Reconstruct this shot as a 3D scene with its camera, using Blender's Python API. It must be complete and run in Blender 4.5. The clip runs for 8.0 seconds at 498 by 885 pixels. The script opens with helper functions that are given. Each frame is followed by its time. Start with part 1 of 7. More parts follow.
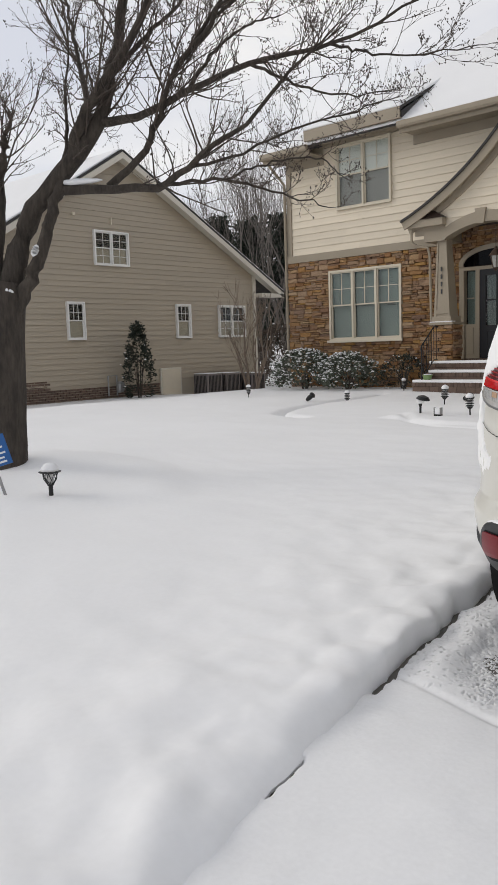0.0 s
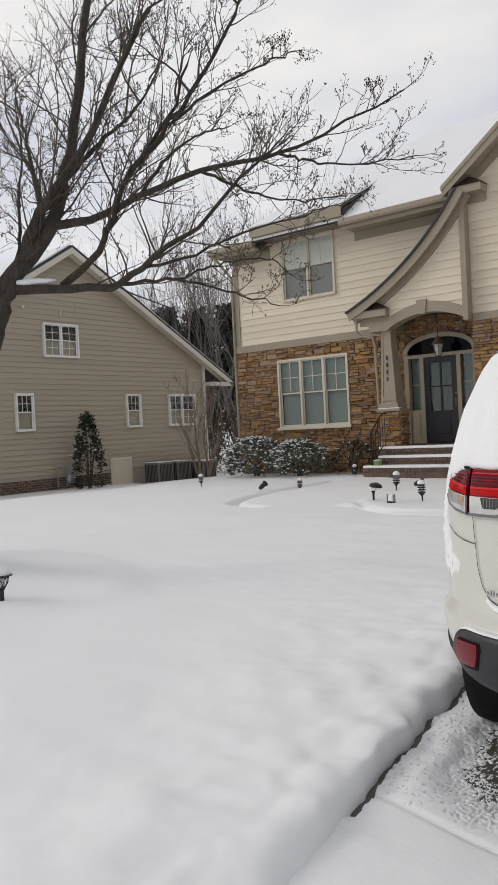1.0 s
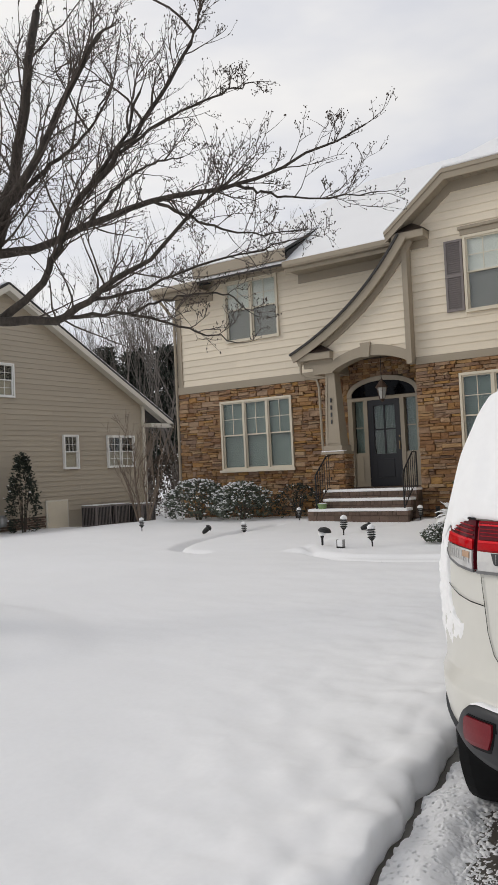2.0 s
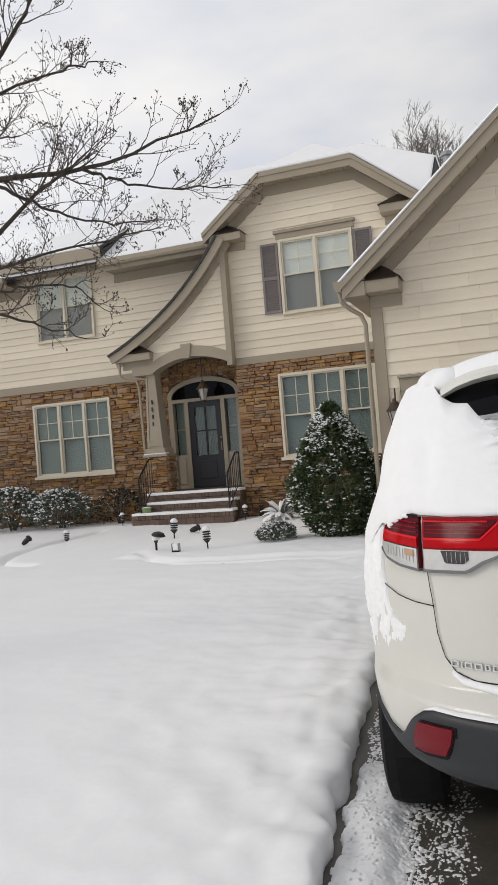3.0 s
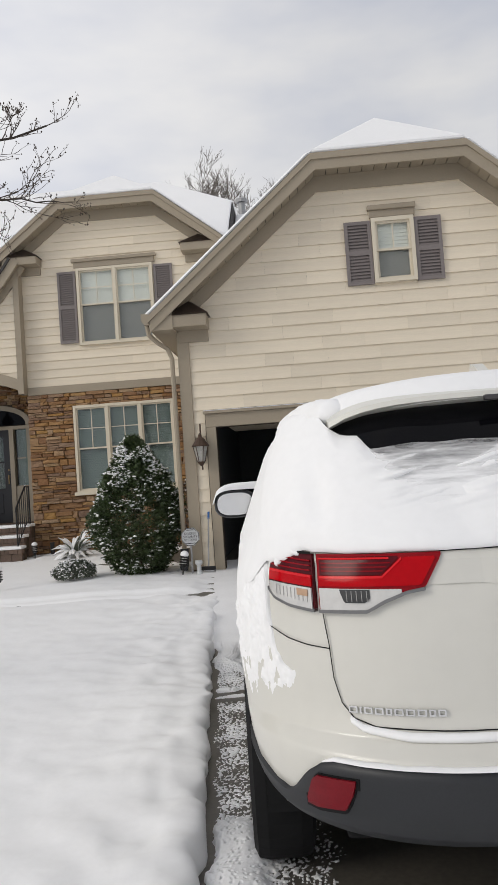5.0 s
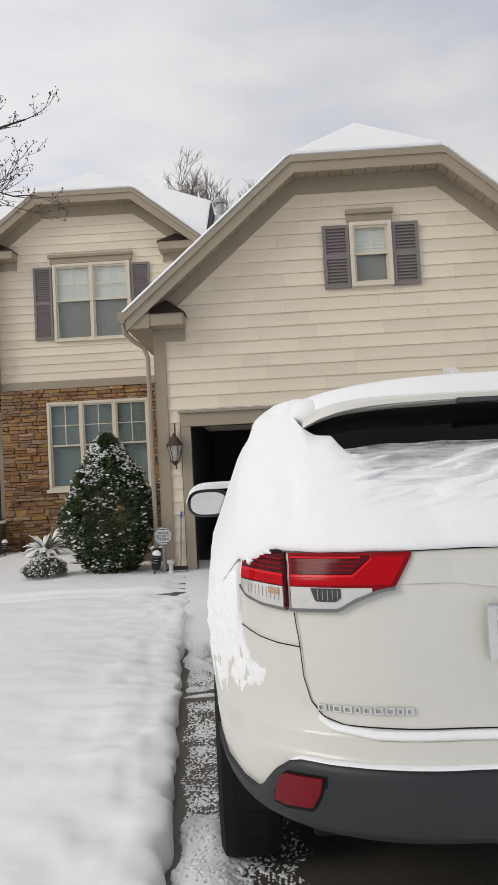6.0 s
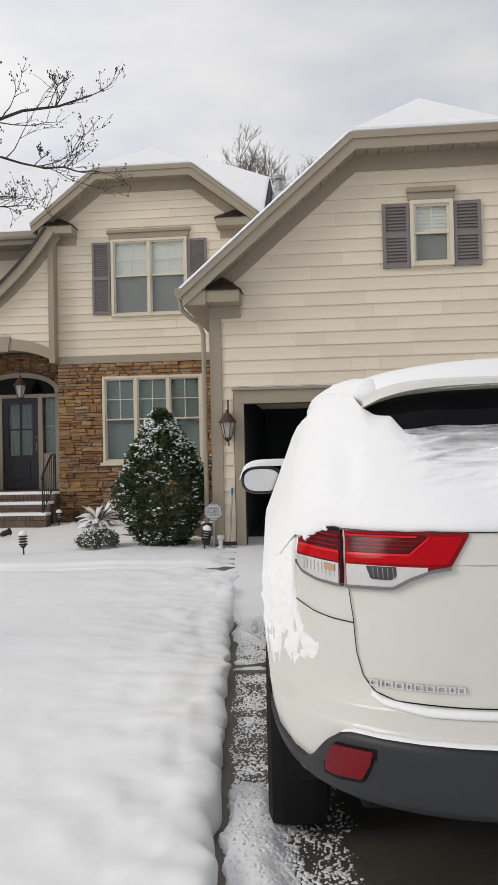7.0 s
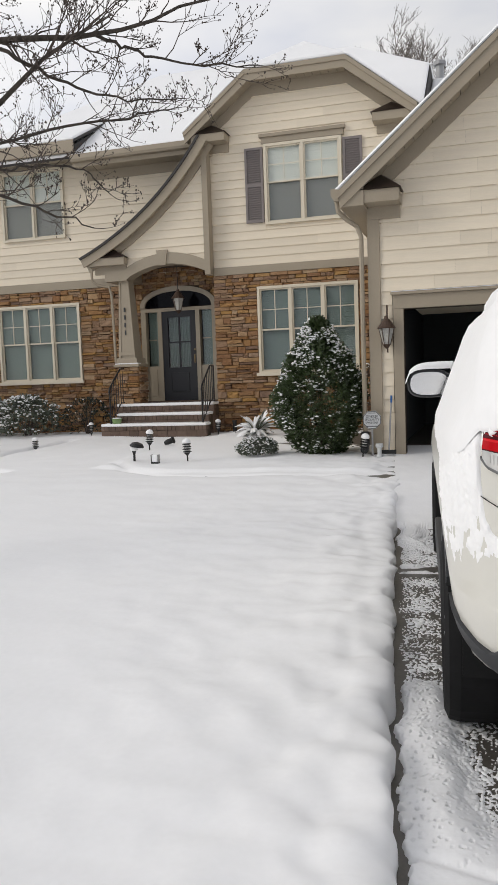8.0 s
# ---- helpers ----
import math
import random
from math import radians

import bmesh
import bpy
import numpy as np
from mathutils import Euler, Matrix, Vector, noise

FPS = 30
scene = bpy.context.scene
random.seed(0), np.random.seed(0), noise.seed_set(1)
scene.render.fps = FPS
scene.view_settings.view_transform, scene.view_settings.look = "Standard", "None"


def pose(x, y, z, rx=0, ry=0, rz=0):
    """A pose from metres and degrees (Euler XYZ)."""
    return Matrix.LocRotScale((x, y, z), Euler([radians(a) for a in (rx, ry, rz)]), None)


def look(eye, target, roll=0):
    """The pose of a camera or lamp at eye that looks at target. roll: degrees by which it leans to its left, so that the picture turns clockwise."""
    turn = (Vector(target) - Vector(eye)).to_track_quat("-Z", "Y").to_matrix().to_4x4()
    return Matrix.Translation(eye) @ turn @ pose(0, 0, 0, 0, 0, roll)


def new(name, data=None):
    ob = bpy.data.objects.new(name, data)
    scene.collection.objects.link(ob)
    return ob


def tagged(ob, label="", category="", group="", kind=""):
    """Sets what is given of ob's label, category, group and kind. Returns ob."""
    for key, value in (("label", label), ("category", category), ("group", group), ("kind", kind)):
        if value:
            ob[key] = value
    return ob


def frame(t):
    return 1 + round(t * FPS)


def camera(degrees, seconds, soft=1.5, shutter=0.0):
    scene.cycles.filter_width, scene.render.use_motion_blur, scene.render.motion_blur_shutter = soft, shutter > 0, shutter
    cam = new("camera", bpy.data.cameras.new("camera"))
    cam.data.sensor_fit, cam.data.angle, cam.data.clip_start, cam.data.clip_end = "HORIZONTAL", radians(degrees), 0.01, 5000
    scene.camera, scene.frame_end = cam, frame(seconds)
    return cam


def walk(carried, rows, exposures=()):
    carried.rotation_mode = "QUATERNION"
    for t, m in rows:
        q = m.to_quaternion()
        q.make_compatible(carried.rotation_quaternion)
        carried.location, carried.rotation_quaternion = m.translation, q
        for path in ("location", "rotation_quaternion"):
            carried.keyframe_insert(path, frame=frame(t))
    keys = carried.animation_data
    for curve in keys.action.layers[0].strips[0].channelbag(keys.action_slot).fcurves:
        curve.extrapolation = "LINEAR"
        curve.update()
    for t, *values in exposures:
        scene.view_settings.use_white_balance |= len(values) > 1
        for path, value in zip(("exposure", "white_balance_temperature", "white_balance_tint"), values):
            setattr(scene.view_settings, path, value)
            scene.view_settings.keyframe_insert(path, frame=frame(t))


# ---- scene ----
cam = camera(35.2, 8.0)
PATH = [
    (0, (0.599, 0.39, 1.132), (-0.743, 1.854, 0.891), -1.9),
    (0.5, (0.573, 0.333, 1.146), (-0.764, 1.815, 1.016), -2.7),
    (1, (0.517, 0.399, 1.22), (-0.731, 1.962, 1.189), -2.9),
    (1.2, (0.453, 0.441, 1.221), (-0.755, 2.034, 1.232), -3.3),
    (2.3, (0.027, 0.657, 1.241), (-0.988, 2.379, 1.32), -2.5),
    (2.5, (-0.082, 0.66, 1.239), (-0.979, 2.446, 1.306), -3.1),
    (3, (-0.322, 0.672, 1.256), (-0.995, 2.555, 1.301), -4.5),
    (3.5, (-0.446, 0.758, 1.255), (-1.044, 2.664, 1.335), -3.5),
    (4, (-0.545, 0.833, 1.263), (-1.003, 2.778, 1.353), -2.8),
    (4.1, (-0.567, 0.84, 1.264), (-0.98, 2.795, 1.35), -2.9),
    (4.5, (-0.626, 0.812, 1.269), (-0.875, 2.795, 1.353), -3.7),
    (5, (-0.692, 0.819, 1.27), (-0.819, 2.813, 1.365), -4.0),
    (6.3, (-0.693, 0.812, 1.254), (-0.751, 2.809, 1.348), -2.9),
    (6.5, (-0.696, 0.81, 1.251), (-0.771, 2.806, 1.334), -2.4),
    (7, (-0.722, 0.774, 1.255), (-0.913, 2.765, 1.299), -1.2),
    (7.5, (-0.772, 0.785, 1.223), (-1.188, 2.74, 1.154), -1.8),
    (8, (-0.814, 0.796, 1.204), (-1.386, 2.704, 1.035), -2.0),
]
walk(cam, [(t, look(eye, target, roll)) for t, eye, target, roll in PATH], [(0.0, -0.12), (1.2, -0.20), (2.5, -0.08), (4.0, -0.04), (6.5, -0.03), (8.0, 0.01)])

# ---- sky and light ----
world = bpy.data.worlds.new("overcast_sky")
scene.world = world
world.use_nodes = True
wn, wl = world.node_tree.nodes, world.node_tree.links
wn.clear()
w_out = wn.new("ShaderNodeOutputWorld")
w_bg = wn.new("ShaderNodeBackground")
w_sky = wn.new("ShaderNodeTexSky")
w_sky.sky_type, w_sky.sun_disc = "NISHITA", False
w_sky.sun_elevation, w_sky.sun_rotation = radians(28), radians(-120)
w_scale = wn.new("ShaderNodeVectorMath")
w_scale.operation = "SCALE"
w_scale.inputs["Scale"].default_value = 0.10
w_co = wn.new("ShaderNodeTexCoord")
w_map = wn.new("ShaderNodeMapping")
w_map.inputs["Scale"].default_value = (1.0, 1.0, 2.6)
w_noise = wn.new("ShaderNodeTexNoise")
w_noise.inputs["Scale"].default_value = 2.3
w_noise.inputs["Detail"].default_value = 5.0
w_noise.inputs["Roughness"].default_value = 0.5
w_ramp = wn.new("ShaderNodeValToRGB")
w_ramp.color_ramp.elements[0].position, w_ramp.color_ramp.elements[0].color = 0.36, (0.50, 0.533, 0.63, 1)
w_ramp.color_ramp.elements[1].position, w_ramp.color_ramp.elements[1].color = 0.62, (0.815, 0.80, 0.785, 1)
w_mix = wn.new("ShaderNodeMix")
w_mix.data_type = "RGBA"
w_mix.inputs["Factor"].default_value = 0.88
wl.new(w_co.outputs["Generated"], w_map.inputs["Vector"])
wl.new(w_map.outputs["Vector"], w_noise.inputs["Vector"])
wl.new(w_noise.outputs["Fac"], w_ramp.inputs["Fac"])
wl.new(w_sky.outputs["Color"], w_scale.inputs[0])
wl.new(w_scale.outputs["Vector"], w_mix.inputs["A"])
wl.new(w_ramp.outputs["Color"], w_mix.inputs["B"])
w_dot = wn.new("ShaderNodeVectorMath")
w_dot.operation = "DOT_PRODUCT"
w_dot.inputs[1].default_value = Vector((-0.80, 0.42, 0.42)).normalized()
w_glow = wn.new("ShaderNodeMapRange")
w_glow.interpolation_type = "SMOOTHERSTEP"
w_glow.inputs["From Min"].default_value, w_glow.inputs["From Max"].default_value = 0.35, 1.0
w_glow.inputs["To Max"].default_value = 0.46
w_add = wn.new("ShaderNodeMix")
w_add.data_type, w_add.blend_type = "RGBA", "ADD"
w_add.inputs["B"].default_value = (0.60, 0.57, 0.53, 1)
wl.new(w_co.outputs["Generated"], w_dot.inputs[0])
wl.new(w_dot.outputs["Value"], w_glow.inputs["Value"])
wl.new(w_glow.outputs["Result"], w_add.inputs["Factor"])
wl.new(w_mix.outputs["Result"], w_add.inputs["A"])
wl.new(w_add.outputs["Result"], w_bg.inputs["Color"])
w_bg.inputs["Strength"].default_value = 1.0
wl.new(w_bg.outputs["Background"], w_out.inputs["Surface"])

sun = new("sun", bpy.data.lights.new("sun", "SUN"))
sun.data.energy, sun.data.angle, sun.data.color = 1.08, radians(24), (1.0, 0.95, 0.87)
sun.matrix_world = look((-15.0, -4.6, 9.2), (0, 4, 0))


# ---- mesh helpers ----
def quad_box(bm, x0, x1, y0, y1, z0, z1):
    v = [bm.verts.new(p) for p in ((x0, y0, z0), (x1, y0, z0), (x1, y1, z0), (x0, y1, z0), (x0, y0, z1), (x1, y0, z1), (x1, y1, z1), (x0, y1, z1))]
    for f in ((3, 2, 1, 0), (4, 5, 6, 7), (0, 1, 5, 4), (1, 2, 6, 5), (2, 3, 7, 6), (3, 0, 4, 7)):
        bm.faces.new([v[i] for i in f])
    return v


def box(x0, x1, y0, y1, z0, z1, bevel=0.0):
    bm = bmesh.new()
    quad_box(bm, x0, x1, y0, y1, z0, z1)
    if bevel:
        bmesh.ops.bevel(bm, geom=bm.edges[:], offset=bevel, segments=2, affect="EDGES", profile=0.6)
    return bm


def prism(bm, poly, axis, a, b):
    """A polygon of two coordinates pushed along the third axis from a to b."""
    def at(p, d):
        return {"x": (d, p[0], p[1]), "y": (p[0], d, p[1]), "z": (p[0], p[1], d)}[axis]
    one, two = [bm.verts.new(at(p, a)) for p in poly], [bm.verts.new(at(p, b)) for p in poly]
    bm.faces.new(one)
    bm.faces.new(two[::-1])
    for i in range(len(poly)):
        j = (i + 1) % len(poly)
        bm.faces.new((one[j], one[i], two[i], two[j]))
    bmesh.ops.recalc_face_normals(bm, faces=bm.faces[:])
    return bm


def tube(bm, points, radii, sides=8, cap=True):
    """A tapered tube along points."""
    rings, up = [], Vector((0.3, 0.2, 1)).normalized()
    n = len(points)
    for i, p in enumerate(points):
        d = (Vector(points[min(i + 1, n - 1)]) - Vector(points[max(i - 1, 0)])).normalized()
        side = d.cross(up)
        if side.length < 0.05:
            side = d.cross(Vector((1, 0, 0)))
        side.normalize()
        over = side.cross(d)
        r = radii[i] if hasattr(radii, "__len__") else radii
        rings.append([bm.verts.new(Vector(p) + r * (math.cos(k * math.tau / sides) * side + math.sin(k * math.tau / sides) * over)) for k in range(sides)])
    for a, b in zip(rings, rings[1:]):
        for k in range(sides):
            bm.faces.new((a[k], a[(k + 1) % sides], b[(k + 1) % sides], b[k]))
    if cap:
        bm.faces.new(rings[0][::-1])
        bm.faces.new(rings[-1])
    return bm


def lathe(bm, profile, sides=16, centre=(0, 0, 0)):
    """Rings of (radius, height) round a vertical axis."""
    c, rings = Vector(centre), []
    for r, z in profile:
        rings.append([bm.verts.new(c + Vector((r * math.cos(k * math.tau / sides), r * math.sin(k * math.tau / sides), z))) for k in range(sides)])
    for a, b in zip(rings, rings[1:]):
        for k in range(sides):
            bm.faces.new((a[k], a[(k + 1) % sides], b[(k + 1) % sides], b[k]))
    bm.faces.new(rings[0][::-1])
    bm.faces.new(rings[-1])
    return bm


def limb_points(ctrl, n=14, wob=0.03, seed=0):
    """A smooth line through control points with slight kinks."""
    pts = [Vector(c) for c in ctrl]
    pts = [pts[0] * 2 - pts[1]] + pts + [pts[-1] * 2 - pts[-2]]
    out = []
    segs = len(pts) - 3
    for k in range(n + 1):
        u = k / n * segs
        i = min(int(u), segs - 1)
        f = u - i
        a, b, c, d = pts[i:i + 4]
        q = 0.5 * ((2 * b) + (c - a) * f + (2 * a - 5 * b + 4 * c - d) * f * f + (3 * b - a - 3 * c + d) * f ** 3)
        q += Vector((noise.noise((k * 0.9, seed, 0)), noise.noise((k * 0.9, seed, 5)), noise.noise((k * 0.9, seed, 9)))) * wob * min(1, k)
        out.append(q)
    return out


def as_mesh(name, bm, material, smooth=False):
    data = bpy.data.meshes.new(name)
    bm.to_mesh(data)
    bm.free()
    if smooth:
        data.polygons.foreach_set("use_smooth", [True] * len(data.polygons))
    for m in material if isinstance(material, (list, tuple)) else (material,):
        data.materials.append(m)
    return data


def part(name, bm, material, parent=None, label="", smooth=False):
    """Links a bmesh, built in the coordinates of its thing, as one mesh under a thing or a part."""
    ob = new(name, as_mesh(name, bm, material, smooth))
    ob.parent = parent
    return tagged(ob, label=label)


def thing(name, label, category, place=(0, 0, 0), turn=0.0, group="", kind=""):
    ob = new(name)
    ob.empty_display_size = 0.1
    ob.matrix_basis = pose(*place, 0, 0, turn)
    return tagged(ob, label, category, group, kind)


# ---- materials ----
def material(name, colour, rough=0.6, metal=0.0, vary=0.12, scale=6.0, fine=60.0, bump=0.0, bump_scale=None, each=0.0, hue=0.0, stretch=(1, 1, 1), coat=0.0, spec=0.5):
    """A surface with stains at one scale, grain at another, relief, and a shift of its own for each object."""
    m = bpy.data.materials.new(name)
    m.use_nodes = True
    n, l = m.node_tree.nodes, m.node_tree.links
    b = n["Principled BSDF"]
    b.inputs["Roughness"].default_value, b.inputs["Metallic"].default_value = rough, metal
    b.inputs["Coat Weight"].default_value = coat
    b.inputs["Specular IOR Level"].default_value = spec
    co = n.new("ShaderNodeTexCoord")
    mp = n.new("ShaderNodeMapping")
    mp.inputs["Scale"].default_value = stretch
    l.new(co.outputs["Object"], mp.inputs["Vector"])
    big, small = n.new("ShaderNodeTexNoise"), n.new("ShaderNodeTexNoise")
    big.inputs["Scale"].default_value, small.inputs["Scale"].default_value = scale, fine
    big.inputs["Detail"].default_value, small.inputs["Detail"].default_value = 4, 3
    for t in (big, small):
        l.new(mp.outputs["Vector"], t.inputs["Vector"])
    add = n.new("ShaderNodeMath")
    add.operation = "MULTIPLY_ADD"
    add.inputs[1].default_value = 0.5
    l.new(small.outputs["Fac"], add.inputs[0])
    half = n.new("ShaderNodeMath")
    half.operation = "MULTIPLY"
    half.inputs[1].default_value = 0.5
    l.new(big.outputs["Fac"], half.inputs[0])
    l.new(half.outputs[0], add.inputs[2])
    rng = n.new("ShaderNodeMapRange")
    rng.inputs["From Min"].default_value, rng.inputs["From Max"].default_value = 0.3, 0.7
    rng.inputs["To Min"].default_value, rng.inputs["To Max"].default_value = 1 - vary, 1 + vary
    l.new(add.outputs[0], rng.inputs["Value"])
    hsv = n.new("ShaderNodeHueSaturation")
    hsv.inputs["Color"].default_value = (*colour, 1)
    if each or hue:
        info = n.new("ShaderNodeObjectInfo")
        r2 = n.new("ShaderNodeMapRange")
        r2.inputs["To Min"].default_value, r2.inputs["To Max"].default_value = 1 - each, 1 + each
        l.new(info.outputs["Random"], r2.inputs["Value"])
        mul = n.new("ShaderNodeMath")
        mul.operation = "MULTIPLY"
        l.new(rng.outputs["Result"], mul.inputs[0])
        l.new(r2.outputs["Result"], mul.inputs[1])
        l.new(mul.outputs[0], hsv.inputs["Value"])
        if hue:
            r3 = n.new("ShaderNodeMath")
            r3.operation = "FRACT"
            r4 = n.new("ShaderNodeMath")
            r4.operation = "MULTIPLY"
            r4.inputs[1].default_value = 7.31
            l.new(info.outputs["Random"], r4.inputs[0])
            l.new(r4.outputs[0], r3.inputs[0])
            r5 = n.new("ShaderNodeMapRange")
            r5.inputs["To Min"].default_value, r5.inputs["To Max"].default_value = 0.82, 1.22
            l.new(r3.outputs[0], r5.inputs["Value"])
            l.new(r5.outputs["Result"], hsv.inputs["Saturation"])
            r6 = n.new("ShaderNodeMapRange")
            r6.inputs["To Min"].default_value, r6.inputs["To Max"].default_value = 0.5 - hue, 0.5 + hue
            l.new(info.outputs["Random"], r6.inputs["Value"])
            l.new(r6.outputs["Result"], hsv.inputs["Hue"])
    else:
        l.new(rng.outputs["Result"], hsv.inputs["Value"])
    l.new(hsv.outputs["Color"], b.inputs["Base Color"])
    if bump:
        bp = n.new("ShaderNodeBump")
        bp.inputs["Strength"].default_value, bp.inputs["Distance"].default_value = min(1.0, bump * 40), bump
        src = small
        if bump_scale:
            src = n.new("ShaderNodeTexNoise")
            src.inputs["Scale"].default_value = bump_scale
            src.inputs["Detail"].default_value = 5
            l.new(mp.outputs["Vector"], src.inputs["Vector"])
        l.new(src.outputs["Fac"], bp.inputs["Height"])
        l.new(bp.outputs["Normal"], b.inputs["Normal"])
    return m


SNOW = material("snow", (0.87, 0.87, 0.872), 0.65, vary=0.025, scale=1.2, fine=30, bump=0.008, bump_scale=7, spec=0.3)
SNOW_THIN = material("thin_snow", (0.85, 0.85, 0.852), 0.6, vary=0.04, scale=3, fine=60, bump=0.006, bump_scale=40, spec=0.3)
CONCRETE = material("wet_concrete", (0.082, 0.074, 0.062), 0.38, vary=0.35, scale=2.2, fine=45, bump=0.002, bump_scale=90)
SIDING = material("cream_siding", (0.715, 0.63, 0.495), 0.55, vary=0.09, scale=1.3, fine=30, bump=0.0015, bump_scale=60, each=0.05, stretch=(0.4, 1, 1.6))
TAUPE = material("taupe_trim", (0.315, 0.265, 0.195), 0.5, vary=0.06, scale=2, fine=40, bump=0.001)
NEIGHBOUR_SIDING = material("tan_vinyl_siding", (0.405, 0.35, 0.27), 0.5, vary=0.05, scale=0.8, fine=25, each=0.03, stretch=(1, 0.3, 2))
WHITE_TRIM = material("beige_trim", (0.64, 0.575, 0.455), 0.45, vary=0.04, scale=4, fine=50)
NEIGHBOUR_TRIM = material("pale_trim", (0.62, 0.58, 0.50), 0.45, vary=0.04, scale=4, fine=50)
STONE = material("ledgestone", (0.315, 0.188, 0.10), 0.85, vary=0.36, scale=7, fine=45, bump=0.02, bump_scale=14, each=0.32, hue=0.010)
MORTAR = material("mortar", (0.07, 0.05, 0.033), 0.9, vary=0.2, scale=6, fine=50, bump=0.01)
BRICK = material("brown_brick", (0.125, 0.085, 0.064), 0.85, vary=0.2, scale=10, fine=80, bump=0.004, each=0.2)
SHINGLE = material("dark_shingles", (0.05, 0.047, 0.045), 0.9, vary=0.25, scale=8, fine=70, bump=0.006)
METAL_ROOF = material("dark_bronze_metal", (0.045, 0.03, 0.025), 0.35, 0.5, vary=0.2, scale=8, fine=40)
BLACK_IRON = material("black_iron", (0.02, 0.02, 0.02), 0.45, 0.3, vary=0.2, scale=20, fine=90)
DOOR_PAINT = material("dark_door_paint", (0.011, 0.011, 0.014), 0.45, vary=0.1, scale=5, fine=50)
SHUTTER = material("grey_brown_shutter", (0.19, 0.165, 0.158), 0.6, vary=0.08, scale=6, fine=50)
BARK = material("grey_brown_bark", (0.052, 0.042, 0.033), 0.9, vary=0.6, scale=9, fine=38, bump=0.03, bump_scale=22, stretch=(1, 1, 0.25))
TWIG = material("dark_twig", (0.075, 0.058, 0.047), 0.85, vary=0.3, scale=12, fine=60)
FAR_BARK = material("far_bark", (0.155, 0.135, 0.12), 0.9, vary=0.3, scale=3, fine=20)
LEAF = material("evergreen_leaf", (0.058, 0.088, 0.030), 0.34, vary=0.45, scale=9, fine=60, each=0.2)
LEAF_DARK = material("dark_needles", (0.022, 0.03, 0.02), 0.7, vary=0.3, scale=2, fine=20)
LEAF_BROWN = material("brown_leaf", (0.07, 0.05, 0.035), 0.7, vary=0.3, scale=6, fine=40)
CAR_PAINT = material("pearl_white_paint", (0.63, 0.617, 0.565), 0.38, vary=0.02, scale=2, fine=20, coat=0.35)
CAR_BLACK = material("black_plastic", (0.017, 0.0185, 0.0215), 0.5, vary=0.15, scale=6, fine=120, bump=0.0006, bump_scale=300)
RUBBER = material("tyre_rubber", (0.009, 0.009, 0.0095), 0.8, vary=0.2, scale=10, fine=60, spec=0.2)
CAR_GLASS = material("tinted_glass", (0.003, 0.003, 0.004), 0.06, vary=0.05, scale=2, fine=10, spec=0.12)
RED_LENS = material("red_lens", (0.42, 0.002, 0.006), 0.12, vary=0.10, scale=8, fine=60, spec=0.12)
AMBER = material("amber_bulb", (0.44, 0.28, 0.18), 0.25, vary=0.1, scale=20, fine=80)
RED_DEEP = material("deep_red_lens", (0.24, 0.003, 0.008), 0.12, vary=0.15, scale=10, fine=60, spec=0.15)
RED_GUIDE = material("light_guide_red", (0.62, 0.012, 0.018), 0.15, vary=0.08, scale=10, fine=60, spec=0.2)
RED_DARK = material("dark_red_lens", (0.075, 0.004, 0.008), 0.15, vary=0.3, scale=10, fine=60, spec=0.15)
CLEAR_LENS = material("clear_lens", (0.56, 0.55, 0.535), 0.15, 0.2, vary=0.08, scale=14, fine=60, coat=1.0)
SMOKED = material("smoked_lens", (0.05, 0.045, 0.047), 0.2, vary=0.2, scale=20, fine=80)
LAMP_TRIM = material("dark_lamp_trim", (0.17, 0.17, 0.172), 0.3, 0.4, vary=0.1)
CHROME = material("chrome", (0.7, 0.7, 0.7), 0.12, 1.0, vary=0.05, scale=10, fine=60)
# the open garage's inner shade, put into a near-black wall colour
GARAGE_SHADE = material("garage_shade", (0.03, 0.033, 0.037), 0.8, vary=0.2)
BLIND = material("grey_green_blind", (0.155, 0.20, 0.185), 0.7, vary=0.06, scale=4, fine=30)
BLIND_PALE = material("pale_blind", (0.76, 0.76, 0.70), 0.7, vary=0.05, scale=4, fine=30)
SCREEN = material("grey_insect_screen", (0.205, 0.20, 0.185), 0.7, vary=0.06, scale=4, fine=200)
# the darkness of unlit rooms, painted as a near-black colour
ROOM_DARKNESS = material("room_darkness", (0.018, 0.018, 0.018), 0.8, vary=0.2)
BLUE_SIGN = material("blue_sign", (0.01, 0.10, 0.32), 0.4, vary=0.05)
GREY_SIGN = material("grey_white_sign", (0.55, 0.56, 0.56), 0.4, vary=0.05)
BRIGHT_TRIM = material("bright_white_trim", (0.80, 0.79, 0.76), 0.45, vary=0.04, scale=4, fine=50)
COPPER_H = material("aged_brass", (0.25, 0.18, 0.09), 0.35, 0.8, vary=0.2, scale=20, fine=60)
GREY_METAL = material("grey_metal", (0.33, 0.33, 0.33), 0.4, 0.7, vary=0.1)
GREEN_POT = material("green_glaze", (0.20, 0.30, 0.12), 0.3, vary=0.1)
INK = material("dark_ink", (0.03, 0.03, 0.035), 0.6, vary=0.05)
WHITE_INK = material("white_ink", (0.75, 0.76, 0.78), 0.6, vary=0.03)
GLASS = bpy.data.materials.new("window_glass")
GLASS.use_nodes = True
_g = GLASS.node_tree.nodes
_g.clear()
_go, _gm, _gt, _gg = (_g.new(k) for k in ("ShaderNodeOutputMaterial", "ShaderNodeMixShader", "ShaderNodeBsdfTransparent", "ShaderNodeBsdfGlossy"))
_gm.inputs[0].default_value = 0.045
_gg.inputs["Roughness"].default_value = 0.03
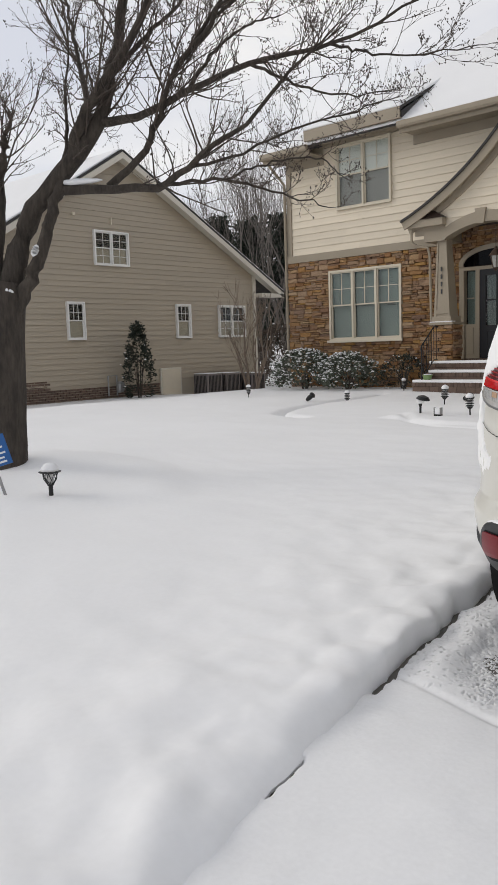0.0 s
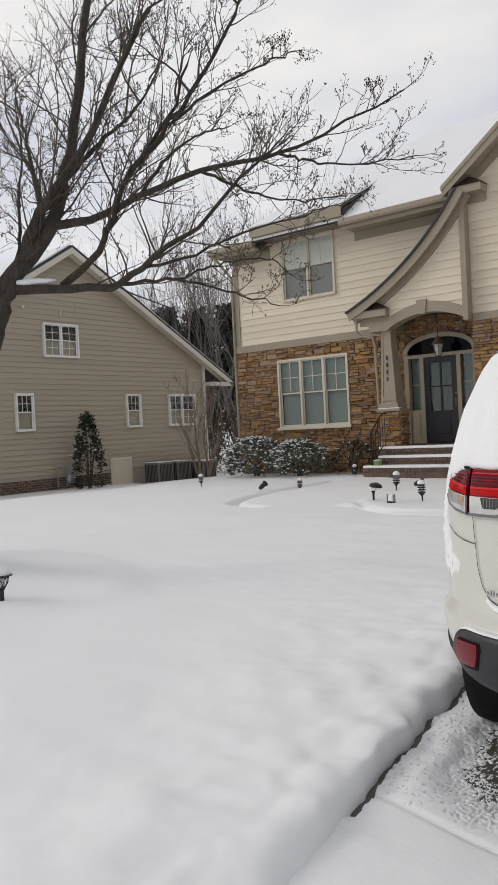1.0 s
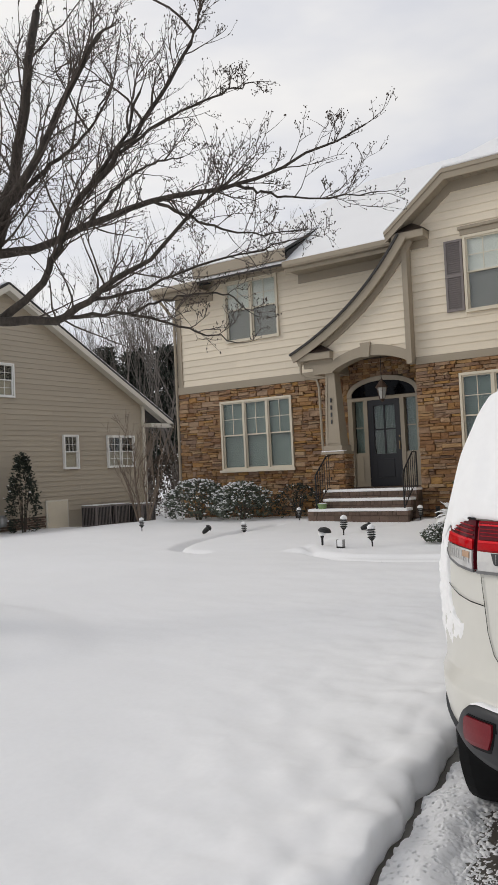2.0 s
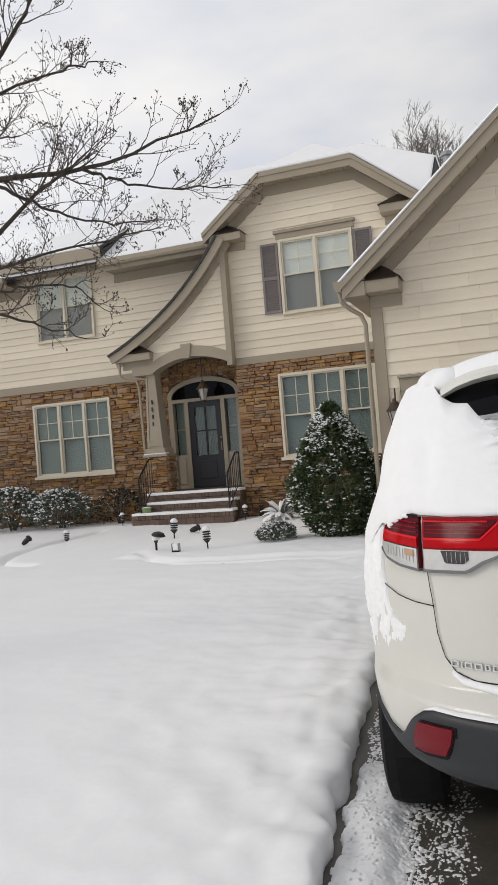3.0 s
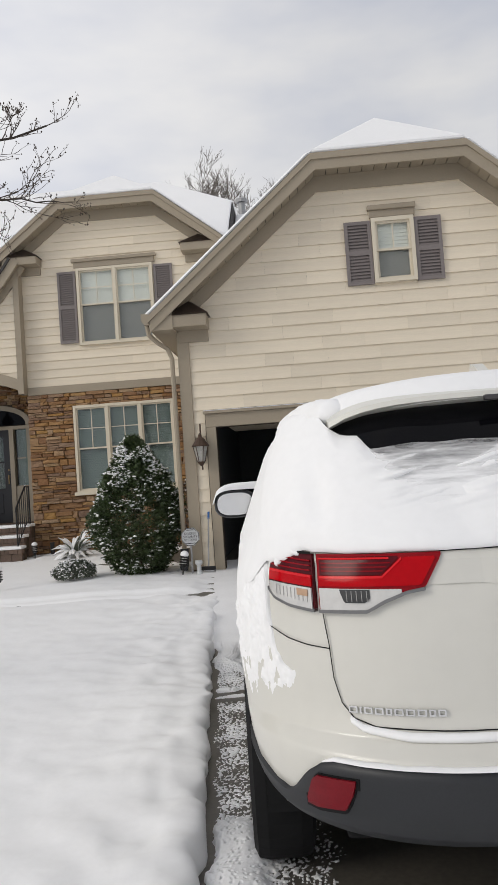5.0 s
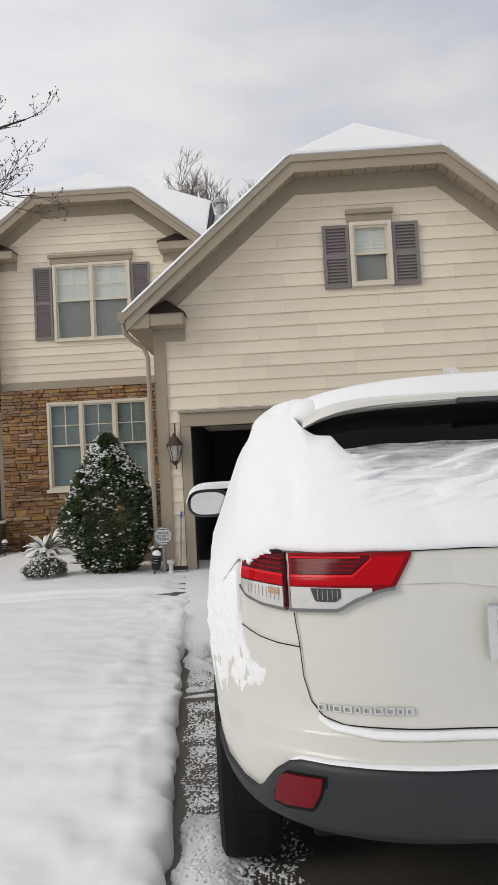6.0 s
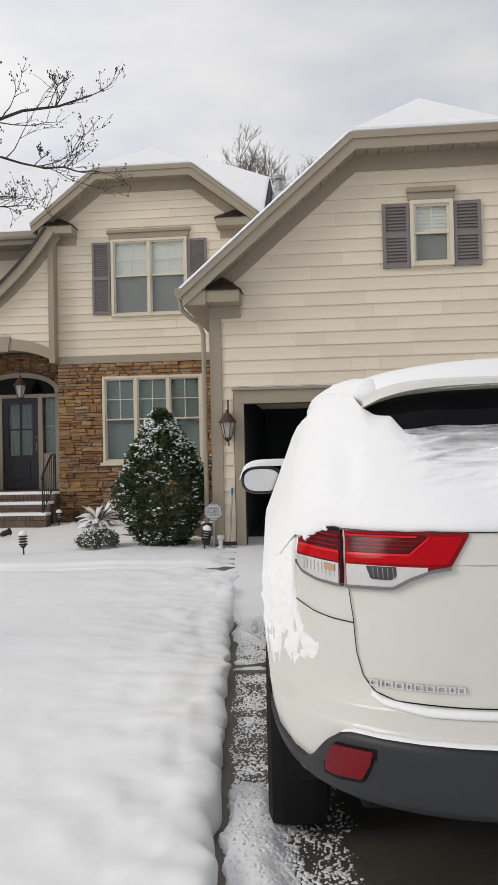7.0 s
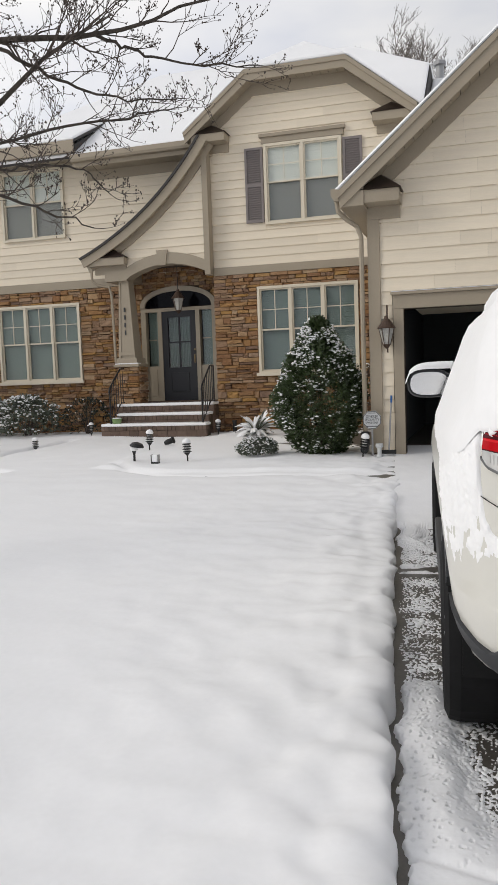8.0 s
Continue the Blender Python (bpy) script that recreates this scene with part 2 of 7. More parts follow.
_gt.inputs["Color"].default_value = (0.95, 0.965, 0.96, 1)
for a, b in ((_gt.outputs[0], _gm.inputs[1]), (_gg.outputs[0], _gm.inputs[2]), (_gm.outputs[0], _go.inputs[0])):
    GLASS.node_tree.links.new(a, b)


SNOW_FILM = bpy.data.materials.new("streaked_snow_film")
SNOW_FILM.use_nodes = True
_f, _fl = SNOW_FILM.node_tree.nodes, SNOW_FILM.node_tree.links
_f.clear()
_fo, _fm, _ft, _fd, _fc, _fp, _fn, _fs, _fz, _fa = (_f.new(k) for k in ("ShaderNodeOutputMaterial", "ShaderNodeMixShader", "ShaderNodeBsdfTransparent", "ShaderNodeBsdfDiffuse", "ShaderNodeTexCoord", "ShaderNodeMapping", "ShaderNodeTexNoise", "ShaderNodeSeparateXYZ", "ShaderNodeMapRange", "ShaderNodeMath"))
_fd.inputs["Color"].default_value = (0.85, 0.85, 0.855, 1)
_fp.inputs["Rotation"].default_value = (0, radians(9), 0)
_fp.inputs["Scale"].default_value = (3.0, 3.0, 26.0)
_fn.inputs["Scale"].default_value, _fn.inputs["Detail"].default_value, _fn.inputs["Roughness"].default_value = 2.0, 6.0, 0.62
_fz.inputs["From Min"].default_value, _fz.inputs["From Max"].default_value = 1.572, 1.40
_fz.inputs["To Min"].default_value, _fz.inputs["To Max"].default_value = -0.40, 0.45
_fa.operation, _fa.use_clamp = "MULTIPLY_ADD", True
_fa.inputs[1].default_value = 1.5
for a, b in ((_fc.outputs["Object"], _fp.inputs["Vector"]), (_fp.outputs["Vector"], _fn.inputs["Vector"]), (_fc.outputs["Object"], _fs.inputs["Vector"]), (_fs.outputs["Z"], _fz.inputs["Value"]), (_fn.outputs["Fac"], _fa.inputs[0]), (_fz.outputs["Result"], _fa.inputs[2]),
             (_fa.outputs[0], _fm.inputs[0]), (_ft.outputs[0], _fm.inputs[1]), (_fd.outputs[0], _fm.inputs[2]), (_fm.outputs[0], _fo.inputs[0])):
    _fl.new(a, b)


# ---- ground ----
def drive_z(y):
    return -0.2 + 0.025 * (min(y, 13.0) - 4.0)


def edge_x(y):
    """The lawn's edge along the driveway."""
    marks = ((-30.0, 1.5), (0.0, -0.42), (1.65, -0.81), (2.2, -0.93), (3.2, -1.11), (4.3, -1.22), (6.6, -1.46), (9.7, -1.74), (12.0, -1.96), (40.0, -4.6))
    base = 0.0
    for (a, p), (b, q) in zip(marks, marks[1:]):
        if a <= y <= b:
            base = p + (q - p) * (y - a) / (b - a)
    return base + 0.032 * noise.noise((0.0, y * 3.1, 4.0)) + 0.026 * noise.noise((3.0, y * 7.0, 1.0)) + 0.008 * noise.noise((8.0, y * 21.0, 1.0))


def smooth(a, b, v):
    k = max(0.0, min(1.0, (v - a) / (b - a)))
    return k * k * (3 - 2 * k)


WALK_EDGE = ((-7.45, 10.5), (-7.98, 10.65), (-8.35, 11.0), (-8.65, 11.6), (-9.0, 12.6), (-9.2, 14.0), (-9.2, 15.6))
BED_EDGE = ((-6.0, 11.3), (-5.5, 10.6), (-4.7, 10.05), (-3.4, 9.98), (-1.95, 10.15))


def line_gap(line, x, y):
    """How far a place lies from a line of the plan."""
    best = 9.0
    for (ax, ay), (bx, by) in zip(line, line[1:]):
        ux, uy = bx - ax, by - ay
        k = max(0.0, min(1.0, ((x - ax) * ux + (y - ay) * uy) / (ux * ux + uy * uy)))
        best = min(best, math.hypot(x - ax - k * ux, y - ay - k * uy))
    return best


def lawn_z(x, y):
    """The height of the snow on the lawn."""
    z = drive_z(min(y, 9.0)) + 0.11 - 0.055 * smooth(6.0, 10.5, y)
    z -= 0.36 * smooth(-13.0, -19.5, x) + 0.25 * smooth(17.0, 24.0, y) * smooth(-13.0, -15.0, x)
    d = math.hypot((x + 6.3) / 2.0, (y - 4.5) / 1.25)
    z += 0.06 * math.exp(-d * d * 1.2) + 0.045 * smooth(1.14, 0.84, d + 0.05 * noise.noise((x * 1.4, y * 1.4, 8.0))) + 0.10 * math.exp(-(math.hypot(x + 6.3, y - 4.8) / 0.55) ** 2)
    front = 10.25 + 0.55 * smooth(-4.4, -6.2, x)
    z += 0.045 * smooth(front, front + 0.10, y) * smooth(-6.25, -6.0, x) * smooth(-1.9, -2.2, x)
    # the snowed-in front walk, a shallow trough from the steps round to the lawn
    if 9.5 < y < 16.6:
        d = line_gap(WALK_EDGE, x, y)
        z -= 0.12 * math.exp(-(d / 0.09) ** 2)
        d = line_gap(BED_EDGE, x, y)
        z -= 0.05 * math.exp(-(d / 0.07) ** 2)
    z += 0.035 * noise.noise((x * 0.5, y * 0.5, 0.0)) + 0.010 * noise.noise((x * 1.7, y * 1.7, 3.0))
    near = 0.10 + 0.90 * math.exp(-max(0.0, edge_x(y) - x) / 0.75)
    z += near * (0.055 * noise.noise((x * 2.3, y * 2.3, 7.0)) + 0.034 * noise.noise((x * 5.0, y * 5.0, 2.0)) + 0.014 * noise.noise((x * 11.0, y * 11.0, 6.0)))
    return z


def grid_mesh(us, vs, place):
    bm = bmesh.new()
    rows = [[bm.verts.new(place(u, v)) for u in us] for v in vs]
    for a, b in zip(rows, rows[1:]):
        for i in range(len(us) - 1):
            bm.faces.new((a[i], a[i + 1], b[i + 1], b[i]))
    return bm


def steps(spans):
    """Values from spans of (start, end, count)."""
    out = []
    for a, b, n in spans:
        out += [a + (b - a) * i / n for i in range(n)]
    return out + [spans[-1][1]]


def far_ground(x, y):
    return (x, y, -0.75)


tagged(part("ground", grid_mesh(steps([(-900, -60, 8), (-60, 60, 24), (60, 900, 8)]), steps([(-900, -60, 8), (-60, 60, 24), (60, 900, 8)]), far_ground), SNOW, smooth=True),
       "flat snow-covered ground reaching to the horizon", "ground", kind="structure")


def lawn_place(s, y):
    x = edge_x(y) - s
    z = lawn_z(x, y)
    soft = smooth(2.95, 2.2, y)
    wide = 0.12 + 0.10 * soft
    if s < wide:
        low = drive_z(y) - 0.01 + 0.03 * soft
        k = s / wide
        z = low + (z - low) * ((1 - soft) * math.sqrt(max(0.0, 1 - (1 - k) ** 2)) + soft * k ** 0.8 * (2 - k ** 0.8))
        x += (0.05 * (1 - soft) + 0.01) * math.sin(k * math.pi) * (0.6 + noise.noise((y * 4.0, 0, 9)) + 0.5 * noise.noise((y * 11.0, 5, 9)))
    return (x, y, z)


tagged(part("lawn_snow", grid_mesh(steps([(0, 0.12, 9), (0.12, 0.4, 12), (0.4, 2.5, 52), (2.5, 12, 120), (12, 45, 40)]), steps([(-30, -2, 12), (-2, 1, 30), (1, 7, 170), (7, 12.5, 100), (12.5, 17, 40), (17, 40, 50)]), lawn_place), SNOW, smooth=True),
       "deep smooth snow covering the front lawn", "snow", kind="structure")
tagged(part("driveway", grid_mesh(steps([(-4.2, 9, 30)]), steps([(-30, 19, 60)]), lambda x, y: (x, y, drive_z(y))), CONCRETE, smooth=True),
       "wet dark concrete driveway with melting snow", "driveway", kind="structure")


def drive_snow(x, y):
    """Thickness of the snow left on the driveway; below nought where it has melted."""
    s = x - edge_x(y)
    n1, n2 = noise.noise((x * 2.1, y * 1.4, 5.0)), noise.noise((x * 9, y * 8, 1.0))
    h = 0.030 + 0.010 * n1 + 0.004 * n2
    if not 1.4 < y < 7.4 or s > 1.2:
        return h - 0.06 * smooth(0.55, 0.65, s) * smooth(2.75, 2.35, s + 0.3 * n1 + 0.1 * n2) * smooth(2.8, 3.2, y + 0.3 * n1 + 0.1 * n2) * smooth(11.0, 10.0, y)
    n3, n4 = noise.noise((x * 52, y * 36, 2.0)), noise.noise((x * 95, y * 78, 8.0))
    # bare wet strip along the lawn, and a few slits nearer the road
    h -= 0.05 * math.exp(-(s / 0.010) ** 2) * smooth(0.1, 0.3, noise.noise((0.0, y * 3.0, 6.0))) * smooth(2.95, 2.8, y)
    # granular slush where it thaws
    thaw = smooth(0.12, 0.37, s + 0.06 * n2) * smooth(2.95, 3.5, y + 0.12 * n1)
    thaw = max(thaw, 0.92 * smooth(4.15, 4.35, y + 0.08 * n2) * smooth(6.1, 5.95, y), 0.75 * smooth(6.15, 6.3, y) * smooth(7.0, 6.6, y))
    if thaw > 0.0:
        grain = 0.45 * n3 + 0.65 * n4 + 0.3 * n2
        slush = -0.004 + 0.0085 * smooth(-0.04, 0.22, grain + 0.66 - 0.70 * thaw)
        h += (slush - h) * min(1.0, thaw * 2.2)
    h += (0.010 * n1 + 0.006 * n2 + 0.002 * n3 + 0.022 * math.exp(-((s - 0.2) / 0.10) ** 2) * smooth(4.3, 3.9, y) - 0.03 * smooth(0.42, 0.62, n4 + 0.5 * n3 + 0.42 * smooth(0.24, 0.48, s))) * smooth(2.9, 3.2, y) * (1 - thaw)
    h -= 0.06 * math.exp(-(s / (0.036 + 0.016 * n2 + 0.016 * n3 + 0.012 * n1)) ** 4) * smooth(2.75, 2.95, y)
    h -= 0.06 * smooth(0.50, 0.62, s + 0.05 * n2) * smooth(3.0, 3.5, y + 0.2 * n1)
    h -= 0.05 * math.exp(-((y - 6.05 - 0.12 * s) / 0.10) ** 4)
    h += 0.055 * math.exp(-((y - 6.02 - 0.12 * s) / 0.03) ** 2) * smooth(0.5, 0.4, s)
    # the joint between two slabs shows as a faint crease
    h -= 0.010 * math.exp(-((y - 3.0 + 0.28 * (s - 0.05)) / 0.022) ** 2) * smooth(0.0, 0.05, s)
    return h


tagged(part("driveway_snow", grid_mesh(steps([(-0.05, 0.7, 150), (0.7, 1.2, 40), (1.2, 2.6, 30), (2.6, 9, 24)]), steps([(-10, -1, 20), (-1, 1.4, 40), (1.4, 2.8, 120), (2.8, 4.6, 300), (4.6, 7.0, 360), (7.0, 13, 80)]),
       lambda s, y: (edge_x(y) + s, y, drive_z(y) + max(-0.02, drive_snow(edge_x(y) + s, y)))), SNOW_THIN, smooth=True),
       "thin patchy half-melted snow on the driveway", "snow", kind="structure")


# ---- building kit ----
rng = random.Random(7)
house = thing("house", "two-storey cream-sided house with brown ledgestone, taupe trim and snowy roofs", "house", (-6.5, 17.3, 0))
HB = house.matrix_basis.copy()


def h_part(name, bm, mat, parent=None, label="", smooth=False):
    """A part of the house, built in world coordinates."""
    bm.transform(HB.inverted())
    return part(name, bm, mat, parent or house, label, smooth)


def wall_bm(x0, x1, z0, z1, y0, y1, holes):
    """A wall facing -y with rectangular openings."""
    bm = bmesh.new()
    xs = sorted({x0, x1, *(h[0] for h in holes), *(h[1] for h in holes)})
    zs = sorted({z0, z1, *(h[2] for h in holes), *(h[3] for h in holes)})
    for a, b in zip(xs, xs[1:]):
        for c, d in zip(zs, zs[1:]):
            if not any(h[0] <= (a + b) / 2 <= h[1] and h[2] <= (c + d) / 2 <= h[3] for h in holes):
                quad_box(bm, a, b, y0, y1, c, d)
    bmesh.ops.remove_doubles(bm, verts=bm.verts[:], dist=0.0005)
    return bm


def board_mesh(mat):
    """A lap board of unit size: thick at its lower edge, thin at the top."""
    bm = bmesh.new()
    prism(bm, [(0.0, 0.0), (-1.0, 0.0), (-0.93, 0.05), (-0.12, 1.06), (0.0, 1.06)], "x", 0.0, 1.0)
    return as_mesh("lap_board", bm, mat)


def free_spans(a, b, z0, z1, holes):
    spans = [(a, b)]
    for h in holes:
        if h[2] < z1 - 0.02 and h[3] > z0 + 0.02:
            cut = []
            for p, q in spans:
                if h[0] > p:
                    cut.append((p, min(q, h[0])))
                if h[1] < q:
                    cut.append((max(p, h[1]), q))
            spans = [s for s in cut if s[1] - s[0] > 0.02]
    return spans


def lap_siding(wall, mesh, z0, z1, y, span, holes=(), rise=0.185, length=(1.6, 3.6), thick=0.024, origin=(0, 0, 0), across=False):
    """Courses of lap boards; span(z) gives the ends of a course. across: the wall runs along y and faces +x."""
    n = round((z1 - z0) / rise)
    for k in range(n):
        z = z0 + (z1 - z0) * k / n
        ends = span(z + 0.5 * rise)
        if ends is None or ends[1] - ends[0] < 0.05:
            continue
        pieces = [(a, b, z, (z1 - z0) / n) for a, b in free_spans(*ends, z, z + rise, holes)]
        for h in holes:
            lo, hi = max(h[0], ends[0]), min(h[1], ends[1])
            if hi - lo > 0.05 and z + 0.02 < h[2] < z + rise - 0.02:
                pieces.append((lo, hi, z, h[2] - z))
            if hi - lo > 0.05 and z + 0.02 < h[3] < z + rise - 0.02:
                pieces.append((lo, hi, h[3], z + rise - h[3]))
        for a, b, zb, tall in pieces:
            p = a
            while p < b - 0.01:
                q = min(b, p + rng.uniform(*length))
                if b - q < 0.2:
                    q = b
                ob = new("siding_board", mesh)
                ob.parent = wall
                gap = 0.001
                if across:
                    m = Matrix.Translation(Vector((y, p, zb)) - Vector(origin)) @ Matrix.Rotation(radians(90), 4, "Z")
                else:
                    m = Matrix.Translation(Vector((p, y, zb)) - Vector(origin))
                ob.matrix_basis = m @ Matrix.Diagonal((q - p - gap, thick * rng.uniform(0.92, 1.08), tall, 1))
                p = q


def stone_meshes(mat, count=14):
    out = []
    for i in range(count):
        r = random.Random(100 + i)
        bm = bmesh.new()
        j = lambda a: r.uniform(-a, a)
        back = [bm.verts.new((x, 0, z)) for x, z in ((0, 0), (1, 0), (1, 1), (0, 1))]
        mid = [bm.verts.new((x + j(0.015), -0.6 + j(0.15), z + j(0.07))) for x, z in ((0.0, 0.0), (1.0, 0.0), (1.0, 1.0), (0.0, 1.0))]
        front = [bm.verts.new((x + j(0.03), -1.0 + j(0.28), z + j(0.09))) for x, z in ((0.05, 0.12), (0.5, 0.1), (0.95, 0.12), (0.95, 0.87), (0.5, 0.9), (0.05, 0.87))]
        for k in range(4):
            bm.faces.new((back[k], back[(k + 1) % 4], mid[(k + 1) % 4], mid[k]))
        bm.faces.new((mid[0], mid[1], front[2], front[1], front[0]))
        bm.faces.new((mid[1], mid[2], front[3], front[2]))
        bm.faces.new((mid[2], mid[3], front[5], front[4], front[3]))
        bm.faces.new((mid[3], mid[0], front[0], front[5]))
        bm.faces.new((front[0], front[1], front[4], front[5]))
        bm.faces.new((front[1], front[2], front[3], front[4]))
        bmesh.ops.recalc_face_normals(bm, faces=bm.faces[:])
        out.append(as_mesh("stone", bm, mat))
    return out


STONES = stone_meshes(STONE)


def ledgestone(wall, x0, x1, z0, z1, y, holes=(), origin=(0, 0, 0), turn=None, long=(0.10, 0.40), skip=None):
    """Courses of rough ledgestone against a wall facing -y; turn: a matrix that swings the run to another wall."""
    z = z0
    while z < z1 - 0.03:
        h = rng.choice((0.06, 0.08, 0.10, 0.12, 0.15))
        if z1 - z - h < 0.06:
            h = z1 - z
        rows = [(a, b, z, h) for a, b in free_spans(x0, x1, z, z + h, holes)]
        for o in holes:
            lo, hi = max(o[0], x0), min(o[1], x1)
            if hi - lo > 0.1 and z + 0.02 < o[2] < z + h - 0.02:
                rows.append((lo, hi, z, o[2] - z))
            if hi - lo > 0.1 and z + 0.02 < o[3] < z + h - 0.02:
                rows.append((lo, hi, o[3], z + h - o[3]))
        for a, b, zb, tall in rows:
            p = a
            while p < b - 0.01:
                q = min(b, p + rng.uniform(*long))
                if b - q < 0.12:
                    q = b
                cut = rng.uniform(0.32, 0.66)
                halves = ((0, cut), (cut, 1.0)) if tall > 0.095 and rng.random() < 0.65 else ((0, 1.0),)
                for lo, hi in halves:
                    if skip and skip((p + q) / 2, zb + tall * (lo + hi) / 2):
                        continue
                    ob = new("stone", rng.choice(STONES))
                    ob.parent = wall
                    m = Matrix.Translation(Vector((p + 0.002, y, zb + tall * lo + 0.002)) - Vector(origin))
                    if turn:
                        m = turn @ m
                    ob.matrix_basis = m @ Matrix.Rotation(radians(rng.uniform(-1.2, 1.2)), 4, "Y") @ Matrix.Diagonal((q - p - 0.005, rng.uniform(0.03, 0.085), tall * (hi - lo) - 0.005, 1))
                p = q
        z += h


def sash_window(x0, x1, z0, z1, y, units, parent, put, frame_mat, grid=(2, 2), lower_grid=None, upper_mat=None, lower_mat=None, slats=True, sill=True, trim=0.055, rail=0.5):
    """A run of double-hung units in the wall's opening, facing -y. put(name, bm, mat, parent, label) links a part."""
    bm = bmesh.new()
    ring = []
    for yy in (y - 0.05, y + 0.08):
        for o in (0.0, trim):
            ring.append([bm.verts.new(v) for v in ((x0 + o, yy, z0 + o), (x1 - o, yy, z0 + o), (x1 - o, yy, z1 - o), (x0 + o, yy, z1 - o))])
    for one, two in ((0, 1), (1, 3), (3, 2), (2, 0)):
        for k in range(4):
            bm.faces.new((ring[one][k], ring[one][(k + 1) % 4], ring[two][(k + 1) % 4], ring[two][k]))
    bmesh.ops.recalc_face_normals(bm, faces=bm.faces[:])
    w = (x1 - x0 - trim) / units
    win = put("window", bm, frame_mat, parent, "")
    for k in range(1, units):
        put("mullion", box(x0 + k * w, x0 + k * w + trim, y - 0.045, y + 0.08, z0 + trim, z1 - trim), frame_mat, win, "")
    if sill:
        put("window_sill", box(x0 - 0.05, x1 + 0.05, y - 0.10, y - 0.05, z0 - 0.05, z0 + 0.02, 0.008), frame_mat, win, "")
    zm = z0 + (z1 - z0) * rail
    for k in range(units):
        a, b = x0 + k * w + trim, x0 + (k + 1) * w
        for name, lo, hi, dy, g in (("upper_sash", zm - 0.01, z1 - trim, 0.0, grid), ("lower_sash", z0 + trim, zm + 0.025, 0.028, lower_grid)):
            bm = bmesh.new()
            s = 0.032
            for p, q, c, d in ((a, b, hi - s, hi), (a, b, lo, lo + s), (a, a + s, lo + s, hi - s), (b - s, b, lo + s, hi - s)):
                quad_box(bm, p, q, y + dy - 0.015, y + dy + 0.012, c, d)
            if g:
                for i in range(1, g[0]):
                    x = a + s + (b - a - 2 * s) * i / g[0]
                    quad_box(bm, x - 0.008, x + 0.008, y + dy - 0.006, y + dy + 0.006, lo + s, hi - s)
                for i in range(1, g[1]):
                    z = lo + s + (hi - lo - 2 * s) * i / g[1]
                    for e in range(g[0]):
                        quad_box(bm, a + s + (b - a - 2 * s) * e / g[0] + 0.008 * (e > 0), a + s + (b - a - 2 * s) * (e + 1) / g[0] - 0.008 * (e < g[0] - 1), y + dy - 0.005, y + dy + 0.005, z - 0.008, z + 0.008)
            sash = put(name, bm, frame_mat, win, "")
            pane = put("pane", box(a + s * 0.6, b - s * 0.6, y + dy + 0.008, y + dy + 0.011, lo + s * 0.6, hi - s * 0.6), GLASS, win, "clear window pane")
            pane.visible_shadow = False
            mat = upper_mat if name == "upper_sash" else lower_mat
            if mat:
                bm = bmesh.new()
                if slats or mat is BLIND_PALE:
                    n = max(3, int((hi - lo) / 0.05))
                    for i in range(n):
                        z = lo + (hi - lo) * (i + 0.5) / n
                        t = (hi - lo) / n * (0.56 if mat is BLIND_PALE else 0.48)
                        prism(bm, [(y + dy + 0.05, z - t), (y + dy + 0.062, z + t), (y + dy + 0.066, z + t), (y + dy + 0.054, z - t)], "x", a + 0.01, b - 0.01)
                else:
                    quad_box(bm, a + 0.005, b - 0.005, y + dy + 0.022, y + dy + 0.03, lo, hi)
                put("blind" if slats else "shade", bm, mat, win, "")
    # flat near-black sheet standing in for the unlit room behind
    put("window_recess", box(x0 + 0.01, x1 - 0.01, y + 0.16, y + 0.2, z0, z1), ROOM_DARKNESS, win, "")
    return win


def shutter(x0, x1, z0, z1, y, parent, put):
    """A louvred shutter of two panels."""
    bm, s = bmesh.new(), 0.05
    zm = (z0 + z1) / 2
    for a, b, c, d in ((x0, x0 + s, z0, z1), (x1 - s, x1, z0, z1), (x0 + s, x1 - s, z1 - s, z1), (x0 + s, x1 - s, z0, z0 + s), (x0 + s, x1 - s, zm - s * 0.7, zm + s * 0.7)):
        quad_box(bm, a, b, y - 0.035, y, c, d)
    quad_box(bm, x0 + s, x1 - s, y - 0.006, y, z0 + s, z1 - s)
    body = put("shutter", bm, SHUTTER, parent, "grey-brown louvred shutter")
    for lo, hi in ((z0 + s, zm - s * 0.7), (zm + s * 0.7, z1 - s)):
        n = max(4, int((hi - lo) / 0.045))
        for i in range(n):
            z, t = lo + (hi - lo) * (i + 0.5) / n, (hi - lo) / n * 0.46
            put("louvre", prism(bmesh.new(), [(y - 0.032, z - t), (y - 0.008, z + t), (y - 0.004, z + t * 0.7), (y - 0.026, z - t)], "x", x0 + s, x1 - s), SHUTTER, body, "")
    return body


def roof_slab(corners, thick):
    """A roof plane from its corner points, given thickness upwards along its normal."""
    bm = bmesh.new()
    pts = [Vector(c) for c in corners]
    nrm = (pts[1] - pts[0]).cross(pts[2] - pts[0]).normalized()
    if nrm.z < 0:
        nrm = -nrm
    lo, hi = [bm.verts.new(p) for p in pts], [bm.verts.new(p + nrm * thick) for p in pts]
    bm.faces.new(lo)
    bm.faces.new(hi[::-1])
    for i in range(len(pts)):
        j = (i + 1) % len(pts)
        bm.faces.new((lo[j], lo[i], hi[i], hi[j]))
    bmesh.ops.recalc_face_normals(bm, faces=bm.faces[:])
    return bm


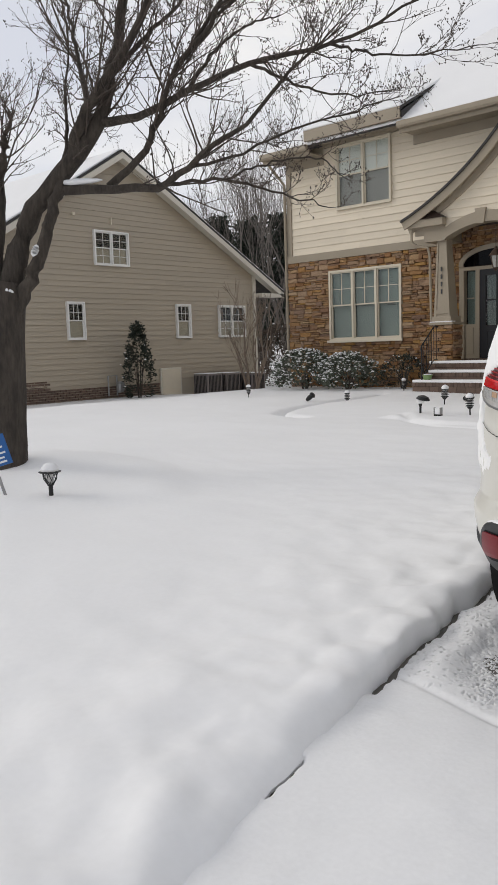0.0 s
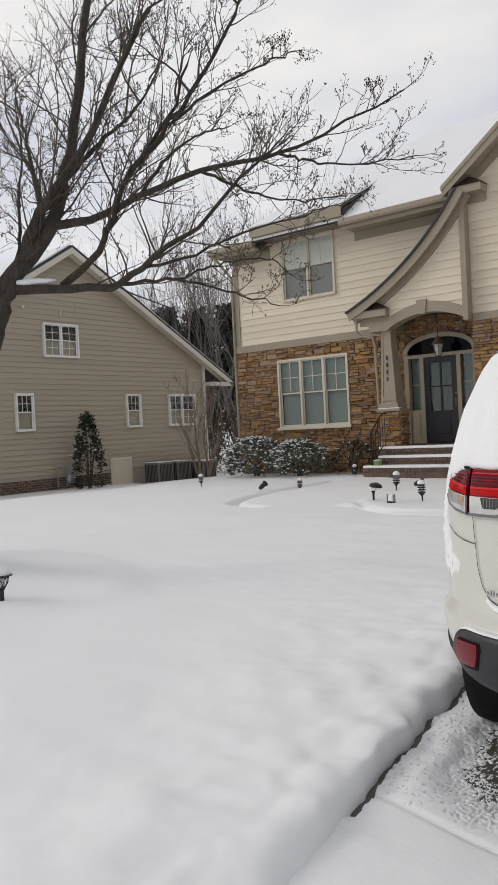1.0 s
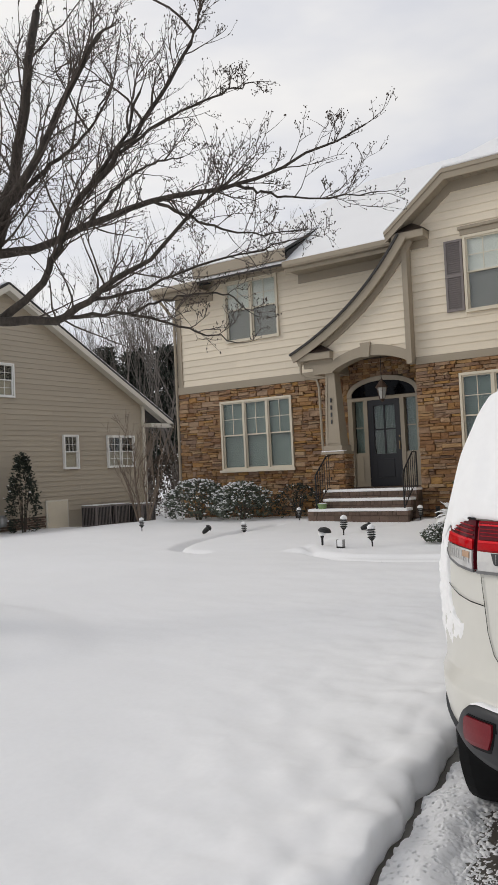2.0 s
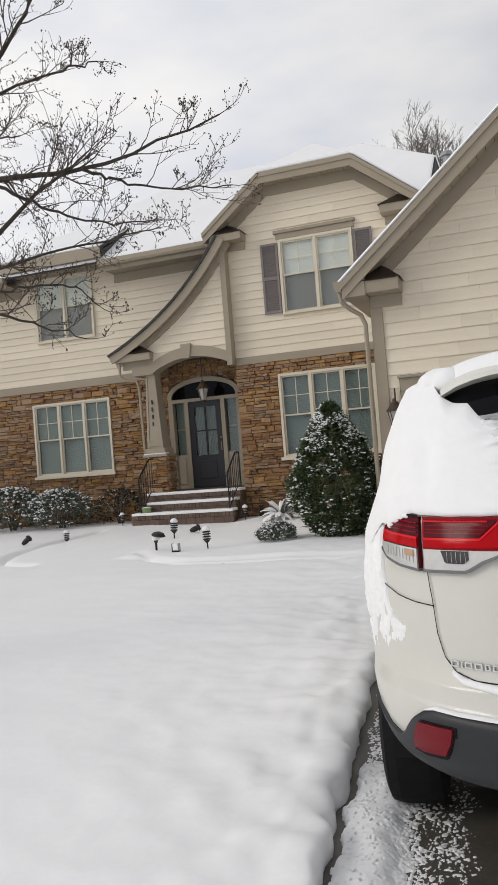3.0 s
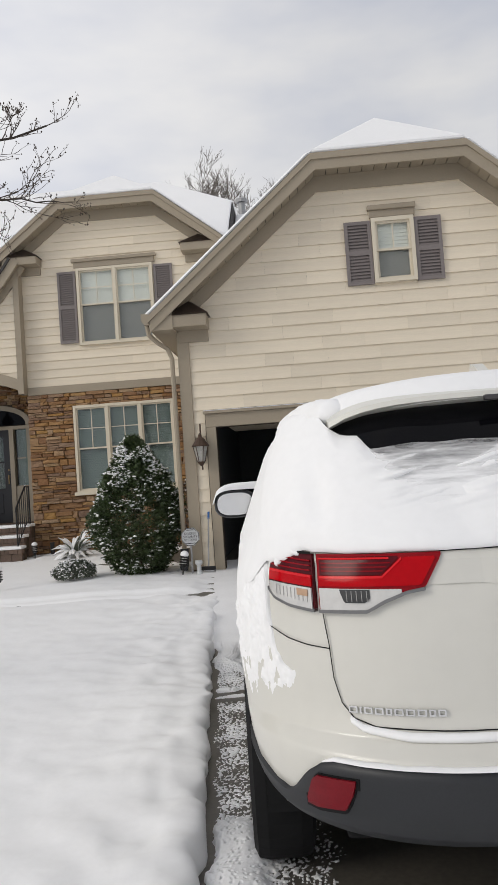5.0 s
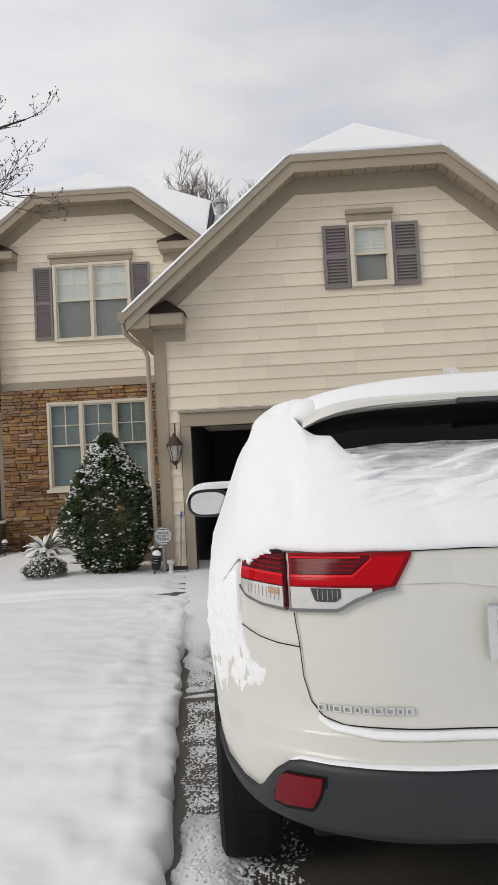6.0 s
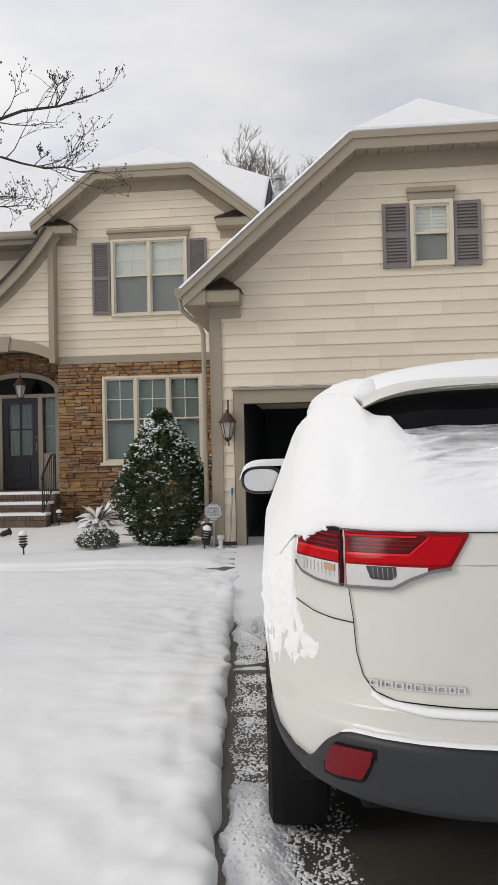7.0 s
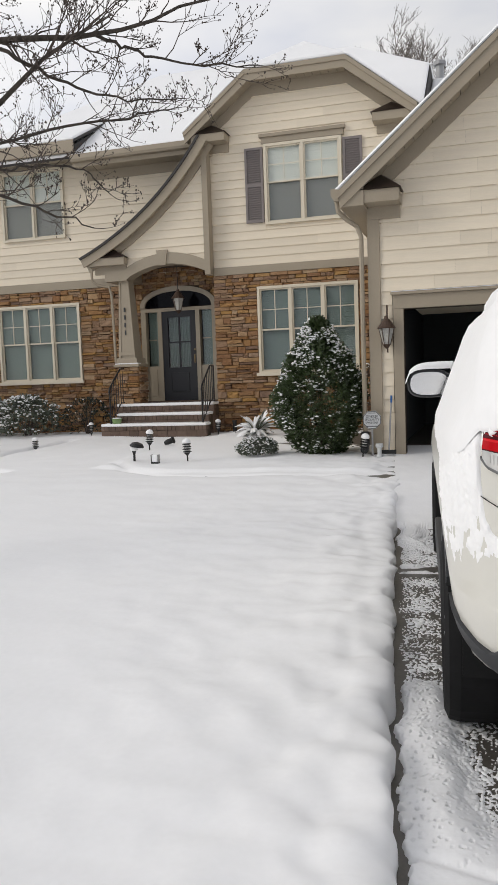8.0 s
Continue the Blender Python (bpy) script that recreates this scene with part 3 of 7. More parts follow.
def snow_cover(corners, lift, thick, inset=0.0):
    """A layer of snow on a roof plane with softly rounded edges, set back from the plane's corners."""
    pts = [Vector(c) for c in corners]
    mid = sum(pts, Vector()) / len(pts)
    nrm = (pts[1] - pts[0]).cross(pts[2] - pts[0]).normalized()
    nrm = nrm if nrm.z > 0 else -nrm
    bm = bmesh.new()
    rings = []
    for back, up in ((inset, 0.0), (inset - 0.012, 0.4), (inset + 0.01, 0.85), (inset + 0.06, 1.0)):
        ring = []
        for p in pts:
            d = (mid - p).normalized()
            ring.append(bm.verts.new(p + d * back * 1.3 + nrm * (lift + thick * up)))
        rings.append(ring)
    n = len(pts)
    for a, b in zip(rings, rings[1:]):
        for i in range(n):
            bm.faces.new((a[i], a[(i + 1) % n], b[(i + 1) % n], b[i]))
    bm.faces.new(rings[0][::-1])
    bm.faces.new(rings[-1])
    bmesh.ops.recalc_face_normals(bm, faces=bm.faces[:])
    return bm


def roof_plane(corners, name="roof", snow_inset=0.02, deck=0.05, snow=0.06):
    ob = h_part(name, roof_slab(corners, deck), SHINGLE, label="dark shingle roof slope under snow")
    h_part("roof_snow", snow_cover(corners, deck + 0.002, snow, snow_inset), SNOW, ob, "smooth white snow layer")
    return ob


BOARD = board_mesh(SIDING)
LW, RB, GY = 18.0, 17.35, 12.0

# ---- house: left wing and entry wall ----
W1, W2, ENTRY = (-12.35, -10.09, 1.22, 3.10), (-12.06, -10.36, 4.66, 6.32), (-8.50, -6.62, 0.62, 2.86)
left_wall = h_part("left_wall", wall_bm(-13.75, -6.45, -0.4, 6.4, LW, LW + 0.2, [W1, W2, ENTRY]), MORTAR)
h_part("left_side_wall", box(-13.75, -13.55, LW + 0.2, 26.2, -0.4, 6.4), SIDING, label="cream side wall")
lap_siding(left_wall, BOARD, 3.62, 6.39, LW, lambda z: (-13.62, -6.5), [W2], origin=HB.translation)
h_part("belt_board", box(-13.8, -8.9, LW - 0.07, LW, 3.42, 3.62, 0.01), TAUPE, label="taupe belt board")
h_part("corner_board", box(-13.78, -13.62, LW - 0.04, LW, 3.62, 6.3), TAUPE)
sash_window(*W1, LW - 0.03, 3, house, h_part, WHITE_TRIM, (2, 2), None, BLIND, BLIND)
sash_window(*W2, LW - 0.03, 2, house, h_part, WHITE_TRIM, (2, 2), None, BLIND_PALE, SCREEN, slats=False, sill=False, rail=0.52)

# ---- house: bay ----
W3, W4 = (-5.46, -3.28, 1.24, 3.11), (-5.22, -3.56, 4.40, 6.07)
bay_wall = h_part("bay_wall", wall_bm(-6.45, -2.30, -0.4, 6.3, RB, RB + 0.2, [W3, W4]), MORTAR)
h_part("bay_gable", prism(bmesh.new(), [(-6.45, 6.3), (-2.44, 6.3), (-3.45, 7.2), (-5.4, 7.2)], "y", RB, RB + 0.2), MORTAR)
h_part("bay_side", box(-6.45, -6.25, RB + 0.2, LW, -0.4, 6.3), MORTAR)
lap_siding(bay_wall, BOARD, 3.57, 7.25, RB, lambda z: (-6.45, -2.32) if z < 6.3 else (-6.58 + (z - 6.3) / 0.79, -2.29 - (z - 6.3) / 0.79), [W4], origin=HB.translation)
h_part("belt_board", box(-6.42, -2.33, RB - 0.07, RB, 3.40, 3.57, 0.01), TAUPE, label="taupe belt board")
sash_window(*W3, RB - 0.03, 3, house, h_part, WHITE_TRIM, (2, 2), None, BLIND, BLIND)
sash_window(*W4, RB - 0.03, 2, house, h_part, WHITE_TRIM, (2, 2), None, BLIND_PALE, SCREEN, slats=False, sill=False, rail=0.52)
h_part("window_head", box(-5.27, -3.51, RB - 0.07, RB - 0.01, 6.08, 6.20, 0.006), TAUPE)
h_part("window_crown", box(-5.31, -3.47, RB - 0.11, RB - 0.01, 6.20, 6.27, 0.012), TAUPE)
shutter(-5.645, -5.245, 4.46, 6.02, RB - 0.022, house, h_part)
shutter(-3.535, -3.135, 4.46, 6.02, RB - 0.022, house, h_part)


def clipped_gable(cx, eave, top, ze, zt, y0, yw, y1, ridge_back, name, half):
    """The roof of a gable whose peak is cut back by a small hip: two slopes, the hip, fascia, soffit and frieze."""
    slope = (zt - ze) / (eave - top)
    zr = zt + top * slope
    yr = y0 + top * 1.15
    for s in (-1, 1):
        roof_plane([(cx + s * eave, y0, ze), (cx + s * top, y0, zt), (cx, yr, zr), (cx, ridge_back, zr), (cx + s * eave, y1, ze)], name)
    roof_plane([(cx - top, y0, zt), (cx + top, y0, zt), (cx, yr, zr)], name)
    d = 0.19
    run = [(cx - eave, ze), (cx - top, zt), (cx + top, zt), (cx + eave, ze)]
    low = [(cx - eave + 0.02, ze - d), (cx - top + 0.05, zt - d), (cx + top - 0.05, zt - d), (cx + eave - 0.02, ze - d)]
    for i, nm in ((0, "rake_board"), (1, "fascia"), (2, "rake_board")):
        h_part(nm, prism(bmesh.new(), [run[i], run[i + 1], low[i + 1], low[i]], "y", y0 - 0.02, y0 + 0.02), TAUPE, label="taupe fascia board")
        up = [(run[i][0], run[i][1] + 0.04), (run[i + 1][0], run[i + 1][1] + 0.04)]
        h_part("drip_trim", prism(bmesh.new(), [up[0], up[1], (run[i + 1][0], run[i + 1][1] - 0.05), (run[i][0], run[i][1] - 0.05)], "y", y0 - 0.045, y0 - 0.021), TAUPE)
        # soffit planks between fascia and wall
        a, b = Vector((low[i][0], 0, low[i][1] + 0.05)), Vector((low[i + 1][0], 0, low[i + 1][1] + 0.05))
        n = max(3, int((b - a).length / 0.16))
        for k in range(n):
            p, q = a.lerp(b, k / n), a.lerp(b, (k + 0.93) / n)
            h_part("soffit_board", prism(bmesh.new(), [(p.x, p.z), (q.x, q.z), (q.x, q.z + 0.02), (p.x, p.z + 0.02)], "y", y0 + 0.02, yw), TAUPE)
        cut = list(low)
        for e, f in ((0, 1), (3, 2)):
            k = (cx + half * (1 if e else -1) - low[e][0]) / (low[f][0] - low[e][0])
            cut[e] = (low[e][0] + (low[f][0] - low[e][0]) * k, low[e][1] + (low[f][1] - low[e][1]) * k)
        h_part("frieze_board", prism(bmesh.new(), [(cut[i][0], cut[i][1] + 0.06), (cut[i + 1][0], cut[i + 1][1] + 0.06), (cut[i + 1][0], cut[i + 1][1] - 0.18), (cut[i][0], cut[i][1] - 0.18)], "y", yw - 0.045, yw - 0.002), TAUPE)


def eave_return(x0, x1, z, y0, y1, side):
    """A boxed eave return with a small hipped metal cap."""
    ob = h_part("eave_return", box(x0, x1, y0, y1, z - 0.19, z - 0.02, 0.008), TAUPE, label="boxed taupe eave return")
    h_part("return_frieze", box(x0 + 0.05, x1 - 0.02, y1 - 0.06, y1 + 0.0, z - 0.36, z - 0.19), TAUPE, ob)
    bm = bmesh.new()
    m = (x0 + x1) / 2
    e = 0.03
    v = [bm.verts.new(p) for p in ((x0 - e, y0 - e, z - 0.02), (x1 + e, y0 - e, z - 0.02), (x1 + e, y1, z - 0.02), (x0 - e, y1, z - 0.02), (m - 0.02, y1 - 0.04, z + 0.24), (m + 0.02, y1, z + 0.24), (m - 0.02, y1, z + 0.24))]
    for f in ((3, 2, 1, 0), (0, 1, 4), (1, 2, 5, 4), (3, 0, 4, 6), (4, 5, 6), (2, 3, 6, 5)):
        bm.faces.new([v[i] for i in f])
    bmesh.ops.recalc_face_normals(bm, faces=bm.faces[:])
    h_part("return_cap", bm, METAL_ROOF, ob, "dark bronze metal cap")


clipped_gable(-4.43, 2.44, 1.05, 6.36, 7.46, 16.95, RB, 19.5, 20.6, "bay_roof", 2.0)
eave_return(-6.72, -5.98, 6.36, 16.97, RB, -1)
eave_return(-2.88, -2.14, 6.36, 16.97, RB, 1)

# ---- house: main roof with hips ----
E, R = 6.27, 9.56
roof_plane([(-14.05, 17.3, E), (-6.6, 17.3, E), (-6.6, 22, R), (-9.35, 22, R)], "main_roof", 0.0)
roof_plane([(-6.61, 17.8, E + 0.35), (-1.93, 17.8, E + 0.35), (-1.93, 19.93, 8.11), (-4.0, 22, R), (-6.61, 22, R)], "main_roof", 0.0)
roof_plane([(-14.05, 17.3, E), (-9.35, 22, R), (-14.05, 26.7, E)], "main_roof")
roof_plane([(-1.93, 19.93, 8.11), (-1.93, 24.07, 8.11), (-4.0, 22, R)], "main_roof")
h_part("roof_cheek", prism(bmesh.new(), [(17.8, E + 0.37), (19.93, 8.13), (20.75, 7.75), (17.8, 5.9)], "x", -1.95, -1.90), SHINGLE, label="dark shingled cheek wall")
roof_plane([(-1.89, 17.4, 5.92), (4.2, 17.4, 5.92), (4.2, 20.5, 7.93), (-1.89, 20.5, 7.93)], "lower_roof")
roof_plane([(-14.05, 26.7, E), (-9.35, 22, R), (-4.0, 22, R), (-1.93, 24.07, 8.11), (-1.93, 26.7, E)], "main_roof")
for xa, xb in ((-14.05, -12.45), (-9.72, -6.6)):
    g = bmesh.new()
    prism(g, [(17.3, E + 0.04), (17.17, E + 0.05), (17.17, E - 0.05), (17.2, E - 0.10), (17.3, E - 0.11)], "x", xa, xb)
    h_part("gutter", g, TAUPE, label="taupe gutter")
    h_part("eave_fascia", box(xa, xb, 17.31, 17.35, E - 0.2, E + 0.02), TAUPE)
    h_part("eave_soffit", box(xa, xb, 17.36, LW, E - 0.14, E - 0.12), TAUPE)
    h_part("frieze_board", box(xa + 0.3 * (xa < -13), xb, LW - 0.05, LW - 0.025, E - 0.36, E - 0.14), TAUPE)
# raised eave over the bedroom window
RZ = 6.60
roof_plane([(-12.5, 17.2, RZ), (-9.62, 17.2, RZ), (-9.62, 19.55, 7.80), (-12.5, 19.55, 7.80)], "raised_roof")
for x in (-12.42, -9.68):
    h_part("roof_cheek", prism(bmesh.new(), [(17.3, RZ - 0.02), (19.5, 7.76), (17.3, 6.25)], "x", x - 0.03, x + 0.03), SHINGLE, label="dark shingled cheek wall")
h_part("raised_fascia", box(-12.5, -9.62, 17.16, 17.2, RZ - 0.22, RZ + 0.05, 0.01), TAUPE)
h_part("raised_soffit", box(-12.48, -9.64, 17.2, LW, RZ - 0.2, RZ - 0.18), TAUPE)
h_part("raised_frieze", box(-12.42, -9.75, LW - 0.10, LW - 0.03, 6.325, RZ - 0.2), TAUPE)
bm = bmesh.new()
tube(bm, [(-13.85, 17.25, 6.1), (-13.85, 17.6, 5.85), (-13.82, 17.93, 5.6), (-13.82, 17.93, 0.1)], 0.04, 8)
h_part("downspout", bm, TAUPE)

# ---- house: porch ----
PF = 17.12


def swoop(k):
    """The porch roof's sweeping line: x and z for k from 0 at its tip to 1 at the bay."""
    a, b, c = Vector((-9.45, 3.93)), Vector((-7.62, 4.72)), Vector((-6.52, 6.30))
    return (1 - k) ** 2 * a + 2 * k * (1 - k) * b + k * k * c


def swoop_at(z):
    return min((abs(swoop(k / 60).y - z), swoop(k / 60).x) for k in range(61))[1]


def swoop_band(d0, d1, y0, y1):
    bm = bmesh.new()
    n = 24
    for i in range(n):
        p, q = swoop(i / n), swoop((i + 1) / n)
        t = (swoop(min(1, (i + 0.5) / n + 0.01)) - swoop((i + 0.5) / n - 0.01)).normalized()
        nr = Vector((-t.y, t.x))
        prism(bm, [tuple(p + nr * d0), tuple(q + nr * d0), tuple(q + nr * d1), tuple(p + nr * d1)], "y", y0, y1)
    bmesh.ops.remove_doubles(bm, verts=bm.verts[:], dist=0.012)
    return bm


porch = h_part("porch_roof", swoop_band(-0.02, 0.03, 16.86, LW), SHINGLE, label="dark sweeping porch roof edge")
h_part("swoop_fascia", swoop_band(-0.20, -0.02, 16.9, 16.94), TAUPE, porch, "curved taupe fascia")
h_part("swoop_soffit", swoop_band(-0.16, -0.13, 16.94, LW), TAUPE, porch)
h_part("swoop_frieze", swoop_band(-0.30, -0.16, PF - 0.03, PF + 0.02), TAUPE, porch)
gable_wall = h_part("porch_gable", prism(bmesh.new(), [(-8.45, 3.75), (-6.5, 3.75), (-6.5, 6.0), (-6.9, 5.5), (-7.45, 4.85), (-8.45, 4.1)], "y", PF + 0.03, LW), MORTAR)
lap_siding(gable_wall, BOARD, 3.72, 6.1, PF + 0.03, lambda z: (max(-8.6, swoop_at(z) + 0.16), -6.52), origin=HB.translation)
h_part("gable_trim", box(-6.555, -6.43, PF - 0.045, RB - 0.03, 3.42, 6.25), TAUPE)
# arched beam
bm = bmesh.new()
n = 20
for i in range(n):
    def arc(k):
        x = -8.42 + 1.955 * k
        return x, 3.45 + 0.27 * math.sin(math.pi * k) ** 0.8
    (xa, za), (xb, zb) = arc(i / n), arc((i + 1) / n)
    prism(bm, [(xa, za), (xb, zb), (xb, zb + 0.24), (xa, za + 0.24)], "y", PF - 0.03, PF + 0.3)
bmesh.ops.remove_doubles(bm, verts=bm.verts[:], dist=0.001)
h_part("arch_beam", bm, TAUPE, label="arched taupe porch beam")
h_part("beam_end", box(-8.95, -8.42, PF - 0.03, LW, 3.42, 3.66), TAUPE)
h_part("keystone", prism(bmesh.new(), [(-7.62, 3.69), (-7.46, 3.69), (-7.41, 4.02), (-7.67, 4.02)], "y", PF - 0.06, PF), TAUPE)
h_part("porch_ceiling", box(-8.8, -6.45, PF + 0.3, LW, 3.78, 3.82), TAUPE)
eave_return(-9.25, -8.40, 3.95, 16.945, PF + 0.05, -1)
# column on its stone pier
pier = h_part("pier", box(-8.72, -8.27, PF + 0.02, PF + 0.42, -0.1, 1.50), MORTAR)
ledgestone(pier, -8.76, -8.24, 0.0, 1.5, PF + 0.02, origin=HB.translation, long=(0.16, 0.4))
side = Matrix.Translation(Vector((-8.27, PF, 0)) - HB.translation) @ Matrix.Rotation(radians(90), 4, "Z")
ledgestone(pier, 0.02, 0.44, 0.6, 1.5, 0.0, turn=side, long=(0.16, 0.4))
h_part("pier_cap", box(-8.82, -8.20, PF - 0.08, PF + 0.48, 1.50, 1.56, 0.012), TAUPE)
h_part("pier_snow", box(-8.80, -8.22, PF - 0.06, PF + 0.1, 1.562, 1.585, 0.008), SNOW)


def taper(x0, x1, y0, y1, z0, X0, X1, Y0, Y1, z1):
    bm = bmesh.new()
    v = [bm.verts.new(p) for p in ((x0, y0, z0), (x1, y0, z0), (x1, y1, z0), (x0, y1, z0), (X0, Y0, z1), (X1, Y0, z1), (X1, Y1, z1), (X0, Y1, z1))]
    for f in ((3, 2, 1, 0), (4, 5, 6, 7), (0, 1, 5, 4), (1, 2, 6, 5), (2, 3, 7, 6), (3, 0, 4, 7)):
        bm.faces.new([v[i] for i in f])
    return bm


column = h_part("column", taper(-8.72, -8.30, PF + 0.0, PF + 0.40, 1.56, -8.66, -8.42, PF + 0.06, PF + 0.32, 3.43), TAUPE, label="tapered taupe column")
h_part("column_base", box(-8.76, -8.26, PF - 0.04, PF + 0.44, 1.56, 1.70, 0.012), TAUPE, column)
for xa, xb, Xa, Xb in ((-8.712, -8.655, -8.655, -8.615), (-8.365, -8.308, -8.465, -8.425)):
    h_part("column_stile", taper(xa, xb, PF - 0.012, PF + 0.01, 1.70, Xa, Xb, PF + 0.045, PF + 0.07, 3.40), TAUPE, column)
h_part("column_panel_rail", box(-8.655, -8.365, PF - 0.012, PF + 0.02, 1.76, 1.84), TAUPE, column)
for k in range(4):
    z = 2.22 + 0.17 * k
    h_part("number_bar", box(-8.545, -8.515, PF + 0.005, PF + 0.03, z, z + 0.10), INK, column, "dark bar")
bm = bmesh.new()
tube(bm, [(-9.22, 16.98, 3.72), (-9.22, 16.99, 3.45), (-9.12, 17.05, 3.36), (-8.86, 17.1, 3.30), (-8.82, 17.12, 3.1), (-8.80, 17.14, 1.6)], 0.03, 8)
h_part("downspout", bm, TAUPE)
# porch floor and steps
h_part("porch_floor", box(-8.7, -6.45, 16.9, LW, 0.0, 0.60), BRICK)


def brick_step(x0, x1, y0, y1, z0, z1):
    """A brick step: an inner core, a row of header bricks along its nosing, stretchers below, snow on the tread."""
    st = h_part("step", box(x0 + 0.02, x1 - 0.02, y0 + 0.02, y1, z0, z1 - 0.01), MORTAR)
    n = int((x1 - x0) / 0.085)
    w = (x1 - x0) / n
    for k in range(n):
        h_part("brick", box(x0 + k * w + 0.004, x0 + (k + 1) * w - 0.004, y0, y0 + 0.16, z1 - 0.085, z1), BRICK, st)
    n = int((x1 - x0) / 0.22)
    w = (x1 - x0) / n
    for k in range(n):
        h_part("brick", box(x0 + k * w + 0.004, x0 + (k + 1) * w - 0.004, y0 + 0.012, y0 + 0.1, z0, z1 - 0.095), BRICK, st)
    h_part("step_snow", box(x0 + 0.005, x1 - 0.005, y0 - 0.004, y1 - 0.002, z1 + 0.002, z1 + 0.062, 0.02), SNOW, st)


brick_step(-8.82, -6.38, 16.28, 16.6, -0.1, 0.20)
brick_step(-8.58, -6.42, 16.58, 16.9, 0.16, 0.41)
brick_step(-8.72, -6.40, 16.88, 17.25, 0.38, 0.61)
h_part("door_sill", box(-8.5, -6.6, 17.75, LW, 0.61, 0.69), BRICK)
# entry: arched frame, sidelights, door
fr = bmesh.new()
for a, b, c, d in ((-8.50, -8.38, 0.69, 2.86), (-8.08, -7.98, 0.69, 2.76), (-7.14, -7.04, 0.69, 2.76), (-6.74, -6.62, 0.69, 2.86), (-8.38, -6.74, 2.76, 2.84)):
    quad_box(fr, a, b, LW - 0.06, LW + 0.1, c, d)
n = 18


def entry_arc(k, r):
    return -7.56 - (0.94 - r) * math.cos(math.pi * k), 2.86 + (0.47 - r) * math.sin(math.pi * k) ** 0.9


for i in range(n):
    a, b, c, d = entry_arc(i / n, 0), entry_arc((i + 1) / n, 0), entry_arc((i + 1) / n, 0.11), entry_arc(i / n, 0.11)
    prism(fr, [a, b, c, d], "y", LW - 0.09, LW - 0.01)
quad_box(fr, -7.575, -7.545, LW - 0.06, LW - 0.01, 2.84, 3.22)
entry = h_part("entry_frame", fr, TAUPE, label="taupe arched entry frame")
pane = h_part("transom_pane", prism(bmesh.new(), [entry_arc(i / n, 0.10) for i in range(n + 1)] , "y", LW - 0.035, LW - 0.03), CAR_GLASS, entry, "dark arched transom glass")
for a, b in ((-8.38, -8.08), (-7.04, -6.74)):
    h_part("sidelight_panel", box(a, b, LW - 0.03, LW + 0.05, 0.69, 1.5), TAUPE, entry)
    h_part("sidelight_moulding", box(a + 0.06, b - 0.06, LW - 0.042, LW - 0.03, 0.8, 1.42, 0.008), TAUPE, entry)
    h_part("sidelight_pane", box(a + 0.05, b - 0.05, LW + 0.0, LW + 0.004, 1.5, 2.76), GLASS, entry).visible_shadow = False
    h_part("sidelight_curtain", box(a + 0.04, b - 0.04, LW + 0.07, LW + 0.09, 1.5, 2.76), BLIND, entry)
    h_part("sidelight_bar", box(a + 0.05, b - 0.05, LW - 0.01, LW - 0.002, 2.1, 2.125), TAUPE, entry)
dm = bmesh.new()
for a, b, c, d in ((-7.98, -7.84, 0.70, 2.76), (-7.28, -7.14, 0.70, 2.76), (-7.84, -7.28, 2.62, 2.76), (-7.84, -7.28, 0.70, 1.46), (-7.575, -7.545, 1.46, 2.62), (-7.84, -7.575, 2.03, 2.06), (-7.545, -7.28, 2.03, 2.06)):
    quad_box(dm, a, b, LW - 0.04, LW + 0.01, c, d)
door = h_part("front_door", dm, DOOR_PAINT, label="dark half-glazed front door with four panes")
h_part("door_panel", box(-7.78, -7.34, LW - 0.055, LW - 0.04, 0.9, 1.34, 0.012), DOOR_PAINT, door)
for a, b in ((-7.84, -7.575), (-7.545, -7.28)):
    for c, d in ((1.46, 2.03), (2.06, 2.62)):
        h_part("door_pane", box(a, b, LW - 0.012, LW - 0.008, c, d), GLASS, door).visible_shadow = False
bm = bmesh.new()
for k in range(14):
    x = -7.84 + 0.04 * k
    prism(bm, [(x, LW + 0.07), (x + 0.02, LW + 0.045), (x + 0.04, LW + 0.07), (x + 0.02, LW + 0.075)], "z", 1.44, 2.64)
h_part("door_curtain", bm, BLIND, door, "pale green-grey curtain")
h_part("door_handle", box(-7.195, -7.17, LW - 0.08, LW - 0.05, 1.55, 1.75, 0.008), COPPER_H, door)
h_part("door_lock", box(-7.20, -7.165, LW - 0.06, LW - 0.04, 1.84, 1.88, 0.008), COPPER_H, door)
# another near-black sheet, painting the dark hall behind the entry glass
h_part("entry_back", box(-8.5, -6.62, LW + 0.21, LW + 0.25, 0.5, 3.4), ROOM_DARKNESS)

# ---- house: garage wing ----
DOORWAY = (-1.86, 3.5, -0.3, 2.06)
GW = (0.55, 1.15, 3.93, 4.86)
garage_wall = h_part("garage_wall", wall_bm(-2.32, 3.96, -0.3, 3.9, GY, GY + 0.2, [DOORWAY, (GW[0], GW[1], GW[2], 3.9)]), MORTAR)
h_part("garage_gable", wall_bm(-2.1, 3.74, 3.9, 4.05, GY, GY + 0.2, [(GW[0], GW[1], 3.9, 4.05)]), MORTAR)
h_part("garage_gable", prism(bmesh.new(), [(-2.05, 4.05), (0.55, 4.05), (0.55, 5.45), (-0.35, 5.45)], "y", GY, GY + 0.2), MORTAR)
h_part("garage_gable", prism(bmesh.new(), [(1.15, 4.05), (3.69, 4.05), (1.99, 5.45), (1.15, 5.45)], "y", GY, GY + 0.2), MORTAR)
h_part("garage_gable", box(0.55, 1.15, GY, GY + 0.2, 4.86, 5.45), MORTAR)
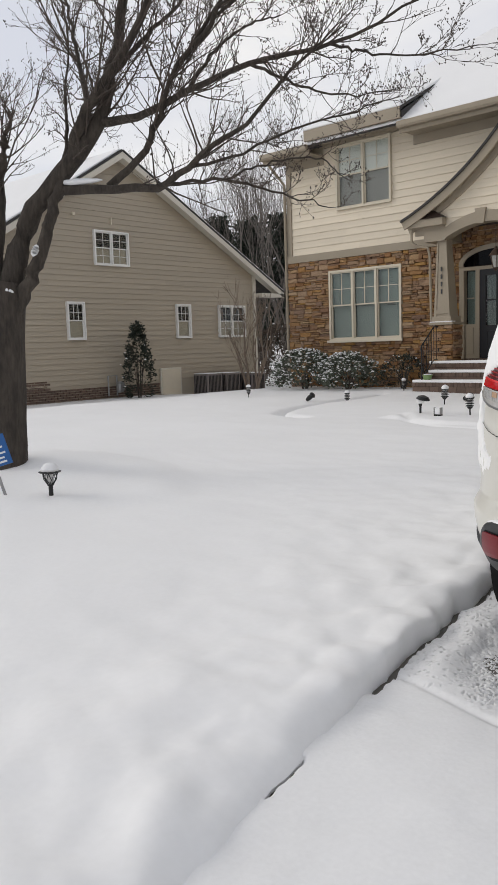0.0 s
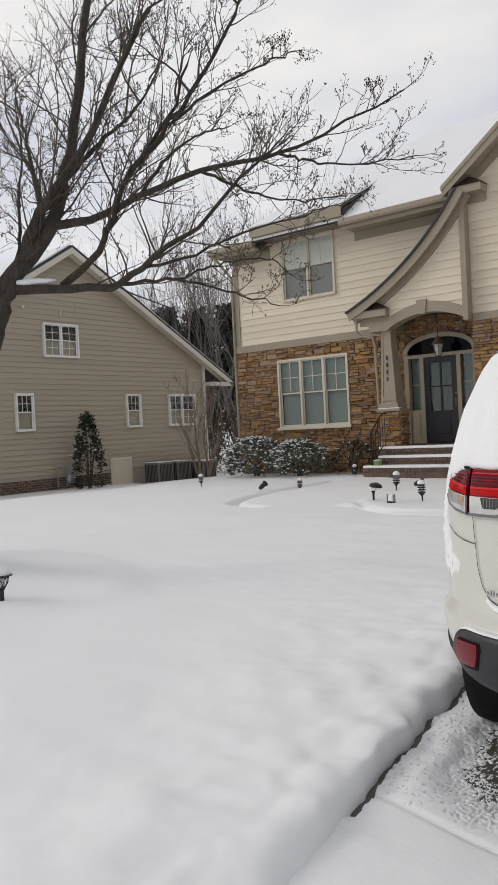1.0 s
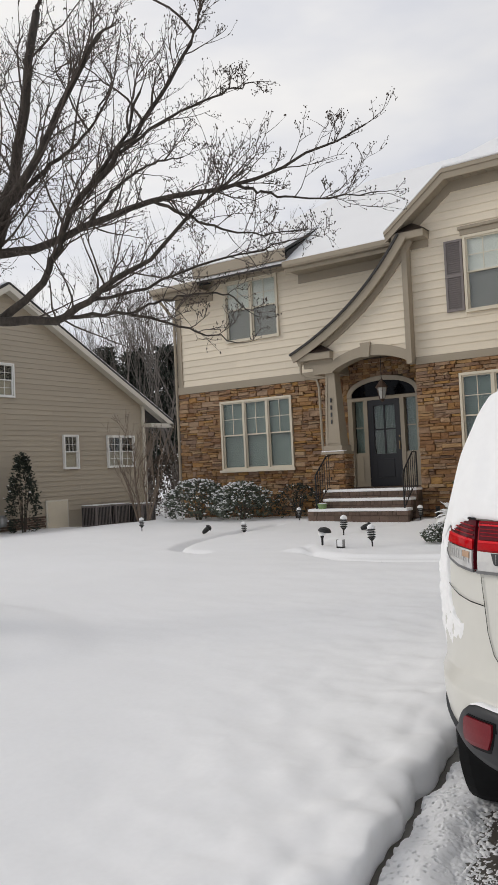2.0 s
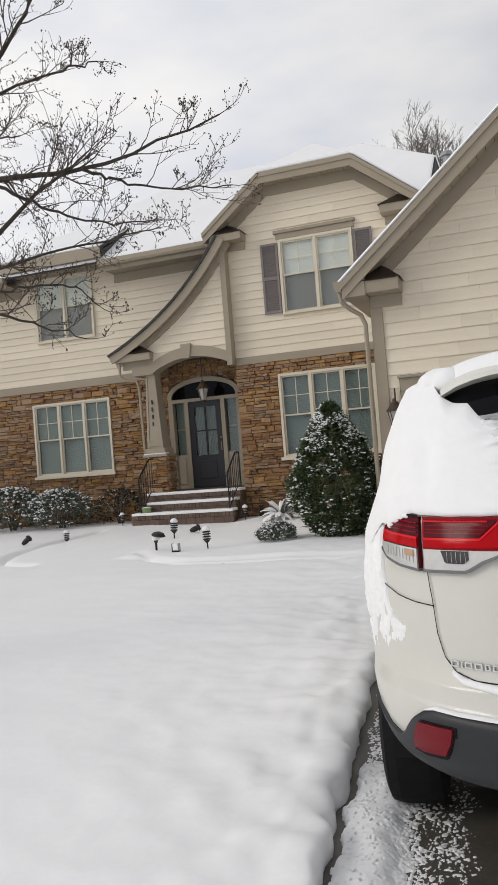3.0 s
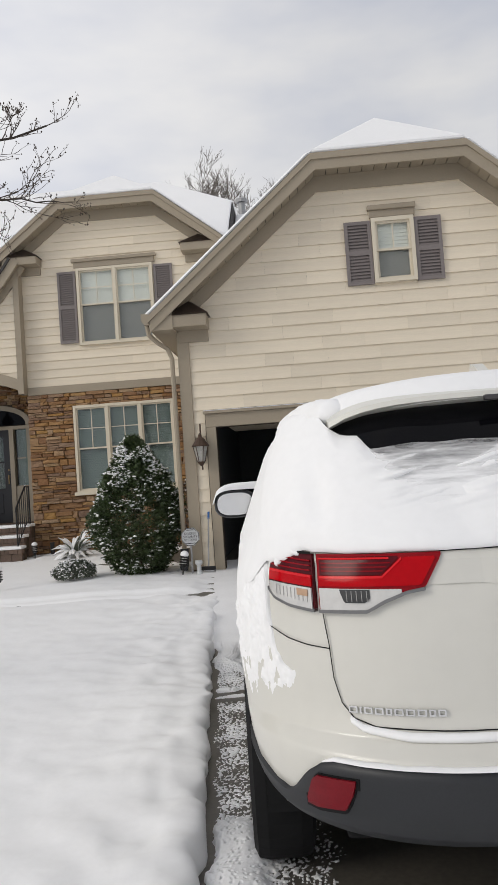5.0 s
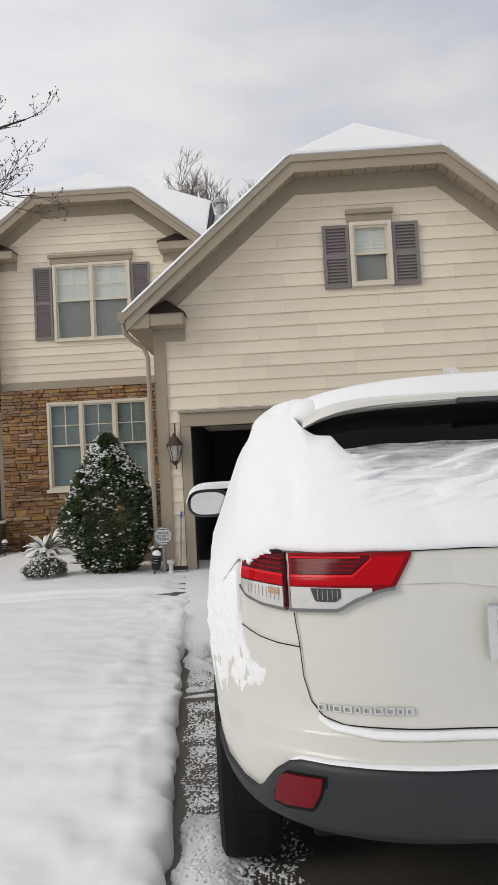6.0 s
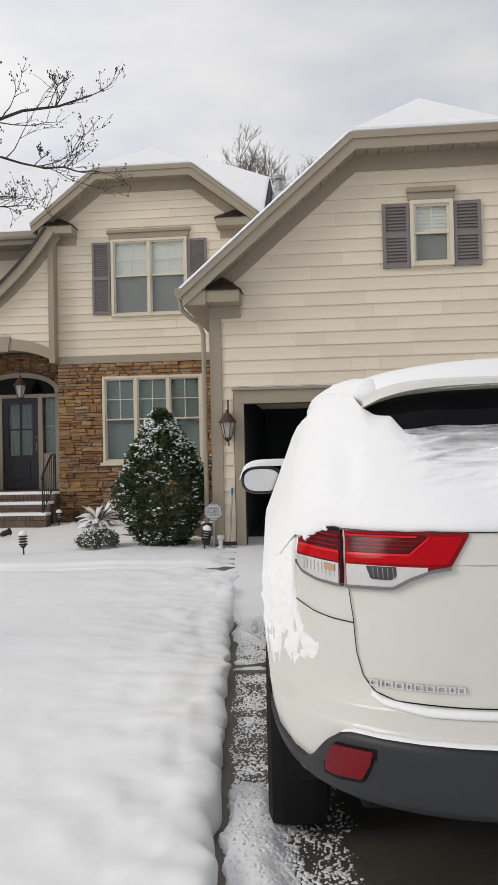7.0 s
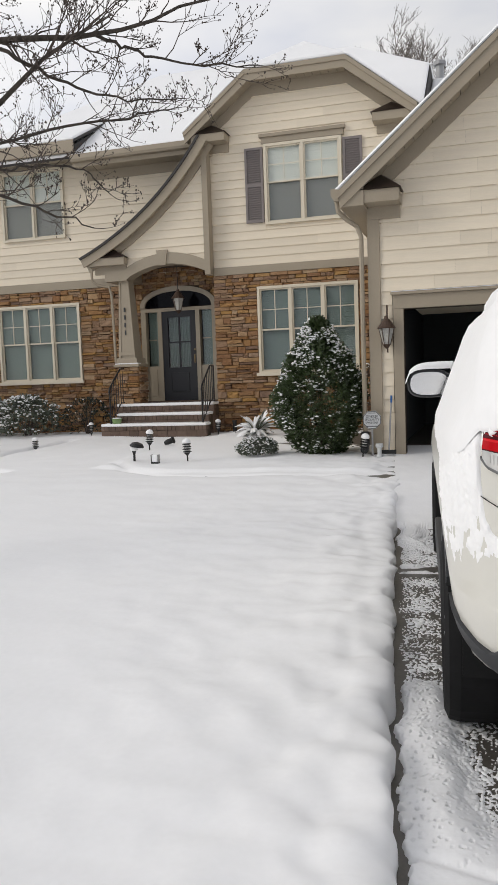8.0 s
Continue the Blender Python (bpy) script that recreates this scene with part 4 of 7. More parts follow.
h_part("garage_side", box(-2.32, -2.12, GY + 0.2, RB, -0.3, 3.6), SIDING)
h_part("garage_side", box(3.76, 3.96, GY + 0.2, 19, -0.3, 3.6), SIDING)
TRIMBOX = (-2.01, 3.65, -0.4, 2.30)
lap_siding(garage_wall, BOARD, 0.06, 5.5, GY, lambda z: (-2.18, 3.82) if z < 3.72 else (-2.30 + (z - 3.72) / 0.85, 3.94 - (z - 3.72) / 0.85), [TRIMBOX, GW], length=(0.35, 1.5), origin=HB.translation)
for a, b in ((-2.34, -2.17), (3.81, 3.98)):
    h_part("corner_board", box(a, b, GY - 0.045, GY, 0.05, 3.45, 0.006), TAUPE, label="wide taupe corner board")
h_part("door_casing", box(-2.0, -1.86, GY - 0.05, GY + 0.1, -0.02, 2.06, 0.006), TAUPE)
h_part("door_casing", box(3.5, 3.64, GY - 0.05, GY + 0.1, -0.02, 2.06, 0.006), TAUPE)
h_part("door_header", box(-2.0, 3.64, GY - 0.055, GY + 0.1, 2.06, 2.25, 0.006), TAUPE)
h_part("header_crown", box(-2.03, 3.67, GY - 0.10, GY - 0.002, 2.25, 2.29, 0.01), TAUPE)
h_part("header_snow", box(-2.02, 3.66, GY - 0.095, GY - 0.025, 2.292, 2.30, 0.003), SNOW)
h_part("brick_footing", box(-2.17, -2.0, GY - 0.03, GY, -0.05, 0.06), BRICK)
h_part("footing_snow", box(-2.17, -2.0, GY - 0.1, GY - 0.031, 0.0, 0.075, 0.01), SNOW)
# inner walls and ceiling coloured dark to stand in for the garage's shade
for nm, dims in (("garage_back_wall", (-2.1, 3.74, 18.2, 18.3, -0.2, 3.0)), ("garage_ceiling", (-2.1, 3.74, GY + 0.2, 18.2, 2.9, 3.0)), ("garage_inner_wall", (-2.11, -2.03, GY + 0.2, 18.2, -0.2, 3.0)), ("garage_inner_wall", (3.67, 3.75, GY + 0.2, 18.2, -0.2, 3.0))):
    h_part(nm, box(*dims), GARAGE_SHADE)
h_part("raised_door", box(-1.8, 3.44, GY + 0.35, GY + 2.6, 2.14, 2.19), SIDING, label="raised sectional garage door")
sash_window(*GW, GY - 0.03, 1, house, h_part, WHITE_TRIM, (2, 1), None, BLIND_PALE, SCREEN, slats=False, sill=False, rail=0.5)
h_part("window_head", box(0.53, 1.17, GY - 0.06, GY - 0.01, 4.87, 4.97, 0.006), TAUPE)
h_part("window_crown", box(0.51, 1.19, GY - 0.10, GY - 0.01, 4.97, 5.04, 0.012), TAUPE)
shutter(0.165, 0.545, 3.92, 4.83, GY - 0.022, house, h_part)
shutter(1.155, 1.535, 3.92, 4.83, GY - 0.022, house, h_part)
clipped_gable(0.82, 3.49, 1.07, 3.60, 5.69, 11.6, GY, 18.6, 21.3, "garage_roof", 3.16)
eave_return(-2.38, -1.86, 3.66, 11.62, GY, -1)
h_part("eave_end", prism(bmesh.new(), [(-2.64, 3.44), (-2.64, 3.57), (-2.33, 3.82), (-2.33, 3.44)], "y", 11.605, 11.635), TAUPE)
h_part("eave_soffit", box(-2.63, -2.325, 11.64, 17.2, 3.44, 3.47), TAUPE)
bm = bmesh.new()
prism(bm, [(-2.65, 3.67), (-2.77, 3.69), (-2.77, 3.59), (-2.73, 3.53), (-2.65, 3.52)], "y", 11.58, 17.2)
h_part("garage_gutter", bm, TAUPE)
bm = bmesh.new()
tube(bm, [(-2.71, 11.68, 3.55), (-2.69, 11.70, 3.40), (-2.59, 11.80, 3.30), (-2.47, 11.9, 3.22), (-2.42, 11.93, 3.08), (-2.42, 11.93, 0.35)], 0.035, 8)
h_part("downspout", bm, TAUPE)
bm = bmesh.new()
tube(bm, [(-2.42, 11.93, 0.36), (-2.42, 11.92, 0.18), (-2.42, 11.8, 0.10)], 0.06, 8)
h_part("downspout_boot", bm, CAR_BLACK, label="black drain boot")
bm = bmesh.new()
lathe(bm, [(0.10, 8.2), (0.10, 8.92), (0.16, 8.93), (0.16, 9.02), (0.06, 9.08)], 12, (-1.80, 22.2, 0))
h_part("flue_pipe", bm, GREY_METAL, label="grey metal flue pipe")

# ---- stones last ----
ledgestone(left_wall, -13.78, -8.6, -0.1, 3.42, LW, [(W1[0] - 0.005, W1[1] + 0.005, W1[2] - 0.04, W1[3])], origin=HB.translation)
ledgestone(left_wall, -8.6, -6.45, 0.6, 3.78, LW, [(-8.50, -6.62, 0.5, 2.86)], origin=HB.translation, long=(0.09, 0.2), skip=lambda x, z: ((x + 7.56) / 0.97) ** 2 + (max(0.0, z - 2.86) / 0.49) ** 2 < 1)
ledgestone(bay_wall, -6.45, -2.34, -0.1, 3.40, RB, [(W3[0] - 0.005, W3[1] + 0.005, W3[2] - 0.04, W3[3])], origin=HB.translation)


# ---- parked car ----
car = thing("car", "white snow-covered SUV parked on the wet driveway", "car", (0.06, 2.95, -0.225), 4.2)


def lerp_table(table, z):
    for (a, p), (b, q) in zip(table, table[1:]):
        if z <= b:
            k = max(0.0, (z - a) / (b - a))
            k = k * k * (3 - 2 * k) if len(table) < 4 else k
            return p + (q - p) * k
    return table[-1][1]


REAR = ((0.30, 0.16), (0.45, 0.09), (0.55, 0.03), (0.665, 0.0), (0.71, 0.012), (0.735, 0.08), (0.80, 0.105), (1.0, 0.095), (1.13, 0.10), (1.24, 0.125), (1.30, 0.17), (1.48, 0.27), (1.65, 0.38), (1.71, 0.44), (1.77, 0.66), (1.79, 0.95))
HALF = ((0.30, 0.84), (0.45, 0.88), (0.60, 0.93), (0.85, 0.962), (1.05, 0.955), (1.18, 0.93), (1.28, 0.89), (1.45, 0.825), (1.62, 0.755), (1.70, 0.71), (1.77, 0.58), (1.79, 0.42))
FRONT = ((0.30, 4.72), (0.5, 4.86), (0.75, 4.85), (0.95, 4.62), (1.06, 4.0), (1.12, 3.3), (1.3, 2.95), (1.6, 2.35), (1.70, 2.1), (1.77, 1.9), (1.79, 1.7))
ROUND = ((0.30, 0.58), (0.6, 0.67), (0.85, 0.70), (1.08, 0.70), (1.25, 0.64), (1.5, 0.48), (1.70, 0.42), (1.77, 0.35), (1.79, 0.28))


def car_skin(s, z, off=0.0):
    """A point of the car's outside: s metres round from the middle of the tail (negative to its left side), z metres up."""
    w, r, y0 = lerp_table(HALF, z), lerp_table(ROUND, z), lerp_table(REAR, z)
    flat, sign, a = w - r, -1 if s < 0 else 1, abs(s)
    arc = math.pi / 2 * r
    bow = 0.075 * (flat / 0.5) ** 2
    if a <= flat:
        x, y, nx, ny = a, y0 + bow * (a / flat) ** 2, 0.0, -1.0
        k = 2 * bow * a / flat ** 2
        nx, ny = k / math.hypot(1, k), -1 / math.hypot(1, k)
    elif a <= flat + arc:
        t = (a - flat) / r
        x, y = flat + r * math.sin(t), y0 + bow + r * (1 - math.cos(t))
        nx, ny = math.sin(t), -math.cos(t)
    else:
        x, y, nx, ny = w, y0 + bow + r + (a - flat - arc), 1.0, 0.0
    return Vector((sign * (x + nx * off), y + ny * off, z))


def skin_strip(s0, s1, bottom, top, off, cols, rows, thick=0.0, off_fn=None):
    """A piece of the car's skin between two lines, with thickness inwards."""
    bm = bmesh.new()
    layers = []
    for d in ((off, off - thick) if thick else (off,)):
        net = []
        for i in range(cols + 1):
            s = s0 + (s1 - s0) * i / cols
            lo, hi = bottom(s), top(s)
            col = []
            for j in range(rows + 1):
                k = j / rows
                z = lo + (hi - lo) * k
                o = d
                if off_fn and d == off:
                    o = off_fn(i / cols, k, s, z)
                col.append(bm.verts.new(car_skin(s, z, o)))
            net.append(col)
        layers.append(net)
        for i in range(cols):
            for j in range(rows):
                f = (net[i][j], net[i + 1][j], net[i + 1][j + 1], net[i][j + 1])
                bm.faces.new(f if d == off else f[::-1])
    if thick:
        a, b = layers
        for i in range(cols):
            bm.faces.new((a[i + 1][0], a[i][0], b[i][0], b[i + 1][0]))
            bm.faces.new((a[i][rows], a[i + 1][rows], b[i + 1][rows], b[i][rows]))
        for j in range(rows):
            bm.faces.new((a[0][j], a[0][j + 1], b[0][j + 1], b[0][j]))
            bm.faces.new((a[cols][j + 1], a[cols][j], b[cols][j], b[cols][j + 1]))
    bmesh.ops.recalc_face_normals(bm, faces=bm.faces[:])
    return bm


def curve(*pts):
    """A function through points (s, z), straight between them."""
    return lambda s: lerp_list(pts, s)


def lerp_list(pts, s):
    if s <= pts[0][0]:
        return pts[0][1]
    for (a, p), (b, q) in zip(pts, pts[1:]):
        if s <= b:
            return p + (q - p) * (s - a) / (b - a)
    return pts[-1][1]


def full_outline(z, n_side=10):
    """A whole ring of the body at one height."""
    w, r, y0, y1 = lerp_table(HALF, z), lerp_table(ROUND, z), lerp_table(REAR, z), lerp_table(FRONT, z)
    flat, arc = w - r, math.pi / 2 * r
    bow = 0.075 * (flat / 0.5) ** 2
    length = y1 - y0 - bow - 2 * r
    ring = [car_skin(-s, z) for s in [flat * i / 6 for i in range(6)] + [flat + arc * i / 8 for i in range(8)] + [flat + arc + length * i / n_side for i in range(n_side + 1)]]
    ring += [Vector((-(flat + r * math.cos(t)), y1 - r + r * math.sin(t), z)) for t in [math.pi / 2 * i / 6 for i in range(1, 7)]]
    left = ring
    right = [Vector((-p.x, p.y, p.z)) for p in left[1:]][::-1]
    return left + right


def body_rings(levels):
    bm = bmesh.new()
    rings = [[bm.verts.new(p) for p in full_outline(z)] for z in levels]
    n = len(rings[0])
    for a, b in zip(rings, rings[1:]):
        for i in range(n):
            bm.faces.new((a[i], a[(i + 1) % n], b[(i + 1) % n], b[i]))
    bm.faces.new(rings[0])
    bm.faces.new(rings[-1])
    bmesh.ops.recalc_face_normals(bm, faces=bm.faces[:])
    return bm


body = part("body", body_rings([0.465, 0.49, 0.52, 0.58, 0.64, 0.69, 0.71, 0.735, 0.748, 0.76, 0.79, 0.82, 0.87, 0.93, 1.0, 1.06, 1.12, 1.18, 1.24, 1.28, 1.32, 1.38, 1.45, 1.52, 1.58, 1.62, 1.66, 1.69, 1.72, 1.75, 1.77, 1.785, 1.79]), CAR_PAINT, car, "pearl white bodywork", smooth=True)
# lower black bumper: its upper line dips at the corner
LOW_TOP = ((0.0, 0.69), (0.74, 0.688), (0.79, 0.676), (0.84, 0.642), (0.90, 0.575), (0.95, 0.545), (1.02, 0.555), (1.2, 0.595), (1.45, 0.62))
LOW_BOT = ((0.0, 0.463), (0.7, 0.465), (0.9, 0.475), (1.05, 0.50), (1.2, 0.535), (1.45, 0.56))
low_top = lambda s: lerp_list(LOW_TOP, abs(s))
low_bot = lambda s: lerp_list(LOW_BOT, abs(s))
part("lower_bumper", skin_strip(-1.42, 1.42, low_bot, low_top, 0.012, 130, 8, 0.03), CAR_BLACK, car, "matt black lower bumper", smooth=True)
part("bumper_snow", skin_strip(-0.78, 0.78, lambda s: lerp_list(((0.0, 0.690), (0.74, 0.688), (0.78, 0.680)), abs(s)), lambda s: lerp_list(((0.0, 0.700), (0.74, 0.697), (0.78, 0.683)), abs(s)) + 0.003 * noise.noise((s * 14, 0, 1)), 0.012, 80, 5, 0.03, lambda i, k, s, z: 0.013 + 0.012 * math.sin(math.pi * k) * min(1, 12 * min(i, 1 - i)) + 0.003 * noise.noise((s * 9, z, 1))), SNOW, car, "line of snow on the bumper ledge", smooth=True)
for sg in (-1, 1):
    a, b = sorted((sg * 0.84, sg * 0.672))
    shape_top = lambda s: lerp_list(((0.672, 0.646), (0.80, 0.64), (0.815, 0.625), (0.84, 0.56)), abs(s))
    shape_bot = lambda s: lerp_list(((0.672, 0.636), (0.68, 0.60), (0.705, 0.55), (0.80, 0.535), (0.84, 0.54)), abs(s))
    nook = part("reflector_recess", skin_strip(a - 0.012, b + 0.010, lambda s: shape_bot(s) - 0.018, lambda s: shape_top(s) + 0.006, 0.0145, 24, 6, 0.01), RUBBER, car)
    part("reflector", skin_strip(a, b, shape_bot, shape_top, 0.023, 20, 6, 0.012), material("red_reflector" + str(sg), (0.17, 0.008, 0.014), 0.3, vary=0.15, scale=30, fine=150, spec=0.15), nook, "red bumper reflector")
part("hatch_snow", skin_strip(-0.665, 0.665, lambda s: lerp_list(((0.0, 0.737), (0.5, 0.739), (0.63, 0.755), (0.69, 0.79), (0.735, 0.87)), abs(s)), lambda s: lerp_list(((0.0, 0.760), (0.5, 0.762), (0.63, 0.776), (0.69, 0.81), (0.735, 0.875)), abs(s)), 0.004, 80, 4, 0.01, lambda i, k, s, z: 0.004 + 0.006 * math.sin(math.pi * k)), SNOW, car, "snow caught under the tailgate", smooth=True)
# tailgate lines
def groove(points, width=0.0036, depth=0.003, mat=None, name="panel_gap", parent=None, label=""):
    bm = bmesh.new()
    for (s0, z0), (s1, z1) in zip(points, points[1:]):
        n = max(2, int(math.hypot(s1 - s0, z1 - z0) / 0.04))
        d = Vector((s1 - s0, z1 - z0)).normalized()
        nr = Vector((-d.y, d.x)) * width / 2
        pre = None
        for i in range(n + 1):
            k = i / n
            s, z = s0 + (s1 - s0) * k, z0 + (z1 - z0) * k
            pair = (bm.verts.new(car_skin(s + nr.x, z + nr.y, depth)), bm.verts.new(car_skin(s - nr.x, z - nr.y, depth)))
            if pre:
                bm.faces.new((pre[0], pre[1], pair[1], pair[0]))
            pre = pair
    bmesh.ops.recalc_face_normals(bm, faces=bm.faces[:])
    return part(name, bm, mat or RUBBER, parent or car, label)


GAP = [(-0.747, 1.258), (-0.737, 1.09), (-0.722, 1.0), (-0.712, 0.90), (-0.69, 0.83), (-0.655, 0.79), (-0.59, 0.772), (-0.4, 0.768), (0.0, 0.766)]
groove(GAP)
groove([(-s, z) for s, z in GAP])
groove([(-0.722, 0.985), (-0.80, 0.99), (-0.88, 1.003), (-0.97, 1.03)], 0.0035)
groove([(0.722, 0.985), (0.80, 0.99), (0.88, 1.003), (0.97, 1.03)], 0.0035)
# tail lamps: outer piece on the body, inner piece on the tailgate
for sg in (-1, 1):
    def both(*pts):
        return curve(*sorted((sg * s, z) for s, z in pts))
    def strip(sa, sb, lo, hi, off, th, c=22, r=6):
        return skin_strip(min(sg * sa, sg * sb), max(sg * sa, sg * sb), both(*lo), both(*hi), off, c, r, th)
    def level(z0, z1):
        return ((0.3, z0), (0.757, z0), (0.96, z0 + 0.016)), ((0.3, z1), (0.757, z1), (0.96, z1 + 0.016))
    outer = part("tail_lamp_outer", strip(0.757, 0.955, ((0.757, 1.094), (0.85, 1.104), (0.92, 1.123), (0.955, 1.150)), ((0.757, 1.257), (0.955, 1.272)), 0.012, 0.03), RED_DARK, car, "dark red outer tail lamp")
    part("red_band", strip(0.761, 0.948, *level(1.164, 1.190), 0.017, 0.01), RED_LENS, outer, "bright red lens band")
    part("light_guide", strip(0.761, 0.945, *level(1.190, 1.197), 0.019, 0.01, 16, 1), RED_GUIDE, outer, "glossy red light guide")
    for z in (1.208, 1.222, 1.236):
        part("lens_rib", strip(0.764, 0.94, *level(z, z + 0.004), 0.0165, 0.004, 12, 1), RED_DEEP, outer)
    part("clear_lens", strip(0.763, 0.945, ((0.757, 1.097), (0.85, 1.107), (0.92, 1.127), (0.95, 1.154)), ((0.757, 1.160), (0.96, 1.176)), 0.018, 0.01), CLEAR_LENS, outer, "clear indicator lens")
    part("indicator_bulb", strip(0.775, 0.815, *level(1.135, 1.154), 0.0215, 0.004, 8, 2), AMBER, outer, "amber indicator bulb behind the lens")
    for k in range(9):
        s0 = 0.778 + 0.016 * k
        part("lens_rib", strip(s0, s0 + 0.0018, *level(1.118 + 0.001 * k, 1.152), 0.0205, 0.003, 1, 3), CLEAR_LENS, outer)
    part("lamp_trim", strip(0.757, 0.955, ((0.757, 1.090), (0.85, 1.100), (0.92, 1.119), (0.955, 1.146)), ((0.757, 1.099), (0.85, 1.109), (0.92, 1.128), (0.955, 1.155)), 0.0185, 0.02, 20, 1), LAMP_TRIM, outer, "grey lower lamp trim")
    inner = part("tail_lamp_inner", strip(0.366, 0.740, ((0.366, 1.250), (0.42, 1.163), (0.47, 1.152), (0.535, 1.126), (0.586, 1.098), (0.740, 1.094)), ((0.366, 1.257), (0.740, 1.257)), 0.012, 0.03, 44), RED_DEEP, car, "red inner tail lamp on the tailgate")
    part("red_band", strip(0.385, 0.733, ((0.385, 1.240), (0.43, 1.169), (0.733, 1.166)), ((0.385, 1.247), (0.47, 1.247), (0.535, 1.190), (0.733, 1.190)), 0.0155, 0.008, 40), RED_LENS, inner, "bright red lens band")
    part("smoked_insert", strip(0.485, 0.728, ((0.485, 1.244), (0.540, 1.199), (0.728, 1.198)), ((0.485, 1.250), (0.728, 1.250)), 0.016, 0.008, 30), RED_DARK, inner, "smoked red insert")
    part("light_guide", strip(0.475, 0.730, ((0.475, 1.241), (0.535, 1.190), (0.730, 1.189)), ((0.475, 1.248), (0.535, 1.197), (0.730, 1.196)), 0.0185, 0.01, 34, 1), RED_GUIDE, inner, "glossy red light guide")
    part("light_guide", strip(0.51, 0.730, *level(1.243, 1.248), 0.0185, 0.01, 16, 1), RED_GUIDE, inner)
    for k in range(3):
        z = 1.209 + 0.011 * k
        part("lens_rib", strip(0.53 - 0.011 * k, 0.722, *level(z, z + 0.003), 0.0178, 0.004, 12, 1), RED_DEEP, inner)
    part("clear_lens", strip(0.485, 0.734, ((0.485, 1.150), (0.535, 1.129), (0.586, 1.100), (0.734, 1.097)), ((0.485, 1.160), (0.734, 1.161)), 0.017, 0.008, 30), CLEAR_LENS, inner, "clear reversing lamp lens")
    part("reversing_bulb", strip(0.575, 0.665, ((0.575, 1.134), (0.59, 1.122), (0.652, 1.122), (0.665, 1.158)), ((0.56, 1.159), (0.665, 1.159)), 0.021, 0.006, 16, 3), CAR_BLACK, inner, "dark reversing lamp reflector")
    for k in range(5):
        s0 = 0.582 + 0.015 * k
        part("lens_rib", strip(s0, s0 + 0.0015, *level(1.126, 1.156), 0.0225, 0.003, 1, 2), GREY_METAL, inner)
    part("lamp_trim", strip(0.42, 0.740, ((0.42, 1.155), (0.47, 1.146), (0.535, 1.120), (0.586, 1.092), (0.740, 1.089)), ((0.42, 1.164), (0.47, 1.155), (0.535, 1.131), (0.586, 1.102), (0.740, 1.099)), 0.018, 0.02, 34, 1), LAMP_TRIM, inner, "grey lower lamp trim")
    groove([(sg * 0.757, 1.260), (sg * 0.85, 1.264), (sg * 0.945, 1.274)], 0.007, 0.016)
groove([(-0.366, 1.259), (0.366, 1.259)], 0.004, 0.004)
# tailgate ridge, garnish and rear glass
part("tailgate_ridge", skin_strip(-0.43, 0.43, lambda s: 1.168 - 0.02 * smooth(0.3, 0.1, abs(s)), lambda s: 1.256, 0.0025, 30, 4, 0.004), CAR_PAINT, car, "white tailgate garnish", smooth=False)
part("rear_glass", skin_strip(-0.70, 0.70, lambda s: 1.30, lambda s: 1.70 - 0.04 * (s / 0.7) ** 2, 0.006, 40, 10, 0.01), CAR_GLASS, car, "dark tinted rear window", smooth=True)
part("glass_border", skin_strip(-0.62, 0.62, lambda s: 1.515, lambda s: 1.545, 0.009, 30, 2, 0.004), CAR_BLACK, car)
sp = bmesh.new()
rows = []
for k in range(25):
    x = -0.62 + 1.24 * k / 24
    q = abs(x) / 0.62
    b = 0.345 + 0.12 * q ** 3
    drop = 0.010 * q ** 2 + 0.05 * q ** 7
    rows.append([sp.verts.new(p) for p in ((x, b + 0.12, 1.69 - drop), (x, b, 1.705 - drop), (x, b + 0.008, 1.722 - drop), (x, b + 0.15, 1.765 - drop * 1.3), (x, b + 0.5, 1.79 - drop * 1.5))])
for a, b in zip(rows, rows[1:]):
    for j in range(4):
        sp.faces.new((a[j], b[j], b[j + 1], a[j + 1]))
    sp.faces.new((a[4], b[4], b[0], a[0]))
sp.faces.new(rows[0])
sp.faces.new(rows[-1][::-1])
bmesh.ops.recalc_face_normals(sp, faces=sp.faces[:])
part("spoiler", sp, CAR_PAINT, car, "white roof spoiler", smooth=False)
part("brake_light", box(-0.15, 0.15, 0.328, 0.352, 1.690, 1.707, 0.005), SMOKED, car, "high brake light")
part("antenna_fin", prism(bmesh.new(), [(0.72, 1.80), (0.86, 1.87), (0.89, 1.875), (0.92, 1.80)], "x", -0.02, 0.02), CAR_PAINT, car, "snow-dusted roof aerial fin")
